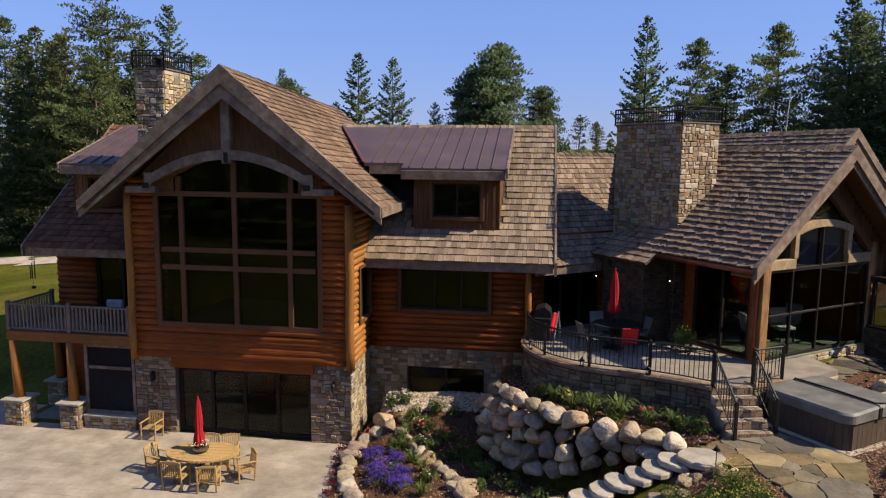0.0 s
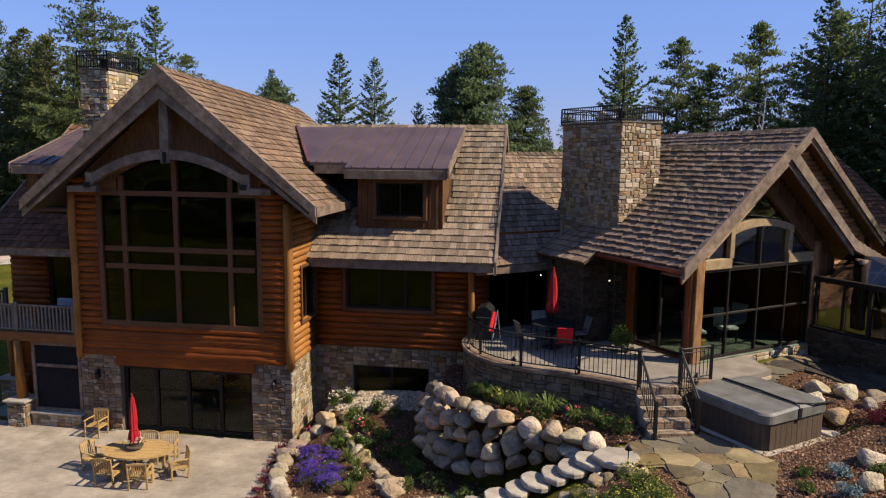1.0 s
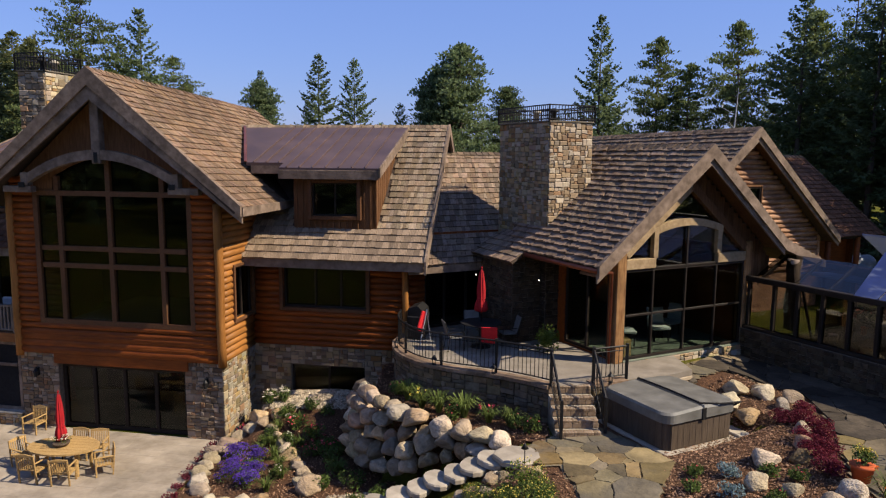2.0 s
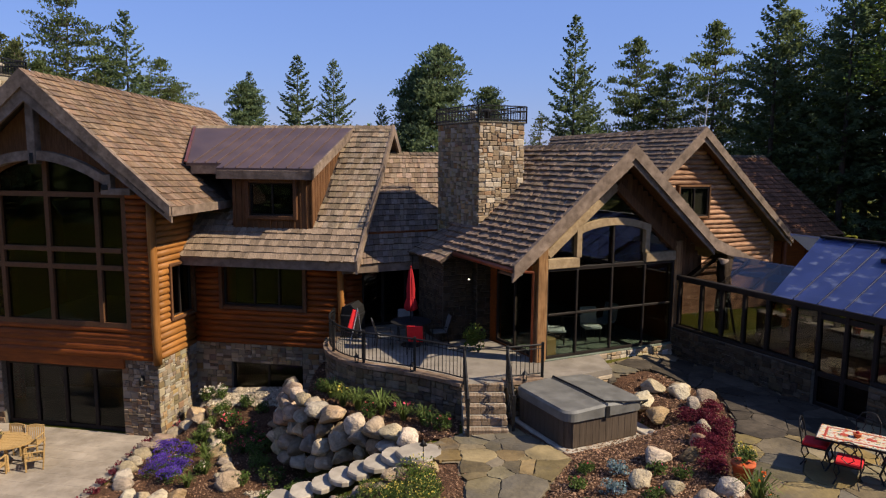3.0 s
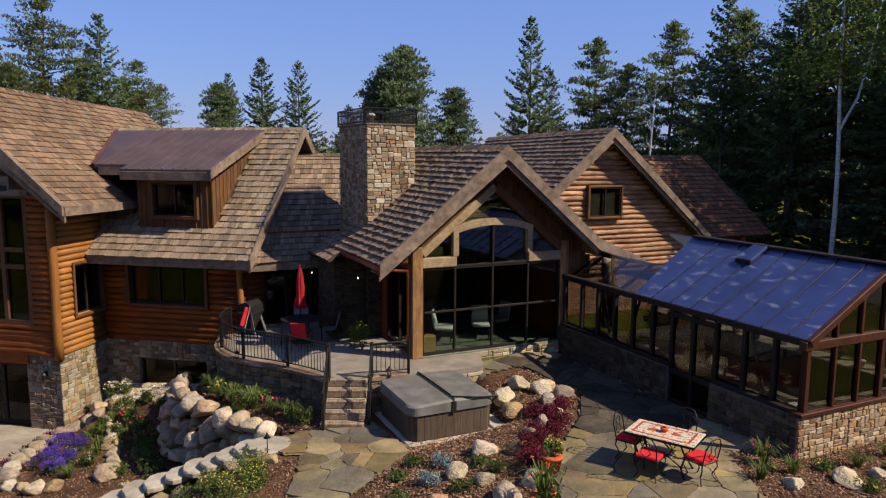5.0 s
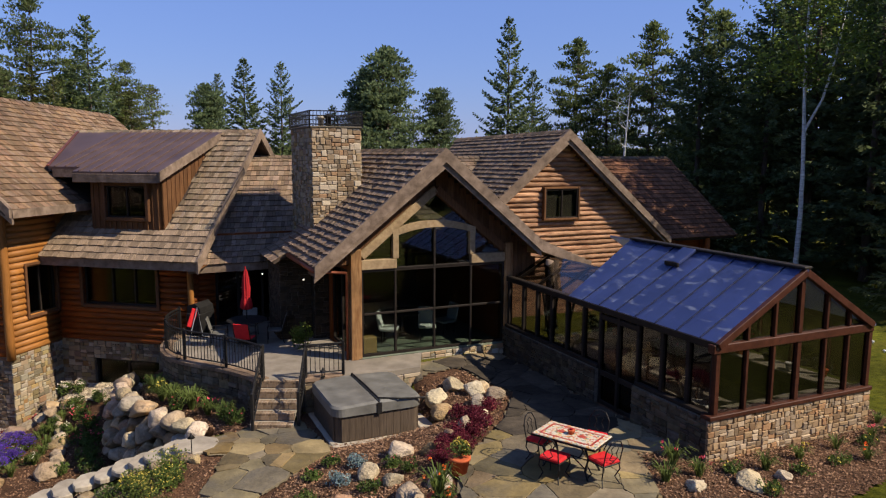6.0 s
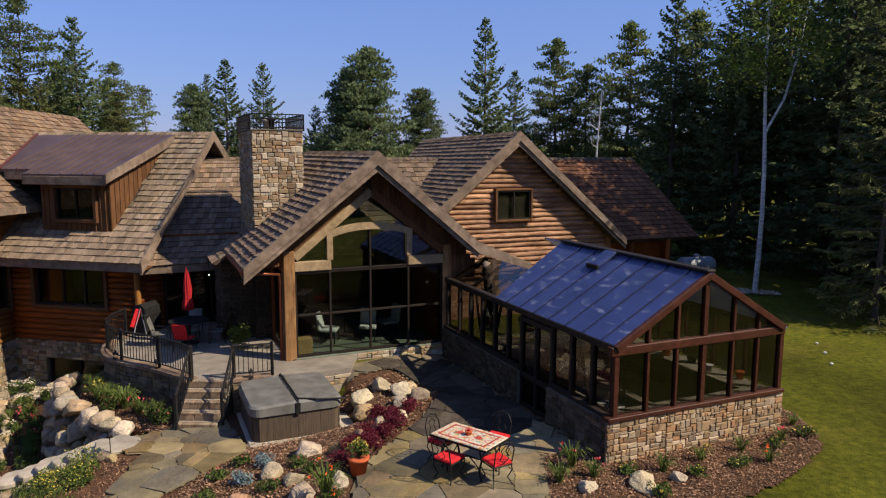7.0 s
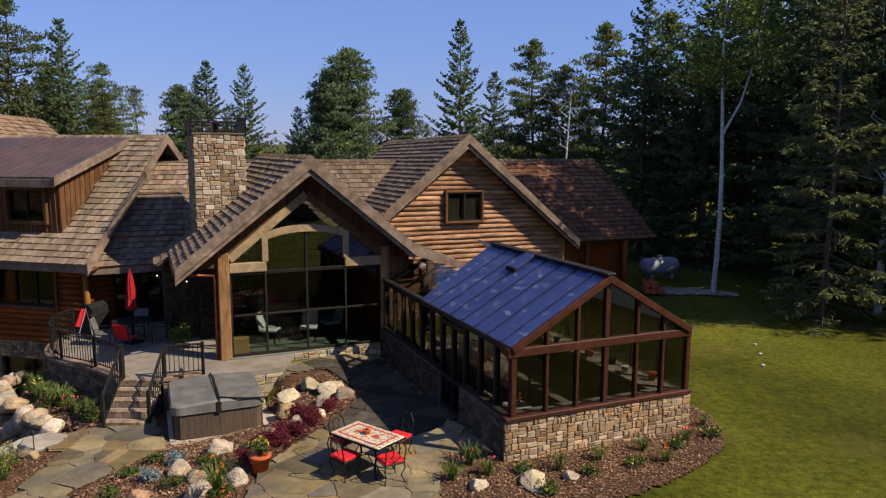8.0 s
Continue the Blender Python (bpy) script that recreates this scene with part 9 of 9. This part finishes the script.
# the woods close in at the right, and stand further off at the left and behind
R2 = random.Random(21)
for proto, h0, cnt in ((spruce(11, 16, 2.6, 28, low=0.2), 16, 20), (pine(12, 19, 3.9, 0.22, 150, q=40), 19, 17), (spruce(13, 13, 2.4, 28), 13, 12)):
    spots = []
    while len(spots) < cnt:
        x, y = R2.uniform(27, 52), R2.uniform(22, 62)
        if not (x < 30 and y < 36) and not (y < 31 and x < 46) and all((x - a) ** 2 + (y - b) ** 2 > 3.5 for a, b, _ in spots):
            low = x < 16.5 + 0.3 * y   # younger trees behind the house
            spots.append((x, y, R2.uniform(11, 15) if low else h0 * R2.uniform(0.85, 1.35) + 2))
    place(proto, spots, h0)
for proto, h0, cnt in ((spruce(14, 14, 2.9, 28, M_PINE), 14, 28), (pine(15, 15, 4.4, 0.12, 130, M_OLIVE, q=40, fine=0.8), 15, 26), (pine(16, 12, 3.6, 0.12, 100, M_LEAF, "broadleaf_tree", "leafy broadleaf tree at the edge of the woods"), 12, 24)):
    spots = []
    while len(spots) < cnt:
        if R2.random() < 0.62:
            x, y = R2.uniform(-62, -23), R2.uniform(60 if h0 == 12 else 46, 78)
            top = R2.uniform(10.5, 15.5)
        else:
            x, y = R2.uniform(-26, 34), R2.uniform(62, 92)
            top = R2.uniform(7.5, 11.0)
        if all((x - a) ** 2 + (y - b) ** 2 > 5 for a, b, _ in spots) and not (-48 < x < -30 and 50 < y < 66):
            spots.append((x, y, top))
    place(proto, spots, h0)

# far woods as one mass of small conifers
mb = MB()
for i in range(860):
    # unseen trees opposite the house, added to cut skylight and darken window reflections
    if i >= 420:
        x, y = R2.uniform(-75, 95), R2.uniform(-62, -16)
    elif i < 260:
        x, y = R2.uniform(-130, 110), R2.uniform(92, 150)
    else:
        x, y = R2.uniform(56, 120), R2.uniform(-10, 100)
    z = ground_z(x, y) - 0.5
    h, r = R2.uniform(7, 11) if i < 260 else R2.uniform(13, 20), R2.uniform(1.6, 2.6)
    for w in range(9):
        k = w / 9
        for b in range(7):
            a = R2.uniform(0, 6.28)
            q = r * (1 - k) * R2.uniform(0.7, 1.1) + 0.15
            c = Vector((x, y, z + h * (0.06 + 0.94 * k)))
            e = c + Vector((q * math.cos(a), q * math.sin(a), -q * 0.4))
            s = Vector((-math.sin(a), math.cos(a), 0)) * q * 0.4
            mb.add([c + Z * 0.5, e + s, e - Z * 0.1, e - s], [(0, 1, 2, 3)])
tagged(part("far_woods", mb, M_NEEDLE), "dark conifer woods in the distance and unseen opposite the house", "woods", kind="stuff")
